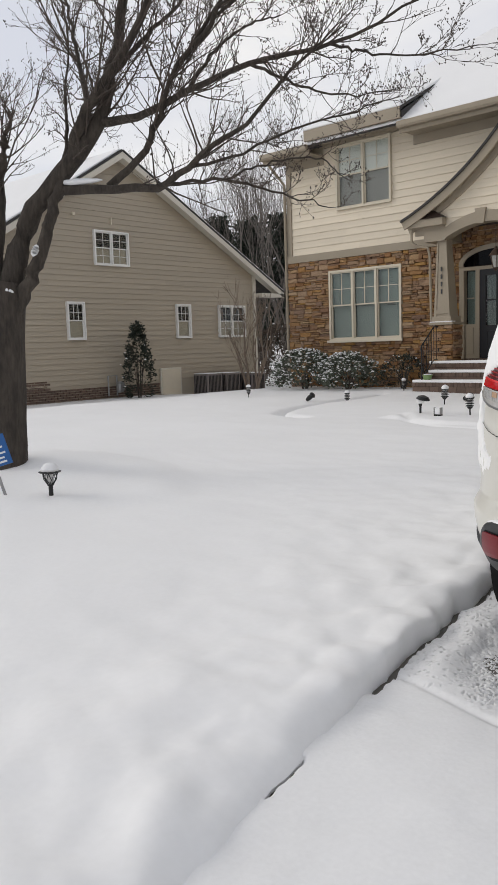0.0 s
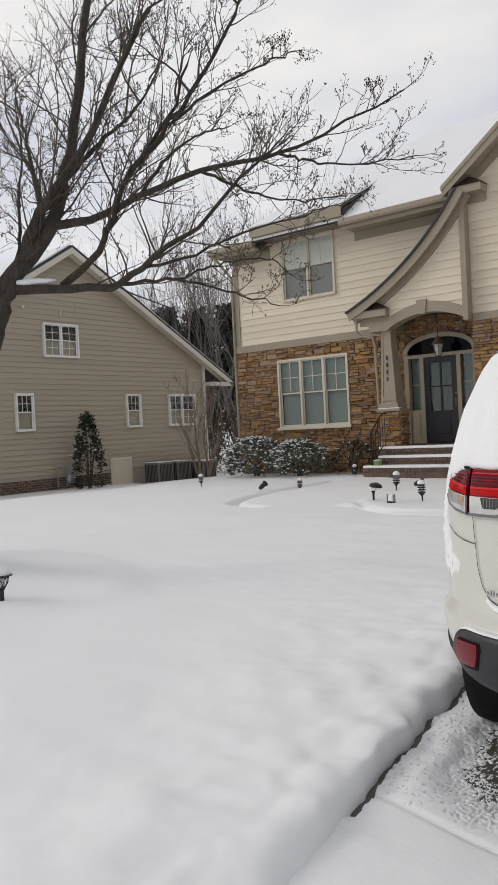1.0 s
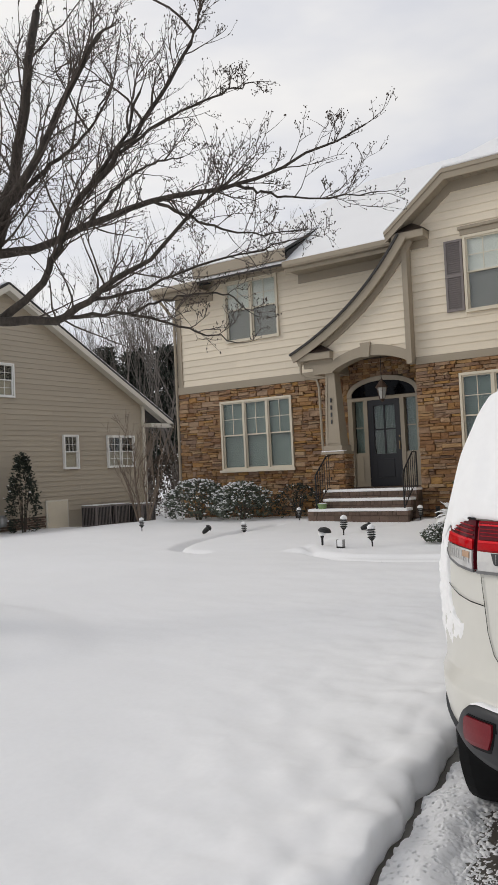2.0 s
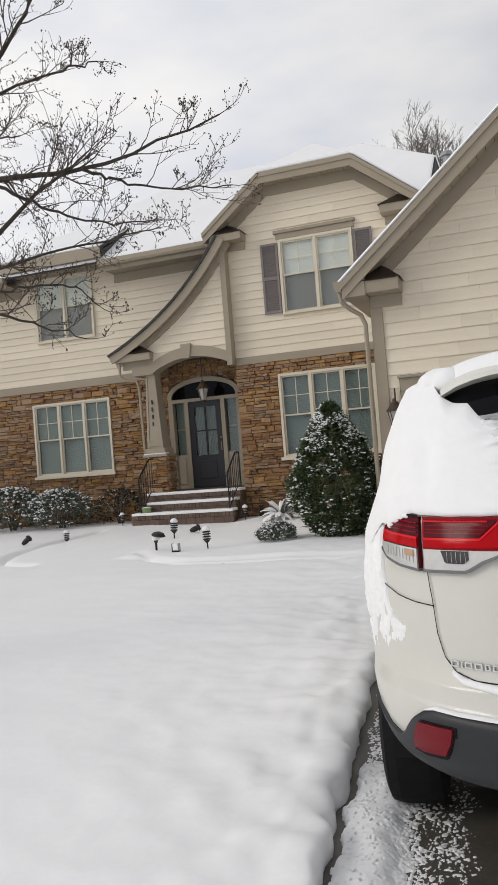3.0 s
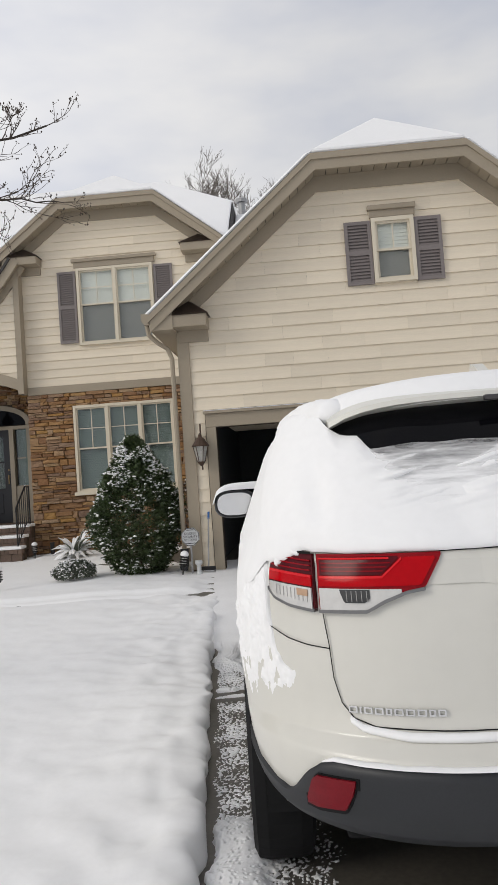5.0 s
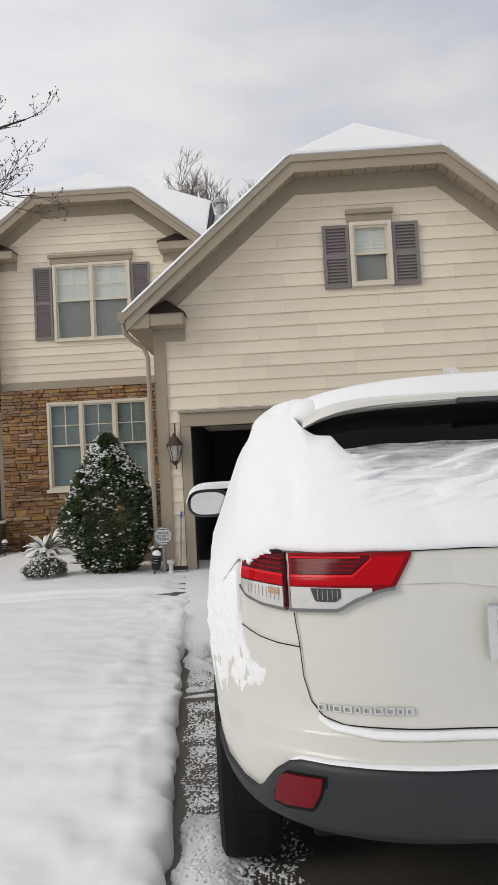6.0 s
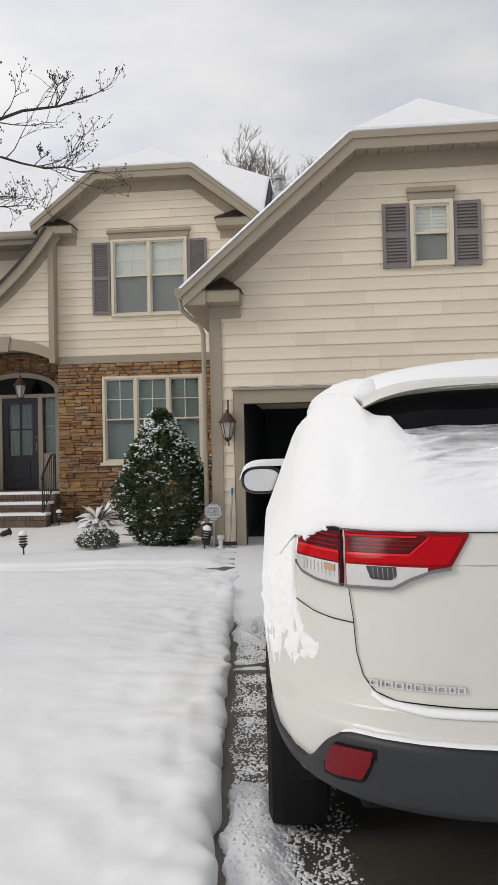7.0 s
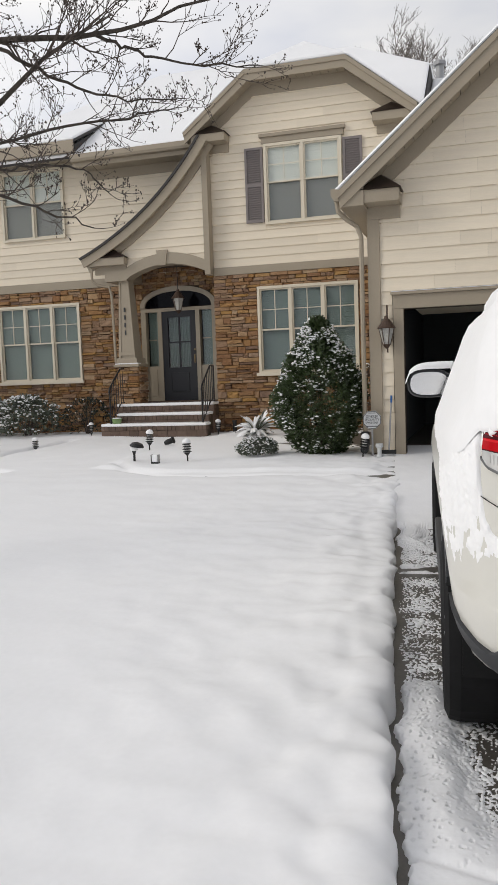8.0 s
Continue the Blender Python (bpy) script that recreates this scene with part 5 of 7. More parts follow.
# plate, badge
plate = part("number_plate", box(-0.19, 0.19, 0.060, 0.086, 0.955, 1.11, 0.008), CHROME, car, "number plate in a chrome frame")
part("plate_face", box(-0.164, 0.164, 0.056, 0.0595, 0.97, 1.095), GREY_SIGN, plate)
for k in range(6):
    part("plate_bar", box(-0.115 + 0.04 * k, -0.092 + 0.04 * k, 0.053, 0.0555, 1.0, 1.06), INK, plate, "dark bar")
wid = (0.028, 0.007, 0.026, 0.026, 0.018, 0.026, 0.026, 0.026, 0.018, 0.022)
x = -0.668
for w in wid:
    p = car_skin(x + w / 2, 0.815, 0.006)
    bm = bmesh.new()
    quad_box(bm, -w / 2, w / 2, -0.002, 0.004, 0.0055, 0.0095)
    quad_box(bm, -w / 2, w / 2, -0.002, 0.004, -0.0095, -0.0055)
    for e in ((-w / 2,) if w < 0.01 else (-w / 2, w / 2 - 0.005)):
        quad_box(bm, e, e + 0.005, -0.002, 0.004, -0.0055, 0.0055)
    bm.transform(Matrix.Translation(p) @ Matrix.Rotation(math.atan2(-(abs(x) - 0.25) * 1.7 if abs(x) > 0.25 else 0.0, 1), 4, "Z"))
    part("badge_bar", bm, CHROME, car, "small chrome badge bar")
    x += w + 0.006
# wheels with arches
def wheel(x, y, sign):
    bm = bmesh.new()
    prof = [(0.23, -0.10), (0.33, -0.115), (0.365, -0.10), (0.375, -0.06), (0.375, 0.06), (0.365, 0.10), (0.33, 0.115), (0.23, 0.10)]
    lathe(bm, prof, 36)
    bm.transform(Matrix.Translation((x, y, 0.396)) @ Matrix.Rotation(radians(90), 4, "Y"))
    tyre = part("wheel", bm, RUBBER, car, "black tyre", smooth=False)
    bm = bmesh.new()
    lathe(bm, [(0.235, 0.06), (0.22, 0.075), (0.2, 0.06), (0.06, 0.07), (0.04, 0.085)], 30)
    bm.transform(Matrix.Translation((x, y, 0.396)) @ Matrix.Rotation(radians(90 * sign), 4, "Y"))
    part("rim", bm, GREY_METAL, tyre, "grey alloy rim")
    bm = bmesh.new()
    for k in range(5):
        t = k * math.tau / 5
        tube(bm, [(0.05 * math.cos(t), 0.05 * math.sin(t), 0.075), (0.21 * math.cos(t), 0.21 * math.sin(t), 0.07)], [0.035, 0.022], 6)
    bm.transform(Matrix.Translation((x, y, 0.396)) @ Matrix.Rotation(radians(90 * sign), 4, "Y"))
    part("spokes", bm, CHROME, tyre)


for y in (1.13, 3.92):
    for sg in (-1, 1):
        wheel(sg * 0.845, y, sg)
        bm = bmesh.new()
        n = 20
        for i in range(n):
            a, b = math.pi * (0.04 + 0.72 * i / n), math.pi * (0.04 + 0.72 * (i + 1) / n)
            pts = [(y + 0.40 * math.cos(a), 0.36 + 0.40 * math.sin(a)), (y + 0.40 * math.cos(b), 0.36 + 0.40 * math.sin(b)), (y + 0.47 * math.cos(b), 0.36 + 0.47 * math.sin(b)), (y + 0.47 * math.cos(a), 0.36 + 0.47 * math.sin(a))]
            prism(bm, pts, "x", sg * 0.91, sg * 0.952)
        bmesh.ops.remove_doubles(bm, verts=bm.verts[:], dist=0.001)
        part("wheel_arch", bm, CAR_BLACK, car, "black wheel arch trim")
        arch = bmesh.new()
        prism(arch, [(y + 0.40 * math.cos(math.pi * i / n), 0.36 + 0.40 * math.sin(math.pi * i / n)) for i in range(n + 1)] + [(y - 0.4, 0.33), (y + 0.4, 0.33)], "x", sg * 0.70, sg * 0.90)
        part("wheel_well", arch, RUBBER, car)
part("side_sill", box(-0.955, -0.90, 1.45, 3.3, 0.30, 0.44, 0.02), CAR_BLACK, car, "black side sill")
part("underbody", box(-0.66, 0.66, 0.45, 4.5, 0.34, 0.47, 0.03), RUBBER, car)
for sg in (-1, 1):
    part("side_window", skin_strip(min(sg * 1.75, sg * 3.7), max(sg * 1.75, sg * 3.7), lambda s: 1.16, lambda s: 1.60, 0.006, 20, 6, 0.01), CAR_GLASS, car, "dark side window")
# door mirrors
for sg in (-1, 1):
    bm = bmesh.new()
    rows = []
    for d, g in ((0.0, 0.93), (0.03, 1.0), (0.10, 0.92), (0.15, 0.6)):
        rows.append([bm.verts.new((sg * (0.975 + 0.15 * g * math.copysign(abs(math.cos(t)) ** 0.7, math.cos(t))), 3.42 + d, 1.335 + 0.098 * g * math.copysign(abs(math.sin(t)) ** 0.75, math.sin(t)))) for t in [math.tau * i / 20 for i in range(20)]])
    for a, b in zip(rows, rows[1:]):
        for i in range(20):
            bm.faces.new((a[i], a[(i + 1) % 20], b[(i + 1) % 20], b[i]))
    bm.faces.new(rows[0])
    bm.faces.new(rows[-1])
    bmesh.ops.recalc_face_normals(bm, faces=bm.faces[:])
    mirror = part("door_mirror", bm, CAR_BLACK, car, "black-rimmed door mirror")
    bm = bmesh.new()
    ring = [bm.verts.new((sg * (0.978 + 0.125 * math.copysign(abs(math.cos(t)) ** 0.7, math.cos(t))), 3.414, 1.335 + 0.078 * math.copysign(abs(math.sin(t)) ** 0.75, math.sin(t)))) for t in [math.tau * i / 20 for i in range(20)]]
    bm.faces.new(ring)
    part("mirror_glass", bm, CHROME, mirror, "silvered mirror glass")
    bm = bmesh.new()
    rows = []
    for d, h in ((-0.01, 0.0), (0.0, 0.028), (0.06, 0.05), (0.13, 0.03), (0.17, 0.0)):
        row = []
        for i in range(13):
            k = i / 12
            x = sg * (0.80 + 0.335 * k)
            base = 1.335 + 0.098 * max(0.0, 1 - max(0.0, (abs(x) - 0.975) / 0.16) ** 3) ** 0.5
            row.append(bm.verts.new((x, 3.42 + d, base + h * (1 - 0.6 * k ** 4))))
        rows.append(row)
    for a, b in zip(rows, rows[1:]):
        for i in range(12):
            bm.faces.new((a[i], a[i + 1], b[i + 1], b[i]))
    part("mirror_snow", bm, SNOW, mirror, "cap of snow on the mirror", smooth=True)
    part("mirror_arm", box(min(sg * 0.80, sg * 0.90), max(sg * 0.80, sg * 0.90), 3.46, 3.54, 1.24, 1.30, 0.015), CAR_BLACK, mirror)


# snow on the car
def snow_low(s):
    a = abs(s)
    n = 0.012 * noise.noise((s * 6, 2.0, 0)) + 0.008 * noise.noise((s * 17, 5.0, 0))
    if a < 0.72:
        return 1.260 + 0.006 * noise.noise((s * 12, 1, 1))
    if a < 0.98:
        return 1.262 - 0.03 * smooth(0.78, 0.92, a) + n
    return lerp_list(((0.98, 1.232), (1.06, 1.17), (1.25, 1.10), (1.5, 1.06), (3.3, 1.08)), a) + 2 * n


def snow_high(s):
    n = 0.008 * noise.noise((s * 9, 7.0, 3)) + 0.006 * noise.noise((s * 23, 3.0, 8))
    return lerp_list(((-0.76, 1.775), (-0.66, 1.70), (-0.625, 1.645), (-0.60, 1.622), (-0.54, 1.61), (-0.515, 1.57), (-0.49, 1.545), (-0.1, 1.552), (0.3, 1.57), (0.6, 1.62), (0.66, 1.70), (0.76, 1.775)), s) + (n if abs(s) < 0.62 else 0)


def snow_off(i, k, s, z):
    upper = 1 - k + smooth(0.60, 0.72, abs(s))
    edge = min(1.0, 7 * min(k, upper) + 0.02, 40 * min(i, 1 - i) + 0.02)
    body = 0.022 + 0.022 * smooth(0.5, 0.75, abs(s)) * smooth(1.15, 0.85, abs(s)) - 0.010 * smooth(0.95, 1.1, abs(s)) + 0.02 * smooth(0.45, 0.0, k) * smooth(0.8, 0.5, abs(s))
    body -= 0.02 * math.exp(-((s + 0.69) / 0.045) ** 2 - ((z - 1.43) / 0.09) ** 2)
    thin = smooth(0.56, 0.40, abs(s)) * smooth(0.25, 0.80, k)
    drift = noise.noise((s * 3.0 + z * 5 + 1.0, z * 30 - s * 7, 6)) + 0.6 * noise.noise((s * 9.0 + z * 8, z * 70 - s * 15, 3))
    body -= thin * (0.020 + 0.034 * drift)
    streak = 0.006 * noise.noise((s * 3 + z * 4, z * 22 - s * 3, 2)) * smooth(0.7, 0.5, abs(s)) * smooth(0.3, 0.7, k)
    return 0.006 + edge ** 0.5 * (body + streak + 0.006 * noise.noise((s * 5, z * 5, 1)))


part("snow_film", skin_strip(-0.60, 0.60, lambda s: 1.36, lambda s: 1.572 + 0.02 * noise.noise((s * 7, 3, 3)) + 0.03 * smooth(0.3, 0.6, s), 0.0135, 60, 16), SNOW_FILM, car, "thin streaked film of snow on the rear window", smooth=True)
part("rear_snow", skin_strip(-3.3, 3.3, snow_low, snow_high, 0.0, 560, 64, 0.0, snow_off), SNOW, car, "thick snow over the tail and rear window", smooth=True)
# roof snow
bm = bmesh.new()
rows = []
NX, NY = 60, 40
for j in range(NY + 1):
    v = j / NY
    row = []
    for i in range(NX + 1):
        u = -1 + 2 * i / NX
        half = 0.755 - 0.06 * (1 - v) ** 3
        x = half * u
        rear = 0.36 + 0.27 * abs(u) ** 3
        y = rear + (2.35 - rear) * v
        e = max(0.0, 1 - abs(u) ** 6) ** 0.5 * max(0.0, 1 - abs(2 * v - 1) ** 14) ** 0.5
        base = 1.768 - 0.028 * u * u - 0.015 * (1 - v) ** 3 - 0.05 * abs(u) ** 8
        z = base - 0.05 * (1 - e) + 0.050 * e + 0.008 * noise.noise((x * 2.5, y * 2.5, 0)) * e
        row.append(bm.verts.new((x, y, z)))
    rows.append(row)
for a, b in zip(rows, rows[1:]):
    for i in range(NX):
        bm.faces.new((a[i], a[i + 1], b[i + 1], b[i]))
part("roof_snow", bm, SNOW, car, "rounded snow on the roof", smooth=True)
for sg in (-1, 1):
    bm = bmesh.new()
    pts = limb_points([(sg * 0.50, 0.66, 1.66), (sg * 0.56, 0.58, 1.69), (sg * 0.63, 0.64, 1.695), (sg * 0.66, 0.85, 1.70), (sg * 0.68, 1.5, 1.71), (sg * 0.66, 2.2, 1.69)], 40, 0.006, 2)
    tube(bm, pts, [0.008 + 0.05 * smooth(0, 12, i) for i in range(41)], 14)
    part("corner_snow", bm, SNOW, car, "rounded snow along the roof edge", smooth=True)
# bonnet snow
part("bonnet_snow", grid_mesh([-0.75 + 1.5 * i / 20 for i in range(21)], [3.35 + 1.25 * i / 20 for i in range(21)], lambda x, y: (x, y, 1.13 - 0.12 * ((y - 3.35) / 1.25) ** 2 - 0.1 * abs(x / 0.75) ** 6)), SNOW, car, smooth=True)
# snow clinging to the corner, the lamp and the flank
def cling(s0, s1, lo, hi, depth, ragged, name_label, cols=150, rows=60):
    """A ragged sheet of snow on the skin, thick above and running out in tongues below."""
    def low(s):
        return lerp_list(lo, s) + ragged * (noise.noise((s * 26, 0, 1)) + 0.6 * noise.noise((s * 61, 2, 1)))
    def high(s):
        return lerp_list(hi, s) + 0.02 * noise.noise((s * 20, 4, 1)) + 0.02 * noise.noise((s * 55, 6, 1))
    def off(i, k, s, z):
        body = 0.30 + 0.75 * smooth(0.0, 0.7, k) + 0.7 * noise.noise((s * 15, z * 9 + s * 6, 3)) + 0.6 * noise.noise((s * 38, z * 22, 7)) + 0.35 * noise.noise((s * 90, z * 60, 5))
        edge = max(0.0, min(1.0, 4.0 * k, 7.0 * (1 - k), 9 * min(i, 1 - i))) ** 0.6
        return -0.005 + depth * edge * max(0.0, body)
    part("clinging_snow", skin_strip(s0, s1, low, high, 0.0, cols, rows, 0.0, off), SNOW, car, name_label, smooth=True)


cling(-1.9, -0.86, ((-1.9, 1.02), (-1.6, 0.93), (-1.42, 0.87), (-1.28, 0.80), (-1.12, 0.77), (-1.02, 0.80), (-0.93, 0.83), (-0.86, 0.865)),
      ((-1.9, 1.16), (-1.2, 1.22), (-1.03, 1.26), (-0.995, 1.25), (-0.975, 1.08), (-0.955, 0.98), (-0.91, 0.92), (-0.86, 0.885)), 0.012, 0.035, "snow clinging to the flank", 260, 110)
cling(-0.985, -0.79, ((-0.985, 1.17), (-0.94, 1.20), (-0.88, 1.215), (-0.83, 1.232), (-0.79, 1.252)), ((-0.985, 1.29), (-0.79, 1.275)), 0.022, 0.016, "snow crusted over the tail lamp", 60, 24)


# ---- neighbouring house ----
NX0 = -20.1
nh = thing("neighbour_house", "tan vinyl-sided gabled house with white sash windows and brick footing", "house", (NX0, 18, -0.3))
NB = nh.matrix_basis.copy()


def n_part(name, bm, mat, parent=None, label="", smooth=False):
    bm.transform(NB.inverted())
    return part(name, bm, mat, parent or nh, label, smooth)


def swing(put):
    """Turns a part built facing -y, with x along the wall, so that it faces +x at the neighbour's wall."""
    def linked(name, bm, mat, parent=None, label="", smooth=False):
        bm.transform(Matrix.Translation((NX0, 0, 0)) @ Matrix.Rotation(radians(90), 4, "Z"))
        return put(name, bm, mat, parent, label, smooth)
    return linked


side_part = swing(n_part)
NZ = -0.6
PEAK, NL, NR, SLOPE = (17.07, 7.47), 9.6, 23.6, 0.535


def n_top(y):
    return PEAK[1] - abs(y - PEAK[0]) * (0.535 if y > PEAK[0] else 0.62)


n_windows = [(15.99, 17.39, 3.89, 4.99), (14.82, 15.49, 1.53, 2.72), (19.40, 20.09, 1.53, 2.72), (21.53, 22.96, 1.53, 2.72)]
n_wall = n_part("gable_wall", prism(bmesh.new(), [(9.0, NZ), (NR, NZ), (NR, n_top(NR)), PEAK, (9.0, n_top(9.0))], "x", NX0 - 0.25, NX0 - 0.06), NEIGHBOUR_SIDING)
BOARD_N = board_mesh(NEIGHBOUR_SIDING)
lap_siding(n_wall, BOARD_N, 0.12, 7.3, NX0 - 0.06, lambda z: (max(9.0, PEAK[0] - (PEAK[1] - z) / 0.62 + 0.05), min(NR, PEAK[0] + (PEAK[1] - z) / 0.535 - 0.1)), n_windows, rise=0.17, length=(3.0, 5.0), thick=0.03, origin=NB.translation, across=True)
for w in n_windows:
    # near-black slats put room darkness behind most of these panes
    sash_window(*w, -0.01, 2 if w[1] - w[0] > 1 else 1, nh, side_part, BRIGHT_TRIM, (2, 2) if w[1] - w[0] > 1 else (3, 2), (2, 2) if w[1] - w[0] > 1 else None, ROOM_DARKNESS, SCREEN if w[1] - w[0] < 1 and w[0] < 16 else ROOM_DARKNESS, sill=False, trim=0.05)
foot = n_part("brick_footing", box(NX0 - 0.2, NX0 - 0.07, 9.0, NR, -0.9, 0.12), MORTAR, label="low brick footing")
bmk = bmesh.new()
quad_box(bmk, 0, 0.03, 0.0, 0.2, 0.0, 0.06)
brick_mesh = as_mesh("brick", bmk, BRICK)
for j in range(9):
    for i in range(30):
        y = 12.9 + 0.22 * i + 0.11 * (j % 2)
        if (y < 14.0 or j < 5) and y < 18.5:
            ob = new("brick", brick_mesh)
            ob.parent = foot
            ob.matrix_basis = Matrix.Translation(Vector((NX0 - 0.065, y, -0.36 + 0.075 * j)) - NB.translation)
ob = n_part("corner_trim", box(NX0 - 0.08, NX0 + 0.03, NR - 0.12, NR + 0.02, NZ, n_top(NR)), NEIGHBOUR_TRIM)
for s, ye in ((1, 24.95), (-1, 8.6)):
    ze = n_top(ye)
    cs = [(NX0 + 0.35, ye, ze), (NX0 + 0.35, PEAK[0], PEAK[1] + 0.02), (NX0 - 10, PEAK[0], PEAK[1] + 0.02), (NX0 - 10, ye, ze)]
    slope = n_part("roof", roof_slab(cs, 0.06), SHINGLE, label="shingle roof under snow")
    n_part("roof_snow", snow_cover(cs, 0.062, 0.06, 0.05), SNOW, slope)
    n_part("rake_board", prism(bmesh.new(), [(ye, ze - 0.02), (PEAK[0], PEAK[1]), (PEAK[0], PEAK[1] - 0.20), (ye, ze - 0.22)], "x", NX0 + 0.31, NX0 + 0.35), NEIGHBOUR_TRIM, label="pale rake board")
    n_part("rake_soffit", prism(bmesh.new(), [(ye, ze - 0.12), (PEAK[0], PEAK[1] - 0.10), (PEAK[0], PEAK[1] - 0.13), (ye, ze - 0.15)], "x", NX0 - 0.05, NX0 + 0.31), NEIGHBOUR_TRIM)
n_part("eave_box", box(NX0 - 0.05, NX0 + 0.35, NR + 0.02, 24.93, 3.06, 3.2), NEIGHBOUR_TRIM)
n_part("back_wall", box(NX0 - 10, NX0 - 0.25, NR - 0.2, NR, NZ, 3.9), NEIGHBOUR_SIDING)
n_part("crawl_hatch", box(NX0 - 0.03, NX0 + 0.03, 18.6, 19.46, -0.5, 0.46, 0.02), WHITE_TRIM, label="white crawl-space hatch")
n_part("hatch_frame", box(NX0 - 0.035, NX0 + 0.01, 18.54, 19.52, -0.5, 0.51), NEIGHBOUR_TRIM)
n_part("soffit_light", box(NX0 - 0.03, NX0 + 0.08, 15.2, 15.3, 5.35, 5.45, 0.02), WHITE_TRIM)
n_part("vent_box", box(NX0 - 0.03, NX0 + 0.04, 16.7, 16.73, 5.2, 5.42), WHITE_TRIM)
bm = bmesh.new()
lathe(bm, [(0.06, 7.0), (0.06, 7.6), (0.11, 7.61), (0.11, 7.72), (0.05, 7.78)], 12, (NX0 - 1.2, 16.7, 0))
n_part("vent_pipe", bm, GREY_METAL)
bm = bmesh.new()
tube(bm, [(NX0 + 0.1, 16.2, -0.3), (NX0 + 0.1, 16.2, 0.35), (NX0 + 0.1, 16.55, 0.35), (NX0 + 0.1, 16.55, -0.3)], 0.03, 8)
n_part("gas_pipe", bm, GREY_METAL)
bm = bmesh.new()
lathe(bm, [(0.1, -0.2), (0.14, -0.1), (0.14, 0.08), (0.06, 0.16)], 12, (NX0 + 0.2, 16.6, 0))
n_part("gas_meter", bm, GREY_METAL, label="grey gas meter with snow cap")


def ac_unit(place):
    u = thing("air_conditioner", "dark grey outdoor air-conditioning unit with snow on top", "air conditioner", place, 0, "air conditioners beside the tan house")
    part("cabinet", box(-0.36, 0.36, -0.36, 0.36, 0.05, 0.78, 0.03), SHUTTER, u)
    for sx in (-1, 1):
        for k in range(9):
            part("grille_bar", box(sx * 0.36, sx * 0.375, -0.3 + 0.07 * k, -0.275 + 0.07 * k, 0.12, 0.72) if sx > 0 else box(-0.375, -0.36, -0.3 + 0.07 * k, -0.275 + 0.07 * k, 0.12, 0.72), BLACK_IRON, u)
    for k in range(9):
        part("grille_bar", box(-0.3 + 0.07 * k, -0.275 + 0.07 * k, -0.375, -0.36, 0.12, 0.72), BLACK_IRON, u)
    part("pad", box(-0.45, 0.45, -0.45, 0.45, 0.0, 0.05), CONCRETE, u)
    part("snow_cap", box(-0.35, 0.35, -0.35, 0.35, 0.782, 0.80, 0.008), SNOW, u)
    return u


for p in ((-19.3, 20.05, -0.53), (-19.5, 21.2, -0.55), (-19.2, 22.25, -0.6)):
    ac_unit(p)

# ---- plants ----
def blade_leaf(bm, p, d, n, ln, wd):
    """A folded leaf of four triangles' worth at p along d."""
    d, n = d.normalized(), n.normalized()
    sd = d.cross(n).normalized()
    a, b = p, p + d * ln
    l, r = p + d * ln * 0.45 + sd * wd + n * wd * 0.25, p + d * ln * 0.45 - sd * wd + n * wd * 0.25
    va, vb, vl, vr = (bm.verts.new(q) for q in (a, b, l, r))
    bm.faces.new((va, vr, vb))
    bm.faces.new((va, vb, vl))


GOLD = (1 + 5 ** 0.5) / 2
CLOD = [Vector(v).normalized() for v in ((-1, GOLD, 0), (1, GOLD, 0), (-1, -GOLD, 0), (1, -GOLD, 0), (0, -1, GOLD), (0, 1, GOLD), (0, -1, -GOLD), (0, 1, -GOLD), (GOLD, 0, -1), (GOLD, 0, 1), (-GOLD, 0, -1), (-GOLD, 0, 1))]
CLOD_FACES = [(i, j, k) for i in range(12) for j in range(i + 1, 12) for k in range(j + 1, 12) if all((CLOD[a] - CLOD[b]).length < 1.1 for a, b in ((i, j), (j, k), (i, k)))]
CLOD_FACES = [f if (CLOD[f[1]] - CLOD[f[0]]).cross(CLOD[f[2]] - CLOD[f[0]]).dot(CLOD[f[0]]) > 0 else f[::-1] for f in CLOD_FACES]


def lump(bm, p, r, flat=0.5):
    """A small uneven clod."""
    sx, sy = rng.uniform(0.8, 1.4), rng.uniform(0.8, 1.4)
    vs = [bm.verts.new((p.x + r * (c.x * sx + rng.uniform(-0.25, 0.25)), p.y + r * (c.y * sy + rng.uniform(-0.25, 0.25)), p.z + r * flat * (c.z + rng.uniform(-0.2, 0.2)))) for c in CLOD]
    for f in CLOD_FACES:
        bm.faces.new([vs[i] for i in f])


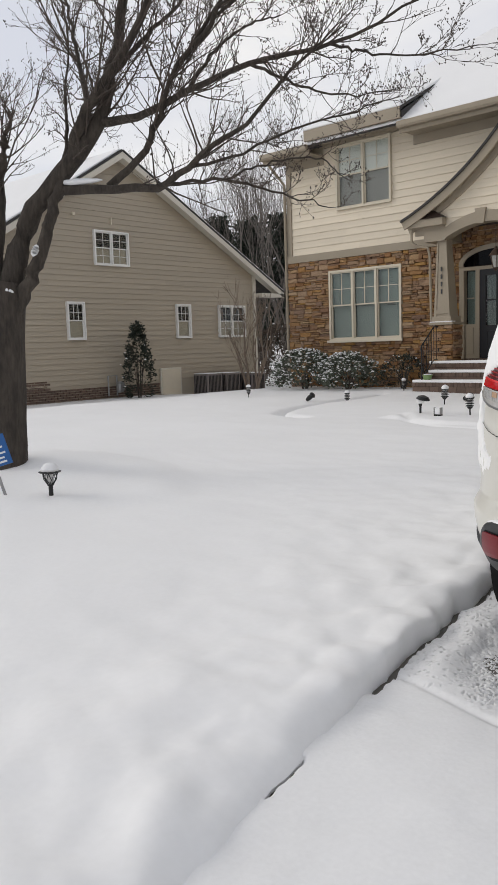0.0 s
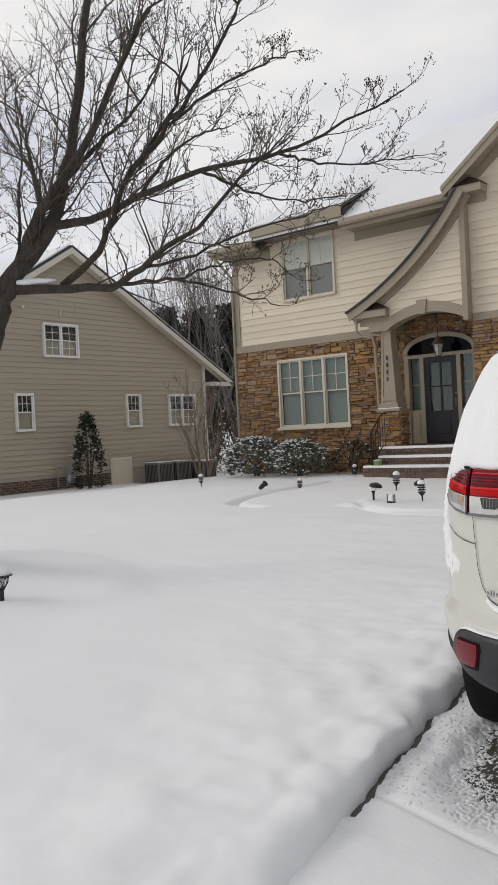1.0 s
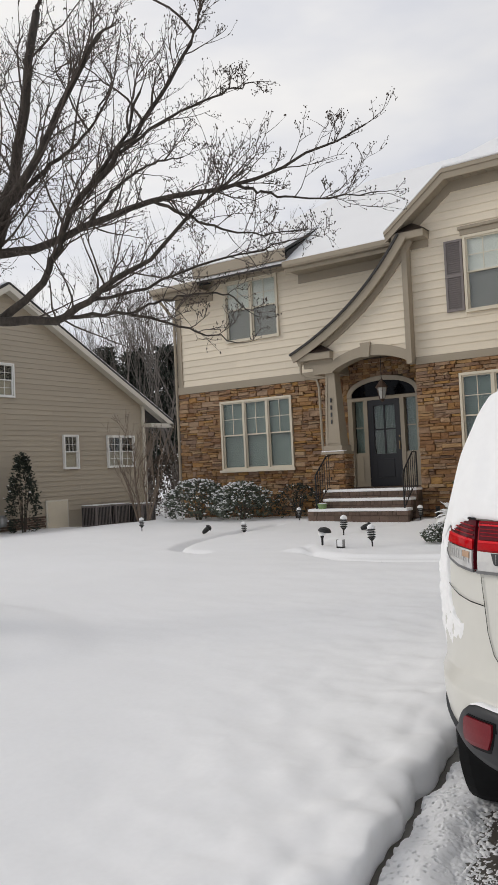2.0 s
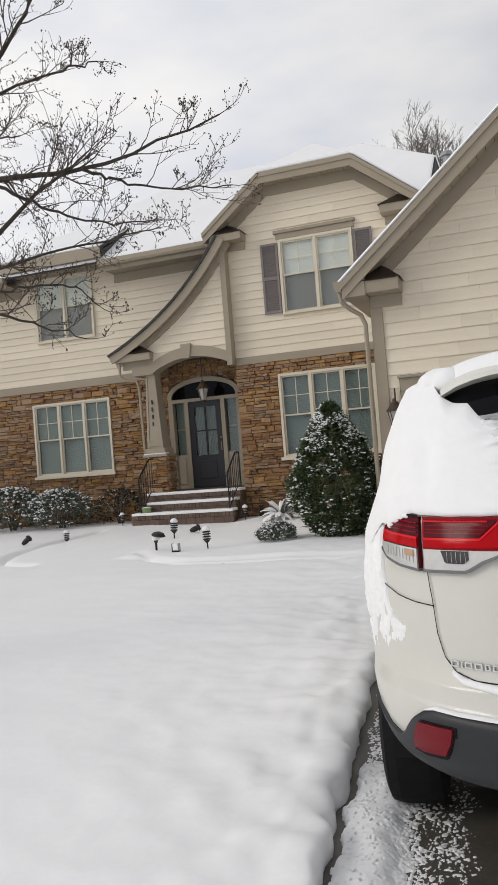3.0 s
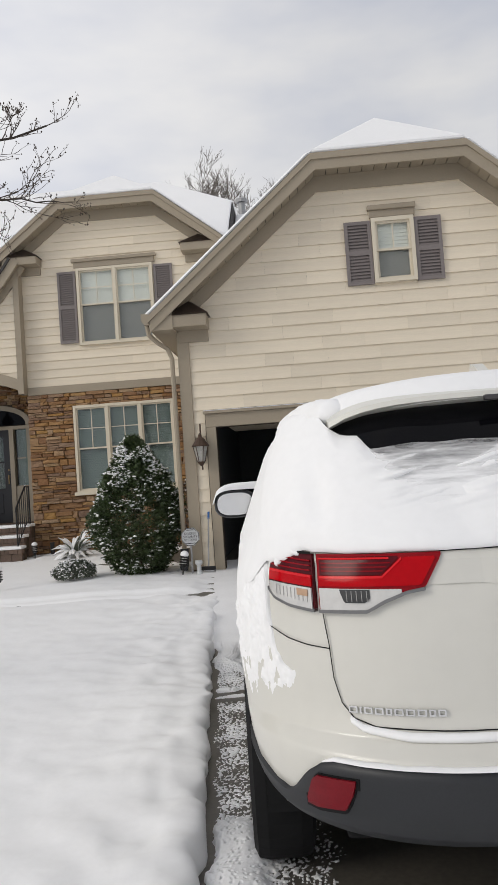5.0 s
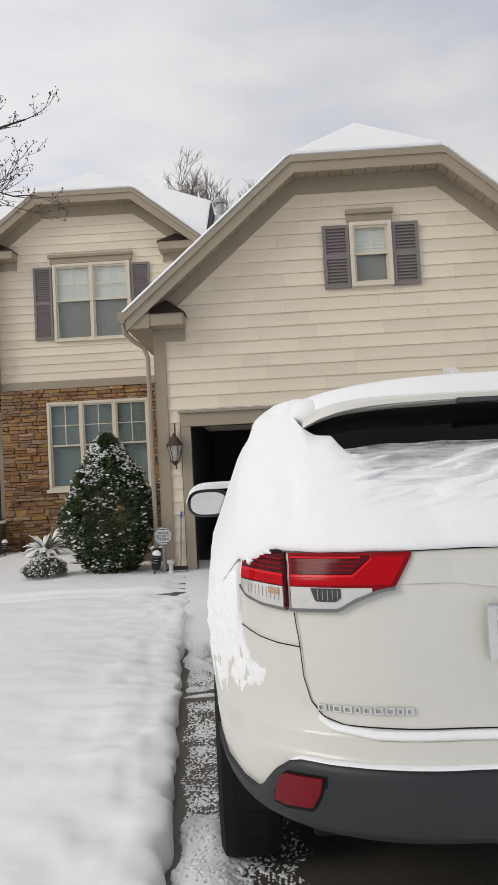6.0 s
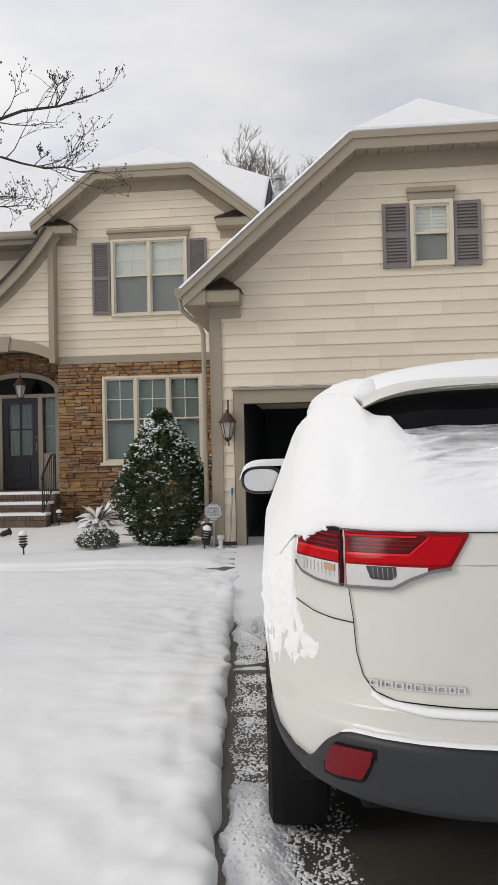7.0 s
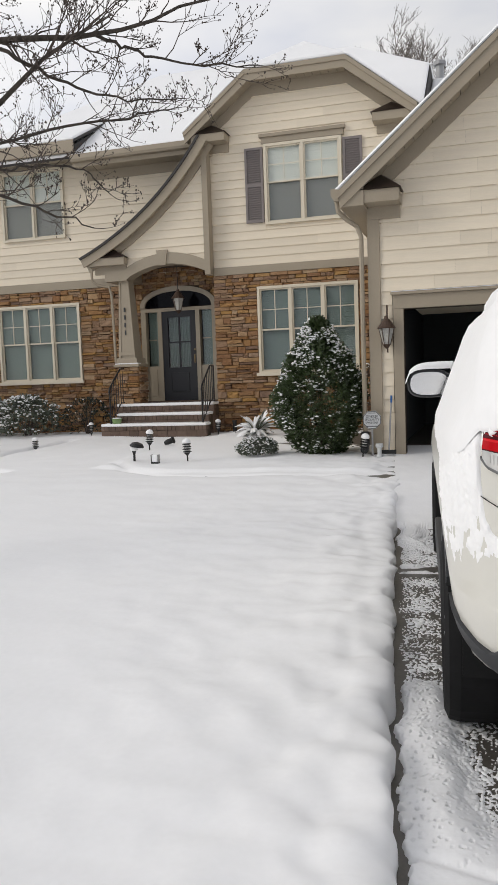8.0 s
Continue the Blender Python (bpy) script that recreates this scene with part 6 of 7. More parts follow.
def shrub(name, label, category, place, radius, height, leaves, size, leaf_mat, snow_share, shape, group="", seed=1, snow_size=1.0, stems=14, upright=0.3, rough=1.0, patch=False):
    """A shrub: stems, leaves in twig-end clusters through an uneven shell, and snow lying on the upper leaves."""
    r = random.Random(seed)
    t = thing(name, label, category, place, 0, group)
    st, lf, sn = bmesh.new(), bmesh.new(), bmesh.new()
    for k in range(stems):
        a = r.random() * math.tau
        top = Vector((math.cos(a) * radius * 0.6 * r.random(), math.sin(a) * radius * 0.6 * r.random(), height * r.uniform(0.5, 0.85)))
        tube(st, [Vector((0.05 * math.cos(a), 0.05 * math.sin(a), -0.06)), top * 0.5 + Vector((0, 0, 0.02)), top], [0.014, 0.009, 0.004], 5)
    clusters = leaves // 9
    for k in range(clusters):
        h = r.random() ** 0.85
        a = r.random() * math.tau
        bump = 1 + rough * 0.16 * noise.noise((math.cos(a) * 2.2, math.sin(a) * 2.2, h * 5 + seed)) + rough * 0.10 * noise.noise((math.cos(a) * 6, math.sin(a) * 6, h * 13 + seed))
        rad = radius * shape(h) * bump * (0.66 + 0.34 * r.random() ** 0.5)
        c = Vector((math.cos(a) * rad, math.sin(a) * rad, height * (h * 0.96 + 0.02)))
        out = Vector((math.cos(a), math.sin(a), upright + 0.6 * (h - 0.4))).normalized()
        for i in range(9):
            d = (out + Vector((r.uniform(-1, 1), r.uniform(-1, 1), r.uniform(-0.7, 1)))).normalized()
            p = c + Vector((r.uniform(-1, 1), r.uniform(-1, 1), r.uniform(-1, 1))) * size * 0.9
            if p.z > 0.01:
                blade_leaf(lf, p, d, d.cross(Vector((r.uniform(-1, 1), r.uniform(-1, 1), 0.3))), size * r.uniform(0.7, 1.25), size * 0.26)
        lit = (0.25 + 1.1 * h) * (1.35 if math.cos(a) < 0.1 else 0.5)
        if patch:
            lit *= 3.0 * smooth(0.0, 0.35, noise.noise((c.x * 4.5, c.y * 4.5, c.z * 4.5 + 2)) + 0.12 * h)
        for i in range(3):
            if r.random() < snow_share * lit:
                where = c + out * size * 0.6 + Vector((r.uniform(-1, 1), r.uniform(-1, 1), r.uniform(0.1, 0.9))) * size * 0.9
                lump(sn, where, size * snow_size * r.uniform(0.18, 0.5), 0.6)
    tagged(part("stem", st, TWIG, t), kind="stuff")
    tagged(part("leaves", lf, leaf_mat, t), kind="stuff")
    if len(sn.verts):
        tagged(part("leaf_snow", sn, SNOW, t, "clumps of snow on the leaves", smooth=True), kind="stuff")
    else:
        sn.free()
    return t


def egg(h):
    return max(0.05, (math.sin(math.pi * min(1, (h + 0.16) / 0.62) / 2) if h < 0.46 else 1.0) * (1 if h < 0.35 else max(0.0, 1 - ((h - 0.35) / 0.66) ** 1.3) ** 0.85))


def dome(h):
    return max(0.1, (1 - h ** 2.6) ** 0.5) * (0.75 + 0.5 * min(1, h * 3) * 0.5)


shrub("holly_bush", "tall egg-shaped evergreen bush dusted with snow", "bush", (-3.13, 12.22, -0.03), 0.69, 2.05, 30000, 0.056, LEAF, 0.46, egg, seed=3, snow_size=0.85, stems=3, rough=1.35, patch=True)
LEAF_GREY = material("snow_dusted_leaf", (0.09, 0.105, 0.075), 0.6, vary=0.4, scale=10, fine=60)
shrub("shrub", "rounded evergreen shrub thick with snow beside the stone wall", "shrub", (-12.45, 16.9, 0.0), 0.86, 0.98, 2900, 0.085, LEAF_GREY, 1.25, dome, "shrubs along the front wall", 11, 0.85, upright=1.0, rough=2.2)
shrub("shrub", "rounded evergreen shrub thick with snow beside the stone wall", "shrub", (-11.05, 16.9, 0.0), 0.78, 0.86, 2600, 0.085, LEAF_GREY, 1.25, dome, "shrubs along the front wall", 12, 0.85, upright=1.0, rough=2.2)
shrub("shrub", "thin dark shrub with little snow against the stone wall", "shrub", (-9.75, 17.45, 0.0), 0.62, 0.80, 1300, 0.06, LEAF_DARK, 0.06, dome, "shrubs along the front wall", 13)
shrub("shrub", "thin dark shrub behind the tall evergreen bush", "shrub", (-4.55, 16.9, 0.0), 0.5, 1.0, 1000, 0.06, LEAF_DARK, 0.08, dome, "shrubs along the front wall", 14)
shrub("shrub", "brown-leaved shrub beside the garage corner", "shrub", (-2.85, 16.4, 0.0), 0.42, 1.35, 1500, 0.06, LEAF_BROWN, 0.05, dome, "shrubs along the front wall", 16)
shrub("low_shrub", "low grey-green mound shrub with snow in its leaves", "shrub", (-4.03, 11.95, 0.03), 0.31, 0.24, 3600, 0.035, LEAF_GREY, 0.5, dome, seed=15, upright=0.9)
shrub("conifer", "slender dark evergreen standing against the tan house", "tree", (-19.35, 16.95, -0.42), 0.60, 2.45, 2300, 0.10, LEAF_DARK, 0.03, lambda h: 0.1 + 0.9 * max(0.0, 1 - h) ** 0.75 * min(1, 0.5 + 2 * h), seed=21, rough=2.6)
# yucca
yu = thing("yucca", "spiky yucca with snow-laden sword leaves", "plant", (-5.15, 15.75, 0.05))
for k in range(44):
    a, tilt = k * 2.4, rng.uniform(0.45, 1.5)
    ln = rng.uniform(0.42, 0.62)
    d0 = Vector((math.cos(a) * math.sin(tilt), math.sin(a) * math.sin(tilt), math.cos(tilt)))
    bm = bmesh.new()
    pre = None
    sd = d0.cross(Vector((0, 0, 1))).normalized() if abs(d0.z) < 0.99 else Vector((1, 0, 0))
    sbm = bmesh.new() if tilt > 0.3 else None
    spre = None
    for i in range(6):
        q = i / 5
        p = d0 * ln * q + Vector((0, 0, 0.10 * q - 0.30 * q * q * tilt))
        w = 0.040 * (1 - q) ** 0.5 + 0.003
        row = [bm.verts.new(p + sd * w + Vector((0, 0, 0.01))), bm.verts.new(p), bm.verts.new(p - sd * w + Vector((0, 0, 0.01)))]
        if pre:
            bm.faces.new((pre[0], pre[1], row[1], row[0]))
            bm.faces.new((pre[1], pre[2], row[2], row[1]))
        pre = row
        if sbm is not None and q > 0.15:
            e = 0.03 * math.sin(math.pi * min(1, q * 0.9 + 0.1))
            srow = [sbm.verts.new(p + sd * (w + 0.012) + Vector((0, 0, 0.012))), sbm.verts.new(p + Vector((0, 0, 0.02 + e))), sbm.verts.new(p - sd * (w + 0.012) + Vector((0, 0, 0.012)))]
            if spre:
                sbm.faces.new((spre[0], spre[1], srow[1], srow[0]))
                sbm.faces.new((spre[1], spre[2], srow[2], srow[1]))
            spre = srow
    lf = part("leaf", bm, LEAF_GREY, yu)
    if sbm is not None:
        part("leaf_snow", sbm, SNOW, lf, "snow lying on the leaf", smooth=True)


# ---- street-side tree ----
TREE_RIGHT, TREE_AHEAD = Vector((0.737, 0.676, 0)), Vector((-0.676, 0.737, 0))
tree = thing("tree", "bare grey-barked tree with budding branches standing in the snow", "tree", (-6.247, 4.355, -0.1))


def grown(pts):
    """From right, ahead and up of the trunk's foot to the tree's own axes."""
    return [TREE_RIGHT * a + TREE_AHEAD * b + Vector((0, 0, c)) for a, b, c in pts]


BOUGHS = [
    ("trunk", [(-0.02, 0, -0.1), (0.0, 0, 0.1), (0.05, 0, 0.85), (0.10, 0, 1.60), (0.15, 0, 1.9)], (0.30, 0.17)),
    ("limb", [(0.12, 0, 1.70), (0.31, 0, 2.34), (0.56, 0, 2.73), (0.98, 0, 3.18), (1.13, 0, 3.46), (1.20, 0.1, 3.8), (1.34, 0.2, 4.5), (1.5, 0.3, 5.7)], (0.12, 0.035)),
    ("limb", [(0.16, -0.02, 1.55), (0.36, -0.10, 1.88), (0.52, -0.12, 2.20), (0.61, -0.10, 2.5), (0.71, 0.0, 2.85)], (0.075, 0.05)),
    ("limb", [(0.03, 0, 1.55), (0.0, 0.05, 2.1), (0.05, 0.1, 2.6), (0.06, 0.1, 2.95), (0.0, 0.15, 3.3), (-0.2, 0.3, 4.4)], (0.125, 0.045)),
    ("limb", [(0.81, 0, 3.02), (0.94, -0.1, 3.33), (1.16, -0.2, 3.60), (1.54, -0.35, 4.06), (1.84, -0.5, 4.62), (2.1, -0.6, 5.0)], (0.062, 0.018)),
    ("limb", [(1.08, 0, 3.33), (1.45, -0.15, 3.33), (1.92, -0.4, 3.45), (2.47, -0.7, 3.57), (2.98, -1.0, 3.56), (3.45, -1.2, 3.66), (4.08, -1.41, 3.92)], (0.046, 0.006)),
    ("limb", [(3.1, -1.05, 3.58), (3.37, -1.12, 3.48), (3.75, -1.18, 3.43), (4.22, -1.25, 3.46)], (0.013, 0.004)),
    ("limb", [(1.15, 0.0, 2.76), (1.50, -0.2, 3.0), (1.68, -0.3, 3.32), (1.82, -0.4, 3.62), (2.25, -0.55, 4.13), (2.4, -0.65, 4.5)], (0.040, 0.010)),
    ("limb", [(0.62, 0.0, 2.74), (1.12, -0.1, 2.72), (1.64, -0.3, 2.68), (1.89, -0.5, 2.78), (2.18, -0.7, 2.95), (2.41, -0.8, 3.05), (2.86, -1.0, 3.46), (3.04, -1.1, 3.58)], (0.050, 0.008)),
    ("limb", [(1.62, -0.3, 2.69), (2.24, -0.6, 2.66), (2.71, -0.8, 2.49), (3.08, -0.9, 2.36)], (0.020, 0.004)),
    ("limb", [(0.30, 0.0, 2.42), (0.35, 0.2, 2.62), (0.62, 0.05, 2.78)], (0.045, 0.045)),
    ("limb", [(1.18, 0.1, 3.75), (1.54, 0.2, 4.16), (1.9, 0.25, 4.5), (2.15, 0.25, 4.95)], (0.03, 0.007)),
    ("limb", [(1.0, 0, 3.2), (0.9, 0.4, 3.7), (0.75, 0.8, 4.3), (0.6, 1.1, 5.0)], (0.04, 0.01)),
    ("limb", [(0.05, 0.1, 3.0), (-0.3, -0.1, 3.4), (-0.7, -0.2, 3.9), (-1.1, -0.3, 4.6)], (0.045, 0.01)),
    ("limb", [(0.71, 0.0, 2.85), (0.76, 0.1, 3.25), (0.76, 0.15, 3.68), (0.83, 0.2, 4.3)], (0.026, 0.006)),
    ("limb", [(0.04, 0.1, 2.75), (0.17, 0.0, 3.0), (0.22, -0.05, 3.25)], (0.045, 0.03)),
    ("limb", [(1.90, -0.5, 2.79), (2.35, -0.7, 2.84), (2.81, -0.95, 2.97), (3.25, -1.1, 3.04), (3.55, -1.2, 3.11)], (0.016, 0.004)),
    ("limb", [(2.47, -0.7, 3.57), (2.83, -0.9, 3.34), (3.17, -1.05, 3.19), (3.59, -1.2, 3.17)], (0.015, 0.004)),
    ("limb", [(2.24, -0.6, 2.66), (2.58, -0.7, 2.76), (3.0, -0.85, 2.76), (3.2, -0.9, 2.6)], (0.012, 0.004)),
    ("limb", [(1.92, -0.4, 3.45), (2.19, -0.5, 3.75), (2.45, -0.55, 3.92), (2.75, -0.6, 3.98)], (0.020, 0.005)),
    ("limb", [(1.84, -0.4, 3.65), (2.2, -0.6, 3.98), (2.58, -0.7, 4.45), (2.85, -0.8, 4.9), (2.95, -0.8, 5.2)], (0.028, 0.008)),
    ("limb", [(2.22, -0.6, 4.0), (2.6, -0.75, 4.22), (3.0, -0.85, 4.38), (3.32, -0.9, 4.48)], (0.016, 0.005)),
]
trng = random.Random(5)
twig_bm, bud_bm = bmesh.new(), bmesh.new()


def bud(p, r):
    vs = [bud_bm.verts.new(p + Vector(v) * r) for v in ((1, 0, 0), (-0.5, 0.87, 0), (-0.5, -0.87, 0), (0, 0, 1.5), (0, 0, -1.2))]
    for f in ((0, 1, 3), (1, 2, 3), (2, 0, 3), (1, 0, 4), (2, 1, 4), (0, 2, 4)):
        bud_bm.faces.new([vs[i] for i in f])


def twig(p, d, ln, r, depth):
    """A crooked shoot with shoots of its own and buds at its end."""
    n = 4 + int(ln * 4)
    pts, q, dd = [p], p.copy(), d.normalized()
    for i in range(n):
        dd = (dd + Vector((trng.uniform(-1, 1), trng.uniform(-1, 1), trng.uniform(-0.8, 0.95))) * 0.26 + Vector((0, 0, 0.03))).normalized()
        q = q + dd * ln / n
        pts.append(q.copy())
    tube(twig_bm, pts, [r * (1 - 0.72 * i / n) for i in range(n + 1)], 5 if r > 0.008 else 3, cap=False)
    if depth:
        for i in range(trng.randint(2, 4)):
            k = trng.uniform(0.2, 1.0) * n
            a = pts[min(int(k), n - 1)].lerp(pts[min(int(k) + 1, n)], k - int(k))
            side = Vector((trng.uniform(-1, 1), trng.uniform(-1, 1), trng.uniform(-0.5, 1))).normalized()
            twig(a, dd * 0.9 + side * 0.9, ln * trng.uniform(0.35, 0.65), max(0.0028, r * 0.55), depth - 1)
    for i in range(trng.randint(1, 3) if not depth else 1):
        bud(q + Vector((trng.uniform(-1, 1), trng.uniform(-1, 1), trng.uniform(-1, 1))) * 0.014, trng.uniform(0.004, 0.0075))


for idx, (nm, ctrl, (r0, r1)) in enumerate(BOUGHS):
    pts = limb_points(grown(ctrl), 18 if nm == "limb" else 14, 0.035 if nm == "limb" else 0.012, idx)
    n = len(pts)
    radii = [r0 + (r1 - r0) * (i / (n - 1)) ** 0.8 for i in range(n)]
    if nm == "trunk":
        radii = [0.195 + 0.09 * math.exp(-i / 1.4) - 0.02 * i / n for i in range(n)]
    bm = bmesh.new()
    tube(bm, pts, radii, 18 if nm == "trunk" else 10)
    if nm == "trunk":
        bmesh.ops.subdivide_edges(bm, edges=bm.edges[:], cuts=1, use_grid_fill=True)
    for v in bm.verts:
        v.co += Vector((noise.noise((v.co.x * 9, v.co.y * 9, v.co.z * 2)), noise.noise((v.co.x * 9 + 7, v.co.y * 9, v.co.z * 2)), 0)) * (0.018 if nm == "trunk" else 0.004)
    part(nm, bm, BARK, tree, smooth=True)
    if nm == "limb" and idx not in (2, 10):
        length = sum((b - a).length for a, b in zip(pts, pts[1:]))
        shoots = int(length * (9.0 if r0 < 0.07 else 5.5))
        for j in range(shoots):
            k = trng.uniform(0.2 if r0 < 0.07 else 0.35, 1.0) * (n - 1)
            i = min(int(k), n - 2)
            p = pts[i].lerp(pts[i + 1], k - i)
            along = (pts[i + 1] - pts[i]).normalized()
            side = Vector((trng.uniform(-1, 1), trng.uniform(-1, 1), trng.uniform(-0.5, 0.85))).normalized()
            twig(p, along * 0.9 + side * 0.8, trng.uniform(0.3, 0.8) * (1 if r0 > 0.03 else 0.55) * (0.6 if idx == 5 and k > 0.5 * n else 1) * (0.75 if k > 0.8 * n else 1), min(0.009, 0.3 * radii[i] + 0.0025), 2)
        for j in range(int(length * 1.9) if idx in (1, 3, 4, 7, 11, 12, 13, 14, 20) else 0):
            k = trng.uniform(0.35, 1.0) * (n - 1)
            i = min(int(k), n - 2)
            along = (pts[i + 1] - pts[i]).normalized()
            side = Vector((trng.uniform(-1, 1), trng.uniform(-1, 1), trng.uniform(-0.3, 0.9))).normalized()
            twig(pts[i], along * 0.8 + side * 0.8, trng.uniform(0.7, 1.3), 0.012, 3)
        twig(pts[-1], pts[-1] - pts[-2], 0.22, max(0.004, r1 * 0.8), 2)
tagged(part("crown", twig_bm, TWIG, tree, "dense fine twigs"), kind="stuff")
tagged(part("bud_mass", bud_bm, TWIG, tree, "small dark buds"), kind="stuff")
for path, r in (([(0.62, 0.0, 2.80), (0.85, -0.05, 2.80), (1.10, -0.1, 2.80)], 0.03), ([(0.30, 0.02, 2.52), (0.38, 0.2, 2.66), (0.5, 0.1, 2.76)], 0.05), ([(0.1, -0.12, 1.80), (0.17, -0.14, 1.83), (0.24, -0.13, 1.80)], 0.03), ([(0.0, -0.05, 2.15), (0.04, -0.08, 2.3), (0.05, -0.06, 2.42)], 0.035), ([(0.45, -0.22, 2.12), (0.48, -0.24, 2.17), (0.5, -0.24, 2.22)], 0.035)):
    bm = bmesh.new()
    pts = limb_points(grown(path), 10, 0.01, 3)
    tube(bm, pts, [max(0.006, r * math.sin(math.pi * (i + 0.3) / (len(pts) - 0.4)) ** 0.6) for i in range(len(pts))], 8)
    part("limb_snow", bm, SNOW, tree, "snow caught in a fork", smooth=True)

# ---- far woods ----
def bare_tree(name, label, category, place, height, spread, seed, mat, stems=1, group="", depth=4, base_r=None):
    """A far leafless tree: forking stems and a spray of fine twigs."""
    r = random.Random(seed)
    t = thing(name, label, category, place, 0, group)
    tr, tw = bmesh.new(), bmesh.new()
    base_r = base_r or height * 0.010

    def grow(p, d, ln, rad, depth):
        pts, q = [p], p.copy()
        for i in range(3):
            d = (d + Vector((r.uniform(-1, 1), r.uniform(-1, 1), r.uniform(-0.2, 0.6))) * 0.15).normalized()
            q = q + d * ln / 3
            pts.append(q.copy())
        rad = max(rad, base_r * 0.10)
        tube(tr if depth >= 3 else tw, pts, [rad, rad * 0.8, rad * 0.65, rad * 0.5], 5 if depth >= 3 else 3, cap=False)
        if depth:
            for i in range(r.randint(2, 3) + (depth < 3)):
                a = pts[r.choice((1, 2, 3, 3))]
                side = Vector((r.uniform(-1, 1), r.uniform(-1, 1), r.uniform(0.0, 0.9))).normalized()
                grow(a, (d + side * spread).normalized(), ln * r.uniform(0.5, 0.75), rad * 0.5, depth - 1)
    for k in range(stems):
        a = r.random() * math.tau
        lean = 0.0 if stems == 1 else 0.22
        grow(Vector((math.cos(a) * 0.12 * (stems > 1), math.sin(a) * 0.12 * (stems > 1), -0.3)), Vector((math.cos(a) * lean, math.sin(a) * lean, 1)), height * r.uniform(0.42, 0.52), base_r, depth)
    part("trunk", tr, mat, t)
    tagged(part("crown", tw, mat, t), kind="stuff")
    return t


BLACK_BARK = material("crape_bark", (0.22, 0.17, 0.13), 0.85, vary=0.25, scale=8, fine=40)
bare_tree("small_tree", "multi-stemmed bare ornamental tree beside the tan house", "tree", (-15.9, 18.6, -0.3), 3.3, 0.46, 3, BLACK_BARK, 6, base_r=0.045)
wr = random.Random(31)
for k in range(30):
    x = -24.5 - 15 * (k + wr.uniform(0, 1)) / 30
    y = 33 + wr.uniform(-2, 9) + (-x - 27) * 0.35
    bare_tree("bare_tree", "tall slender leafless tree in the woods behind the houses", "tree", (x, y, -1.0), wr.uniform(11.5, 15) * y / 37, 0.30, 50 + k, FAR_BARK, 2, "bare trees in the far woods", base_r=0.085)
def crown_tree(place, top, reach, limbs, seed):
    """A far leafless tree with a tall trunk and a domed crown of fine twigs."""
    r = random.Random(seed)
    t = thing("bare_tree", "spreading leafless tree rising behind the snowy roof", "tree", place, 0, "bare trees in the far woods")
    tr, tw = bmesh.new(), bmesh.new()
    fork = top - reach * 1.9
    tube(tr, [Vector((0, 0, -0.3)), Vector((0.15, 0, fork * 0.5)), Vector((0, 0.1, fork))], [0.22, 0.17, 0.13], 8)

    def spray(p, d, ln, rad, depth):
        pts, q = [p], p.copy()
        for i in range(4):
            d = (d + Vector((r.uniform(-1, 1), r.uniform(-1, 1), r.uniform(-0.3, 0.6))) * 0.17).normalized()
            q = q + d * ln / 4
            pts.append(q.copy())
        tube(tr if depth > 2 else tw, pts, [rad, rad * 0.85, rad * 0.7, rad * 0.6, rad * 0.5], 5 if depth > 2 else 3, cap=False)
        if depth:
            for i in range(4 if depth < 4 else 5):
                side = Vector((r.uniform(-1, 1), r.uniform(-1, 1), r.uniform(-0.2, 0.8))).normalized()
                spray(pts[r.choice((1, 2, 3, 4, 4))], (d + side * 0.75).normalized(), ln * r.uniform(0.45, 0.66), max(0.010, rad * 0.55), depth - 1)
    for k in range(limbs):
        a, lean = k * 2.4, r.uniform(0.1, 0.75)
        spray(Vector((0, 0.1, fork - r.uniform(0, 0.8))), Vector((math.cos(a) * lean, math.sin(a) * lean, 1)).normalized(), reach * 0.9 * r.uniform(0.8, 1.05), 0.06, 4)
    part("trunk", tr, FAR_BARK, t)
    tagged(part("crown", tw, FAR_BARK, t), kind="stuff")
    return t


crown_tree((-4.4, 40, -1.0), 19.3, 3.7, 9, 91)
crown_tree((-1.5, 43, -1.0), 19.6, 3.3, 6, 97)


def pine(place, height, radius, seed):
    r = random.Random(seed)
    t = thing("pine_tree", "dark dense pine in the woods behind the houses", "tree", place, 0, "pines in the far woods")
    tr, nd = bmesh.new(), bmesh.new()
    tube(tr, [Vector((0, 0, -0.3)), Vector((0.1, 0, height * 0.5)), Vector((0, 0.1, height * 0.97))], [height * 0.018, height * 0.012, 0.03], 8)
    for k in range(int(height * 13)):
        h = r.uniform(0.22, 1.0)
        a = r.random() * math.tau
        reach = radius * (1 - 0.75 * ((h - 0.22) / 0.78) ** 1.6) * r.uniform(0.45, 1.1)
        tip = Vector((math.cos(a) * reach, math.sin(a) * reach, height * h + 0.25 * reach))
        tube(tr, [Vector((0, 0, height * h)), tip], [0.035, 0.01], 4, cap=False)
        for i in range(46):
            c = Vector((0, 0, height * h)).lerp(tip, r.uniform(0.3, 1.08)) + Vector((r.gauss(0, 1), r.gauss(0, 1), r.gauss(0, 0.8))) * 0.22
            d = Vector((r.uniform(-1, 1), r.uniform(-1, 1), r.uniform(-0.3, 1)))
            blade_leaf(nd, c, d, d.cross(Vector((r.uniform(-1, 1), 0.3, r.uniform(-1, 1)))), 0.34, 0.07)
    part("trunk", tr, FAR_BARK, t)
    tagged(part("needles", nd, LEAF_DARK, t), kind="stuff")


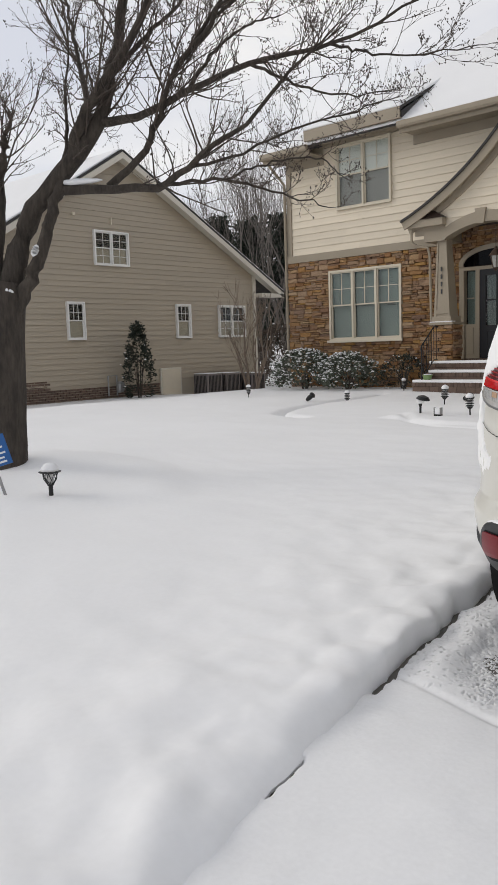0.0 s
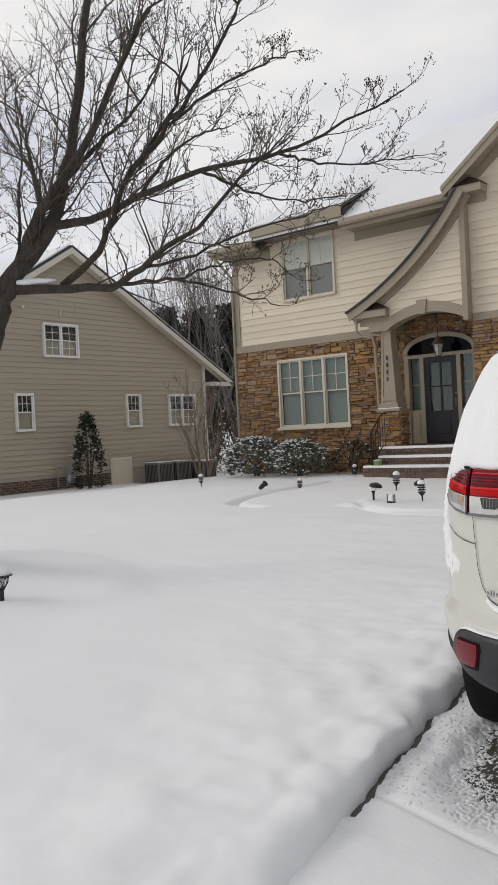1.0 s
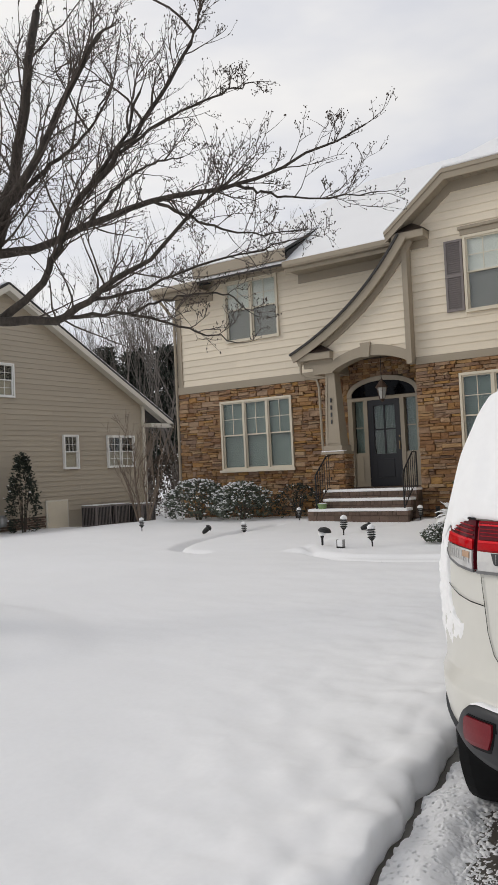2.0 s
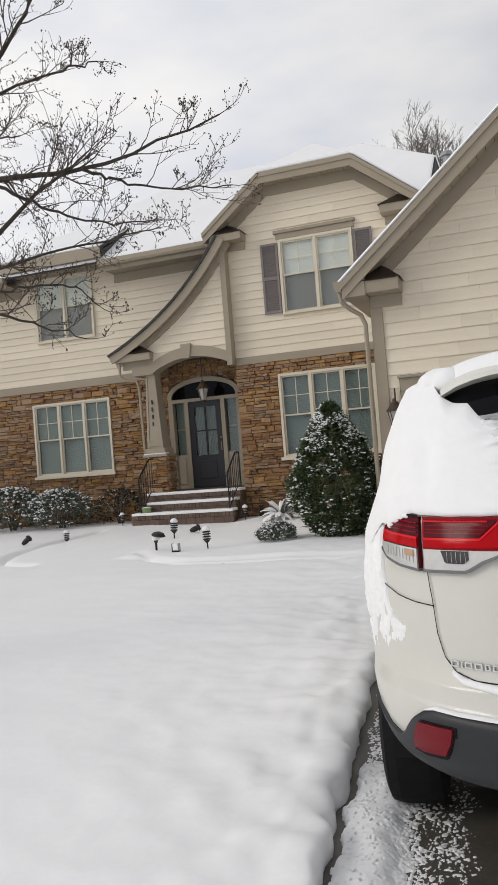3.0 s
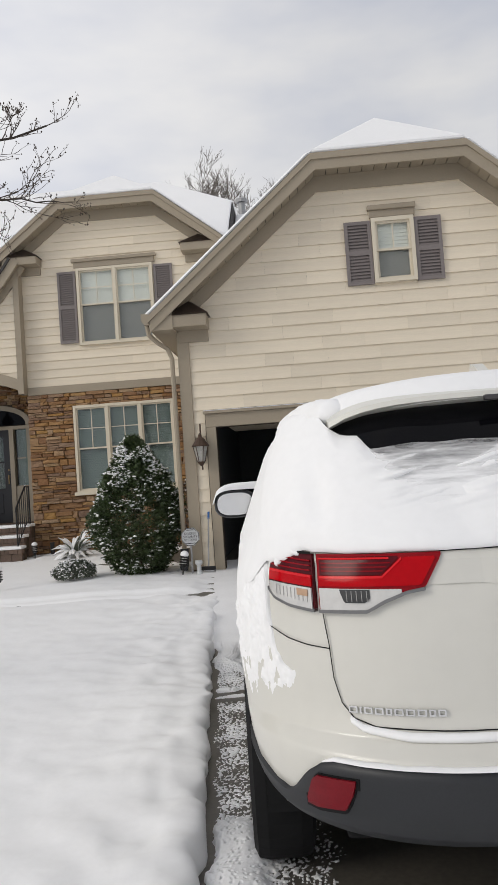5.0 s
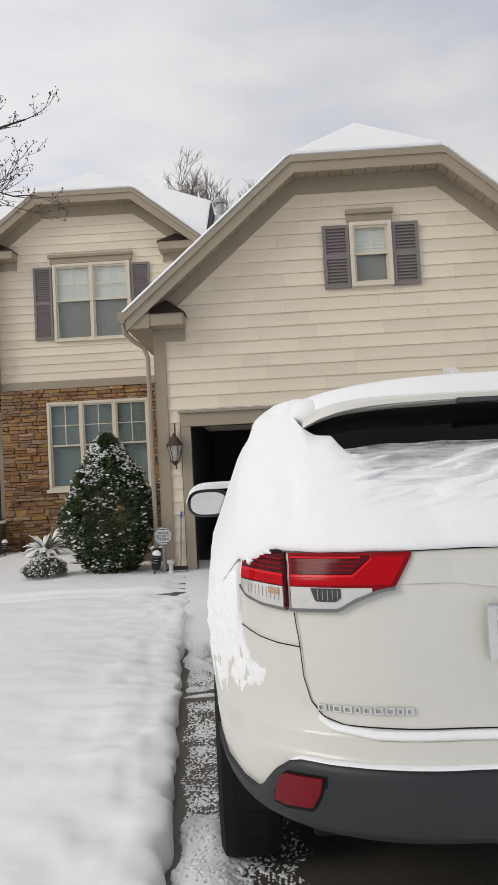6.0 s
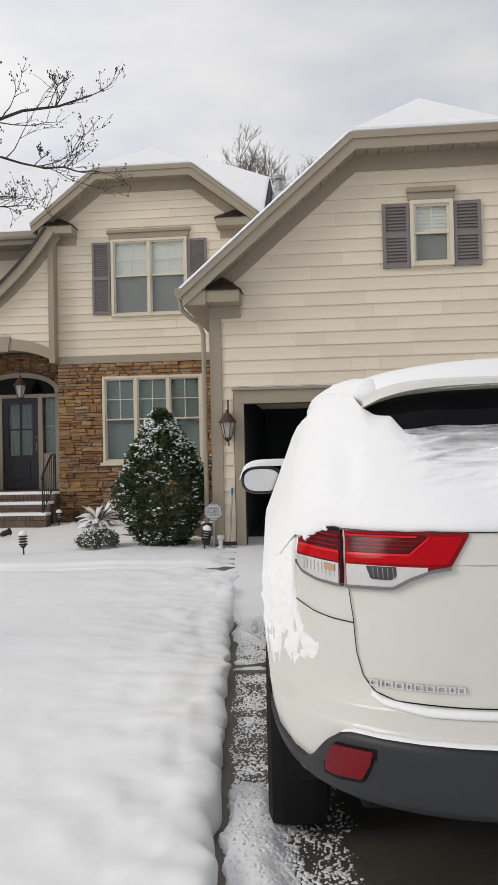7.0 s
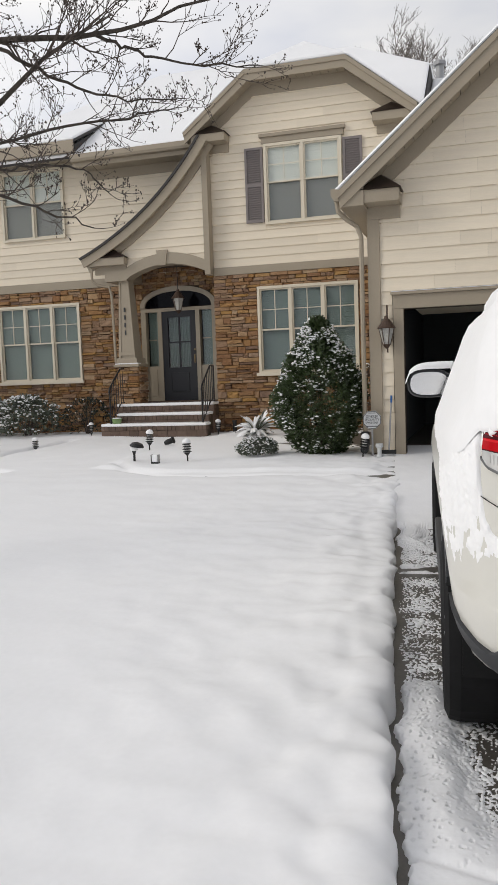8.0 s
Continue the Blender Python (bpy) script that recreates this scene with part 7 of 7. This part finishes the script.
for x, y, h, rd in ((-32.5, 37.0, 9.6, 2.2), (-29.3, 36.5, 9.4, 2.4), (-27.6, 36.0, 8.4, 2.4), (-26.2, 37.5, 8.8, 2.3), (-36.0, 38.0, 10.2, 2.2), (-24.5, 39, 7.5, 2.2)):
    pine((x, y, -1.0), h, rd, int(-x * 10))
shrub("thicket", "brown leafless thicket between the two houses", "shrub", (-17.9, 25.5, -0.6), 1.1, 3.2, 2600, 0.10, LEAF_BROWN, 0.1, dome, "thickets between the houses", 41, stems=40)
shrub("thicket", "dark evergreen thicket between the two houses", "shrub", (-16.6, 26.5, -0.6), 1.0, 2.3, 2600, 0.10, LEAF_DARK, 0.15, dome, "thickets between the houses", 42, stems=30)
shrub("thicket", "brown leafless thicket between the two houses", "shrub", (-19.0, 27.8, -0.7), 1.5, 2.6, 2600, 0.11, LEAF_BROWN, 0.06, dome, "thickets between the houses", 44, stems=50)
for place, wide, tall, seed in (((-22.9, 28.4, -0.75), 1.5, 2.8, 45), ((-25.5, 33.0, -0.75), 2.2, 3.6, 46)):
    shrub("thicket", "brown leafless thicket at the edge of the woods", "shrub", place, wide, tall, 3000, 0.12, LEAF_BROWN, 0.04, dome, "thickets between the houses", seed, stems=50)
shrub("thicket", "brown leafless thicket between the two houses", "shrub", (-20.5, 29.5, -0.7), 1.9, 4.2, 3200, 0.13, LEAF_BROWN, 0.03, dome, "thickets between the houses", 43, stems=60)


# ---- lamps, rails and small things ----
def tier_lamp(place, lean=(0, 0), scale=1.0):
    """A spiral-tier path lamp on a stake with a cap of snow."""
    t = thing("path_lamp", "black tiered solar path lamp capped with snow", "lamp", place, 0, "path lamps in the front bed")
    scale *= 0.78
    t.matrix_basis = pose(place[0], place[1], lawn_z(place[0], place[1]), lean[0], lean[1], 0) @ Matrix.Diagonal((scale, scale, scale, 1))
    bm = bmesh.new()
    lathe(bm, [(0.012, -0.08), (0.014, 0.10), (0.05, 0.14), (0.055, 0.155)], 12)
    part("stake", bm, BLACK_IRON, t)
    bm = bmesh.new()
    lathe(bm, [(0.045, 0.155), (0.05, 0.30)], 14)
    part("lens", bm, CLEAR_LENS, t, "frosted lens")
    for k in range(3):
        bm = bmesh.new()
        z = 0.175 + 0.045 * k
        lathe(bm, [(0.05, z), (0.078, z - 0.012), (0.08, z - 0.004), (0.052, z + 0.012)], 16)
        part("louvre_ring", bm, BLACK_IRON, t)
    bm = bmesh.new()
    lathe(bm, [(0.075, 0.295), (0.08, 0.305), (0.06, 0.318), (0.05, 0.32)], 16)
    part("cap", bm, BLACK_IRON, t)
    bm = bmesh.new()
    lathe(bm, [(0.066, 0.321), (0.075, 0.34), (0.066, 0.375), (0.035, 0.40), (0.008, 0.408)], 16)
    part("snow_cap", bm, SNOW, t, smooth=True)
    return t


tier_lamp((-9.19, 14.23, 0.03))
tier_lamp((-6.28, 13.10, 0.04), (0, 3), 1.12)
tier_lamp((-4.93, 11.40, 0.06), (0, -2), 1.05)
tier_lamp((-6.19, 16.5, 0.05), (0, 0), 1.05)
tier_lamp((-2.43, 11.70, 0.06), (4, 9), 1.05)
tier_lamp((-11.59, 13.73, 0.02), (0, 0), 0.95)
tier_lamp((-9.2, 16.55, 0.03), (0, 0), 0.95)


def cage_lamp(place):
    """A flared cage lamp with a wide cap heaped with snow."""
    t = thing("cage_lamp", "black wire-cage garden lamp heaped with snow", "lamp", place)
    t.matrix_basis = pose(*place) @ Matrix.Diagonal((0.62, 0.62, 0.68, 1))
    bm = bmesh.new()
    lathe(bm, [(0.03, -0.1), (0.03, 0.13), (0.045, 0.14), (0.045, 0.15)], 12)
    part("stake", bm, BLACK_IRON, t)
    for k in range(8):
        a = k * math.tau / 8
        for b in (0.35, -0.35):
            bm = bmesh.new()
            tube(bm, [(0.04 * math.cos(a), 0.04 * math.sin(a), 0.15), (0.085 * math.cos(a + b), 0.085 * math.sin(a + b), 0.215), (0.10 * math.cos(a), 0.10 * math.sin(a), 0.295)], 0.0055, 5)
            part("cage_wire", bm, BLACK_IRON, t)
    bm = bmesh.new()
    lathe(bm, [(0.10, 0.29), (0.145, 0.30), (0.15, 0.308), (0.1, 0.325), (0.05, 0.33)], 20)
    part("cap", bm, BLACK_IRON, t)
    bm = bmesh.new()
    lathe(bm, [(0.03, 0.16), (0.055, 0.2), (0.06, 0.28)], 12)
    part("lens", bm, CLEAR_LENS, t)
    bm = bmesh.new()
    lathe(bm, [(0.125, 0.317), (0.11, 0.36), (0.07, 0.40), (0.02, 0.415)], 20)
    part("snow_cap", bm, SNOW, t, smooth=True)


cage_lamp((-4.92, 3.98, lawn_z(-4.92, 3.98) - 0.01))
mu = thing("mushroom_lamp", "low dark mushroom path lamp under snow", "lamp", (-5.75, 11.35, lawn_z(-5.75, 11.35)))
bm = bmesh.new()
lathe(bm, [(0.016, -0.06), (0.018, 0.10), (0.03, 0.14), (0.03, 0.15)], 10)
part("stake", bm, BLACK_IRON, mu)
bm = bmesh.new()
lathe(bm, [(0.03, 0.15), (0.055, 0.16), (0.06, 0.2), (0.04, 0.21)], 12)
part("lens", bm, SNOW, mu)
bm = bmesh.new()
lathe(bm, [(0.10, 0.215), (0.11, 0.225), (0.08, 0.265), (0.02, 0.285)], 16)
bm.transform(Matrix.Rotation(radians(12), 4, "Y"))
part("cap", bm, BLACK_IRON, mu)
sl = thing("spot_lamp", "small square garden lamp half filled with snow", "lamp", (-5.33, 11.15, lawn_z(-5.33, 11.15)))
sl.matrix_basis = sl.matrix_basis @ Matrix.Diagonal((0.75, 0.75, 0.85, 1))
part("base", box(-0.075, 0.075, -0.05, 0.05, 0.0, 0.025, 0.005), BLACK_IRON, sl)
for x in (-0.075, 0.063):
    part("side_plate", box(x, x + 0.009, -0.05, 0.05, 0.025, 0.15), GREY_METAL, sl)
part("snow_fill", box(-0.06, 0.06, -0.045, 0.045, 0.026, 0.15, 0.02), SNOW, sl)
for p, tilt in (((-6.32, 14.1, 0.06), 35), ((-9.55, 13.4, 0.05), -30)):
    ft = thing("fallen_lamp", "dark path lamp fallen over in the snow", "lamp", p, 20)
    bm = bmesh.new()
    lathe(bm, [(0.03, -0.10), (0.05, -0.04), (0.05, 0.05), (0.075, 0.06), (0.05, 0.10)], 12)
    bm.transform(Matrix.Rotation(radians(60 + tilt * 0.3), 4, "Y"))
    part("lamp_body", bm, BLACK_IRON, ft)
sp = thing("drain_stub", "short black pipe stub beside the bay wall", "pipe", (-5.95, 16.9, 0.03))
bm = bmesh.new()
lathe(bm, [(0.045, -0.05), (0.045, 0.2), (0.055, 0.205), (0.055, 0.23)], 12)
part("pipe", bm, BLACK_IRON, sp)


def step_rail(x):
    """An iron handrail down the brick steps."""
    t = thing("handrail", "black iron handrail dusted with snow on the brick steps", "handrail", (x, 16.9, 0.6), 0, "handrails at the front steps")
    top = [(0, 0.22, 0.86), (0, 0.0, 0.86), (0, -0.55, 0.86 - 0.42), (0, -0.60, 0.34)]
    bm = bmesh.new()
    tube(bm, top, 0.018, 8)
    part("top_rail", bm, BLACK_IRON, t)
    bm = bmesh.new()
    tube(bm, [(0, 0.2, 0.10), (0, 0.0, 0.10), (0, -0.55, -0.32)], 0.012, 6)
    part("bottom_rail", bm, BLACK_IRON, t)
    for y in (0.22, -0.56):
        bm = bmesh.new()
        z = 0.86 if y > 0 else 0.44
        tube(bm, [(0, y, z), (0, y, 0.02 if y > 0 else -0.42)], 0.018, 8)
        part("post", bm, BLACK_IRON, t)
    for k in range(6):
        y = 0.11 - 0.115 * k
        zt, zb = 0.86 + min(0, y) * 0.76, 0.10 + min(0, y) * 0.76
        bm = bmesh.new()
        tube(bm, [(0, y, zt), (0, y, zb)], 0.009, 6)
        part("baluster", bm, BLACK_IRON, t)
    bm = bmesh.new()
    tube(bm, [(0, 0.02, 0.882), (0, -0.53, 0.462)], 0.011, 6)
    part("rail_snow", bm, SNOW, t)
    return t


step_rail(-8.60)
step_rail(-6.47)
pot = thing("flower_pot", "small green glazed pot with snow on the lowest step", "pot", (-8.50, 16.42, 0.225))
bm = bmesh.new()
lathe(bm, [(0.075, 0.0), (0.085, 0.02), (0.11, 0.13), (0.12, 0.135), (0.12, 0.15), (0.105, 0.15)], 18)
part("pot_body", bm, GREEN_POT, pot)
bm = bmesh.new()
lathe(bm, [(0.10, 0.15), (0.08, 0.165), (0.02, 0.17)], 14)
part("pot_snow", bm, SNOW, pot)

LANTERN_GLASS = material("hazy_lantern_glass", (0.36, 0.35, 0.32), 0.12, 0.0, vary=0.3, scale=16, fine=60)
COPPER = material("weathered_bronze", (0.085, 0.055, 0.04), 0.45, 0.6, vary=0.3, scale=14, fine=60)


def lantern_body(t, scale=1.0):
    bm = bmesh.new()
    lathe(bm, [(0.05, -0.19), (0.10, 0.02), (0.102, 0.03)], 6)
    bm.transform(Matrix.Scale(scale, 4))
    part("glass", bm, LANTERN_GLASS, t, "hazy lantern glass")
    bm = bmesh.new()
    lathe(bm, [(0.125, 0.03), (0.128, 0.04), (0.09, 0.09), (0.05, 0.15), (0.03, 0.16), (0.025, 0.2), (0.0, 0.21)], 12)
    bm.transform(Matrix.Scale(scale, 4))
    part("cap", bm, COPPER, t)
    for k in range(6):
        a = k * math.tau / 6
        bm = bmesh.new()
        tube(bm, [(0.105 * math.cos(a), 0.105 * math.sin(a), 0.03), (0.054 * math.cos(a), 0.054 * math.sin(a), -0.19)], 0.006, 5)
        bm.transform(Matrix.Scale(scale, 4))
        part("cage_bar", bm, COPPER, t)
    bm = bmesh.new()
    lathe(bm, [(0.0, -0.25), (0.02, -0.24), (0.055, -0.195), (0.055, -0.185)], 10)
    bm.transform(Matrix.Scale(scale, 4))
    part("finial", bm, COPPER, t)


wl_t = thing("wall_lantern", "weathered bronze carriage lantern on the garage wall", "lantern", (-2.085, 11.84, 1.76))
lantern_body(wl_t)
bm = bmesh.new()
tube(bm, [(0, 0.10, 0.36), (0, 0.10, -0.30)], 0.012, 8)
part("back_stem", bm, COPPER, wl_t)
bm = bmesh.new()
tube(bm, [(0, 0.10, 0.12), (0, 0.05, 0.22), (0, 0, 0.20)], 0.012, 8)
part("arm", bm, COPPER, wl_t)
part("back_plate", box(-0.06, 0.06, 0.105, 0.13, -0.10, 0.14, 0.01), COPPER, wl_t)
pl = thing("porch_lantern", "hanging bronze lantern under the porch arch", "lantern", (-7.35, 17.45, 2.95))
lantern_body(pl, 1.2)
bm = bmesh.new()
tube(bm, [(0, 0, 0.24), (0, 0, 0.83)], 0.008, 6)
part("chain", bm, BLACK_IRON, pl)


def writing(parent, text, size, at, turn, mat, name="lettering"):
    cu = bpy.data.curves.new(name, "FONT")
    cu.body, cu.size, cu.align_x, cu.align_y, cu.extrude = text, size, "CENTER", "CENTER", 0.001
    tmp = new(name, cu)
    dg = bpy.context.evaluated_depsgraph_get()
    data = bpy.data.meshes.new_from_object(tmp.evaluated_get(dg))
    bpy.data.objects.remove(tmp)
    data.materials.clear()
    data.materials.append(mat)
    ob = new(name, data)
    ob.parent = parent
    ob.matrix_basis = Matrix.Translation(at) @ turn
    return ob


FACE_FRONT = Matrix.Rotation(radians(90), 4, "X")
ys = thing("yard_sign", "octagonal grey security sign on a stake by the garage", "sign", (-2.30, 11.76, lawn_z(-2.3, 11.76)))
bm = bmesh.new()
prism(bm, [(0.135 * math.cos(math.tau * (k + 0.5) / 8), 0.51 + 0.135 * math.sin(math.tau * (k + 0.5) / 8)) for k in range(8)], "y", -0.006, 0.006)
face = part("sign_face", bm, GREY_SIGN, ys)
bm = bmesh.new()
for k in range(8):
    a, b = math.tau * (k + 0.5) / 8, math.tau * (k + 1.5) / 8
    tube(bm, [(0.128 * math.cos(a), -0.008, 0.51 + 0.128 * math.sin(a)), (0.128 * math.cos(b), -0.008, 0.51 + 0.128 * math.sin(b))], 0.004, 4)
part("sign_border", bm, INK, face)
part("stake", box(-0.012, 0.012, 0.007, 0.02, -0.06, 0.40), GREY_METAL, ys)
for k, text in enumerate(("DIVERSE", "SECURITY", "SYSTEMS")):
    writing(face, text, 0.046, (0, -0.009, 0.555 - 0.045 * k), FACE_FRONT, INK)
part("sign_bar", box(-0.07, 0.07, -0.009, -0.007, 0.415, 0.425), INK, face)
part("sign_bar", box(-0.05, 0.05, -0.009, -0.007, 0.60, 0.61), INK, face)
br = thing("broom", "long-handled grey brush leaning on the garage wall", "broom", (-2.08, 11.86, 0.06))
bm = bmesh.new()
tube(bm, [(0.0, -0.04, 0.03), (0.03, 0.07, 0.72)], 0.012, 8)
part("handle", bm, GREY_METAL, br)
bm = bmesh.new()
tube(bm, [(0.03, 0.07, 0.70), (0.035, 0.083, 0.80)], 0.015, 8)
part("grip", bm, BLUE_SIGN, br, "blue grip")
part("head", box(-0.10, 0.10, -0.06, -0.02, -0.01, 0.045, 0.008), BLACK_IRON, br)
hd = thing("hose_reel", "small pale hose guide by the downspout", "hose guide", (-2.20, 11.72, lawn_z(-2.20, 11.72)))
bm = bmesh.new()
lathe(bm, [(0.05, 0.0), (0.03, 0.05), (0.03, 0.12), (0.055, 0.15), (0.05, 0.19)], 12)
part("guide", bm, GREY_SIGN, hd)
# blue sign by the tree
bs = thing("blue_sign", "tilted blue yard sign on a metal stake by the tree", "sign", (-5.30, 3.78, lawn_z(-5.3, 3.78)))
turn = Matrix.Rotation(radians(42), 4, "Z") @ Matrix.Rotation(radians(-16), 4, "Y")
bm = box(-0.16, 0.16, -0.006, 0.006, 0.24, 0.50, 0.004)
bm.transform(turn)
bf = part("sign_face", bm, BLUE_SIGN, bs)
for z, w in ((0.46, 0.10), (0.40, 0.12), (0.35, 0.13), (0.31, 0.11), (0.275, 0.12)):
    bm = box(-w, w, -0.009, -0.0065, z - 0.012, z + 0.004)
    bm.transform(turn)
    part("sign_bar", bm, WHITE_INK, bf, "white bar")
bm = box(-0.012, 0.012, 0.007, 0.016, -0.12, 0.40)
bm.transform(turn)
part("stake", bm, GREY_METAL, bs)
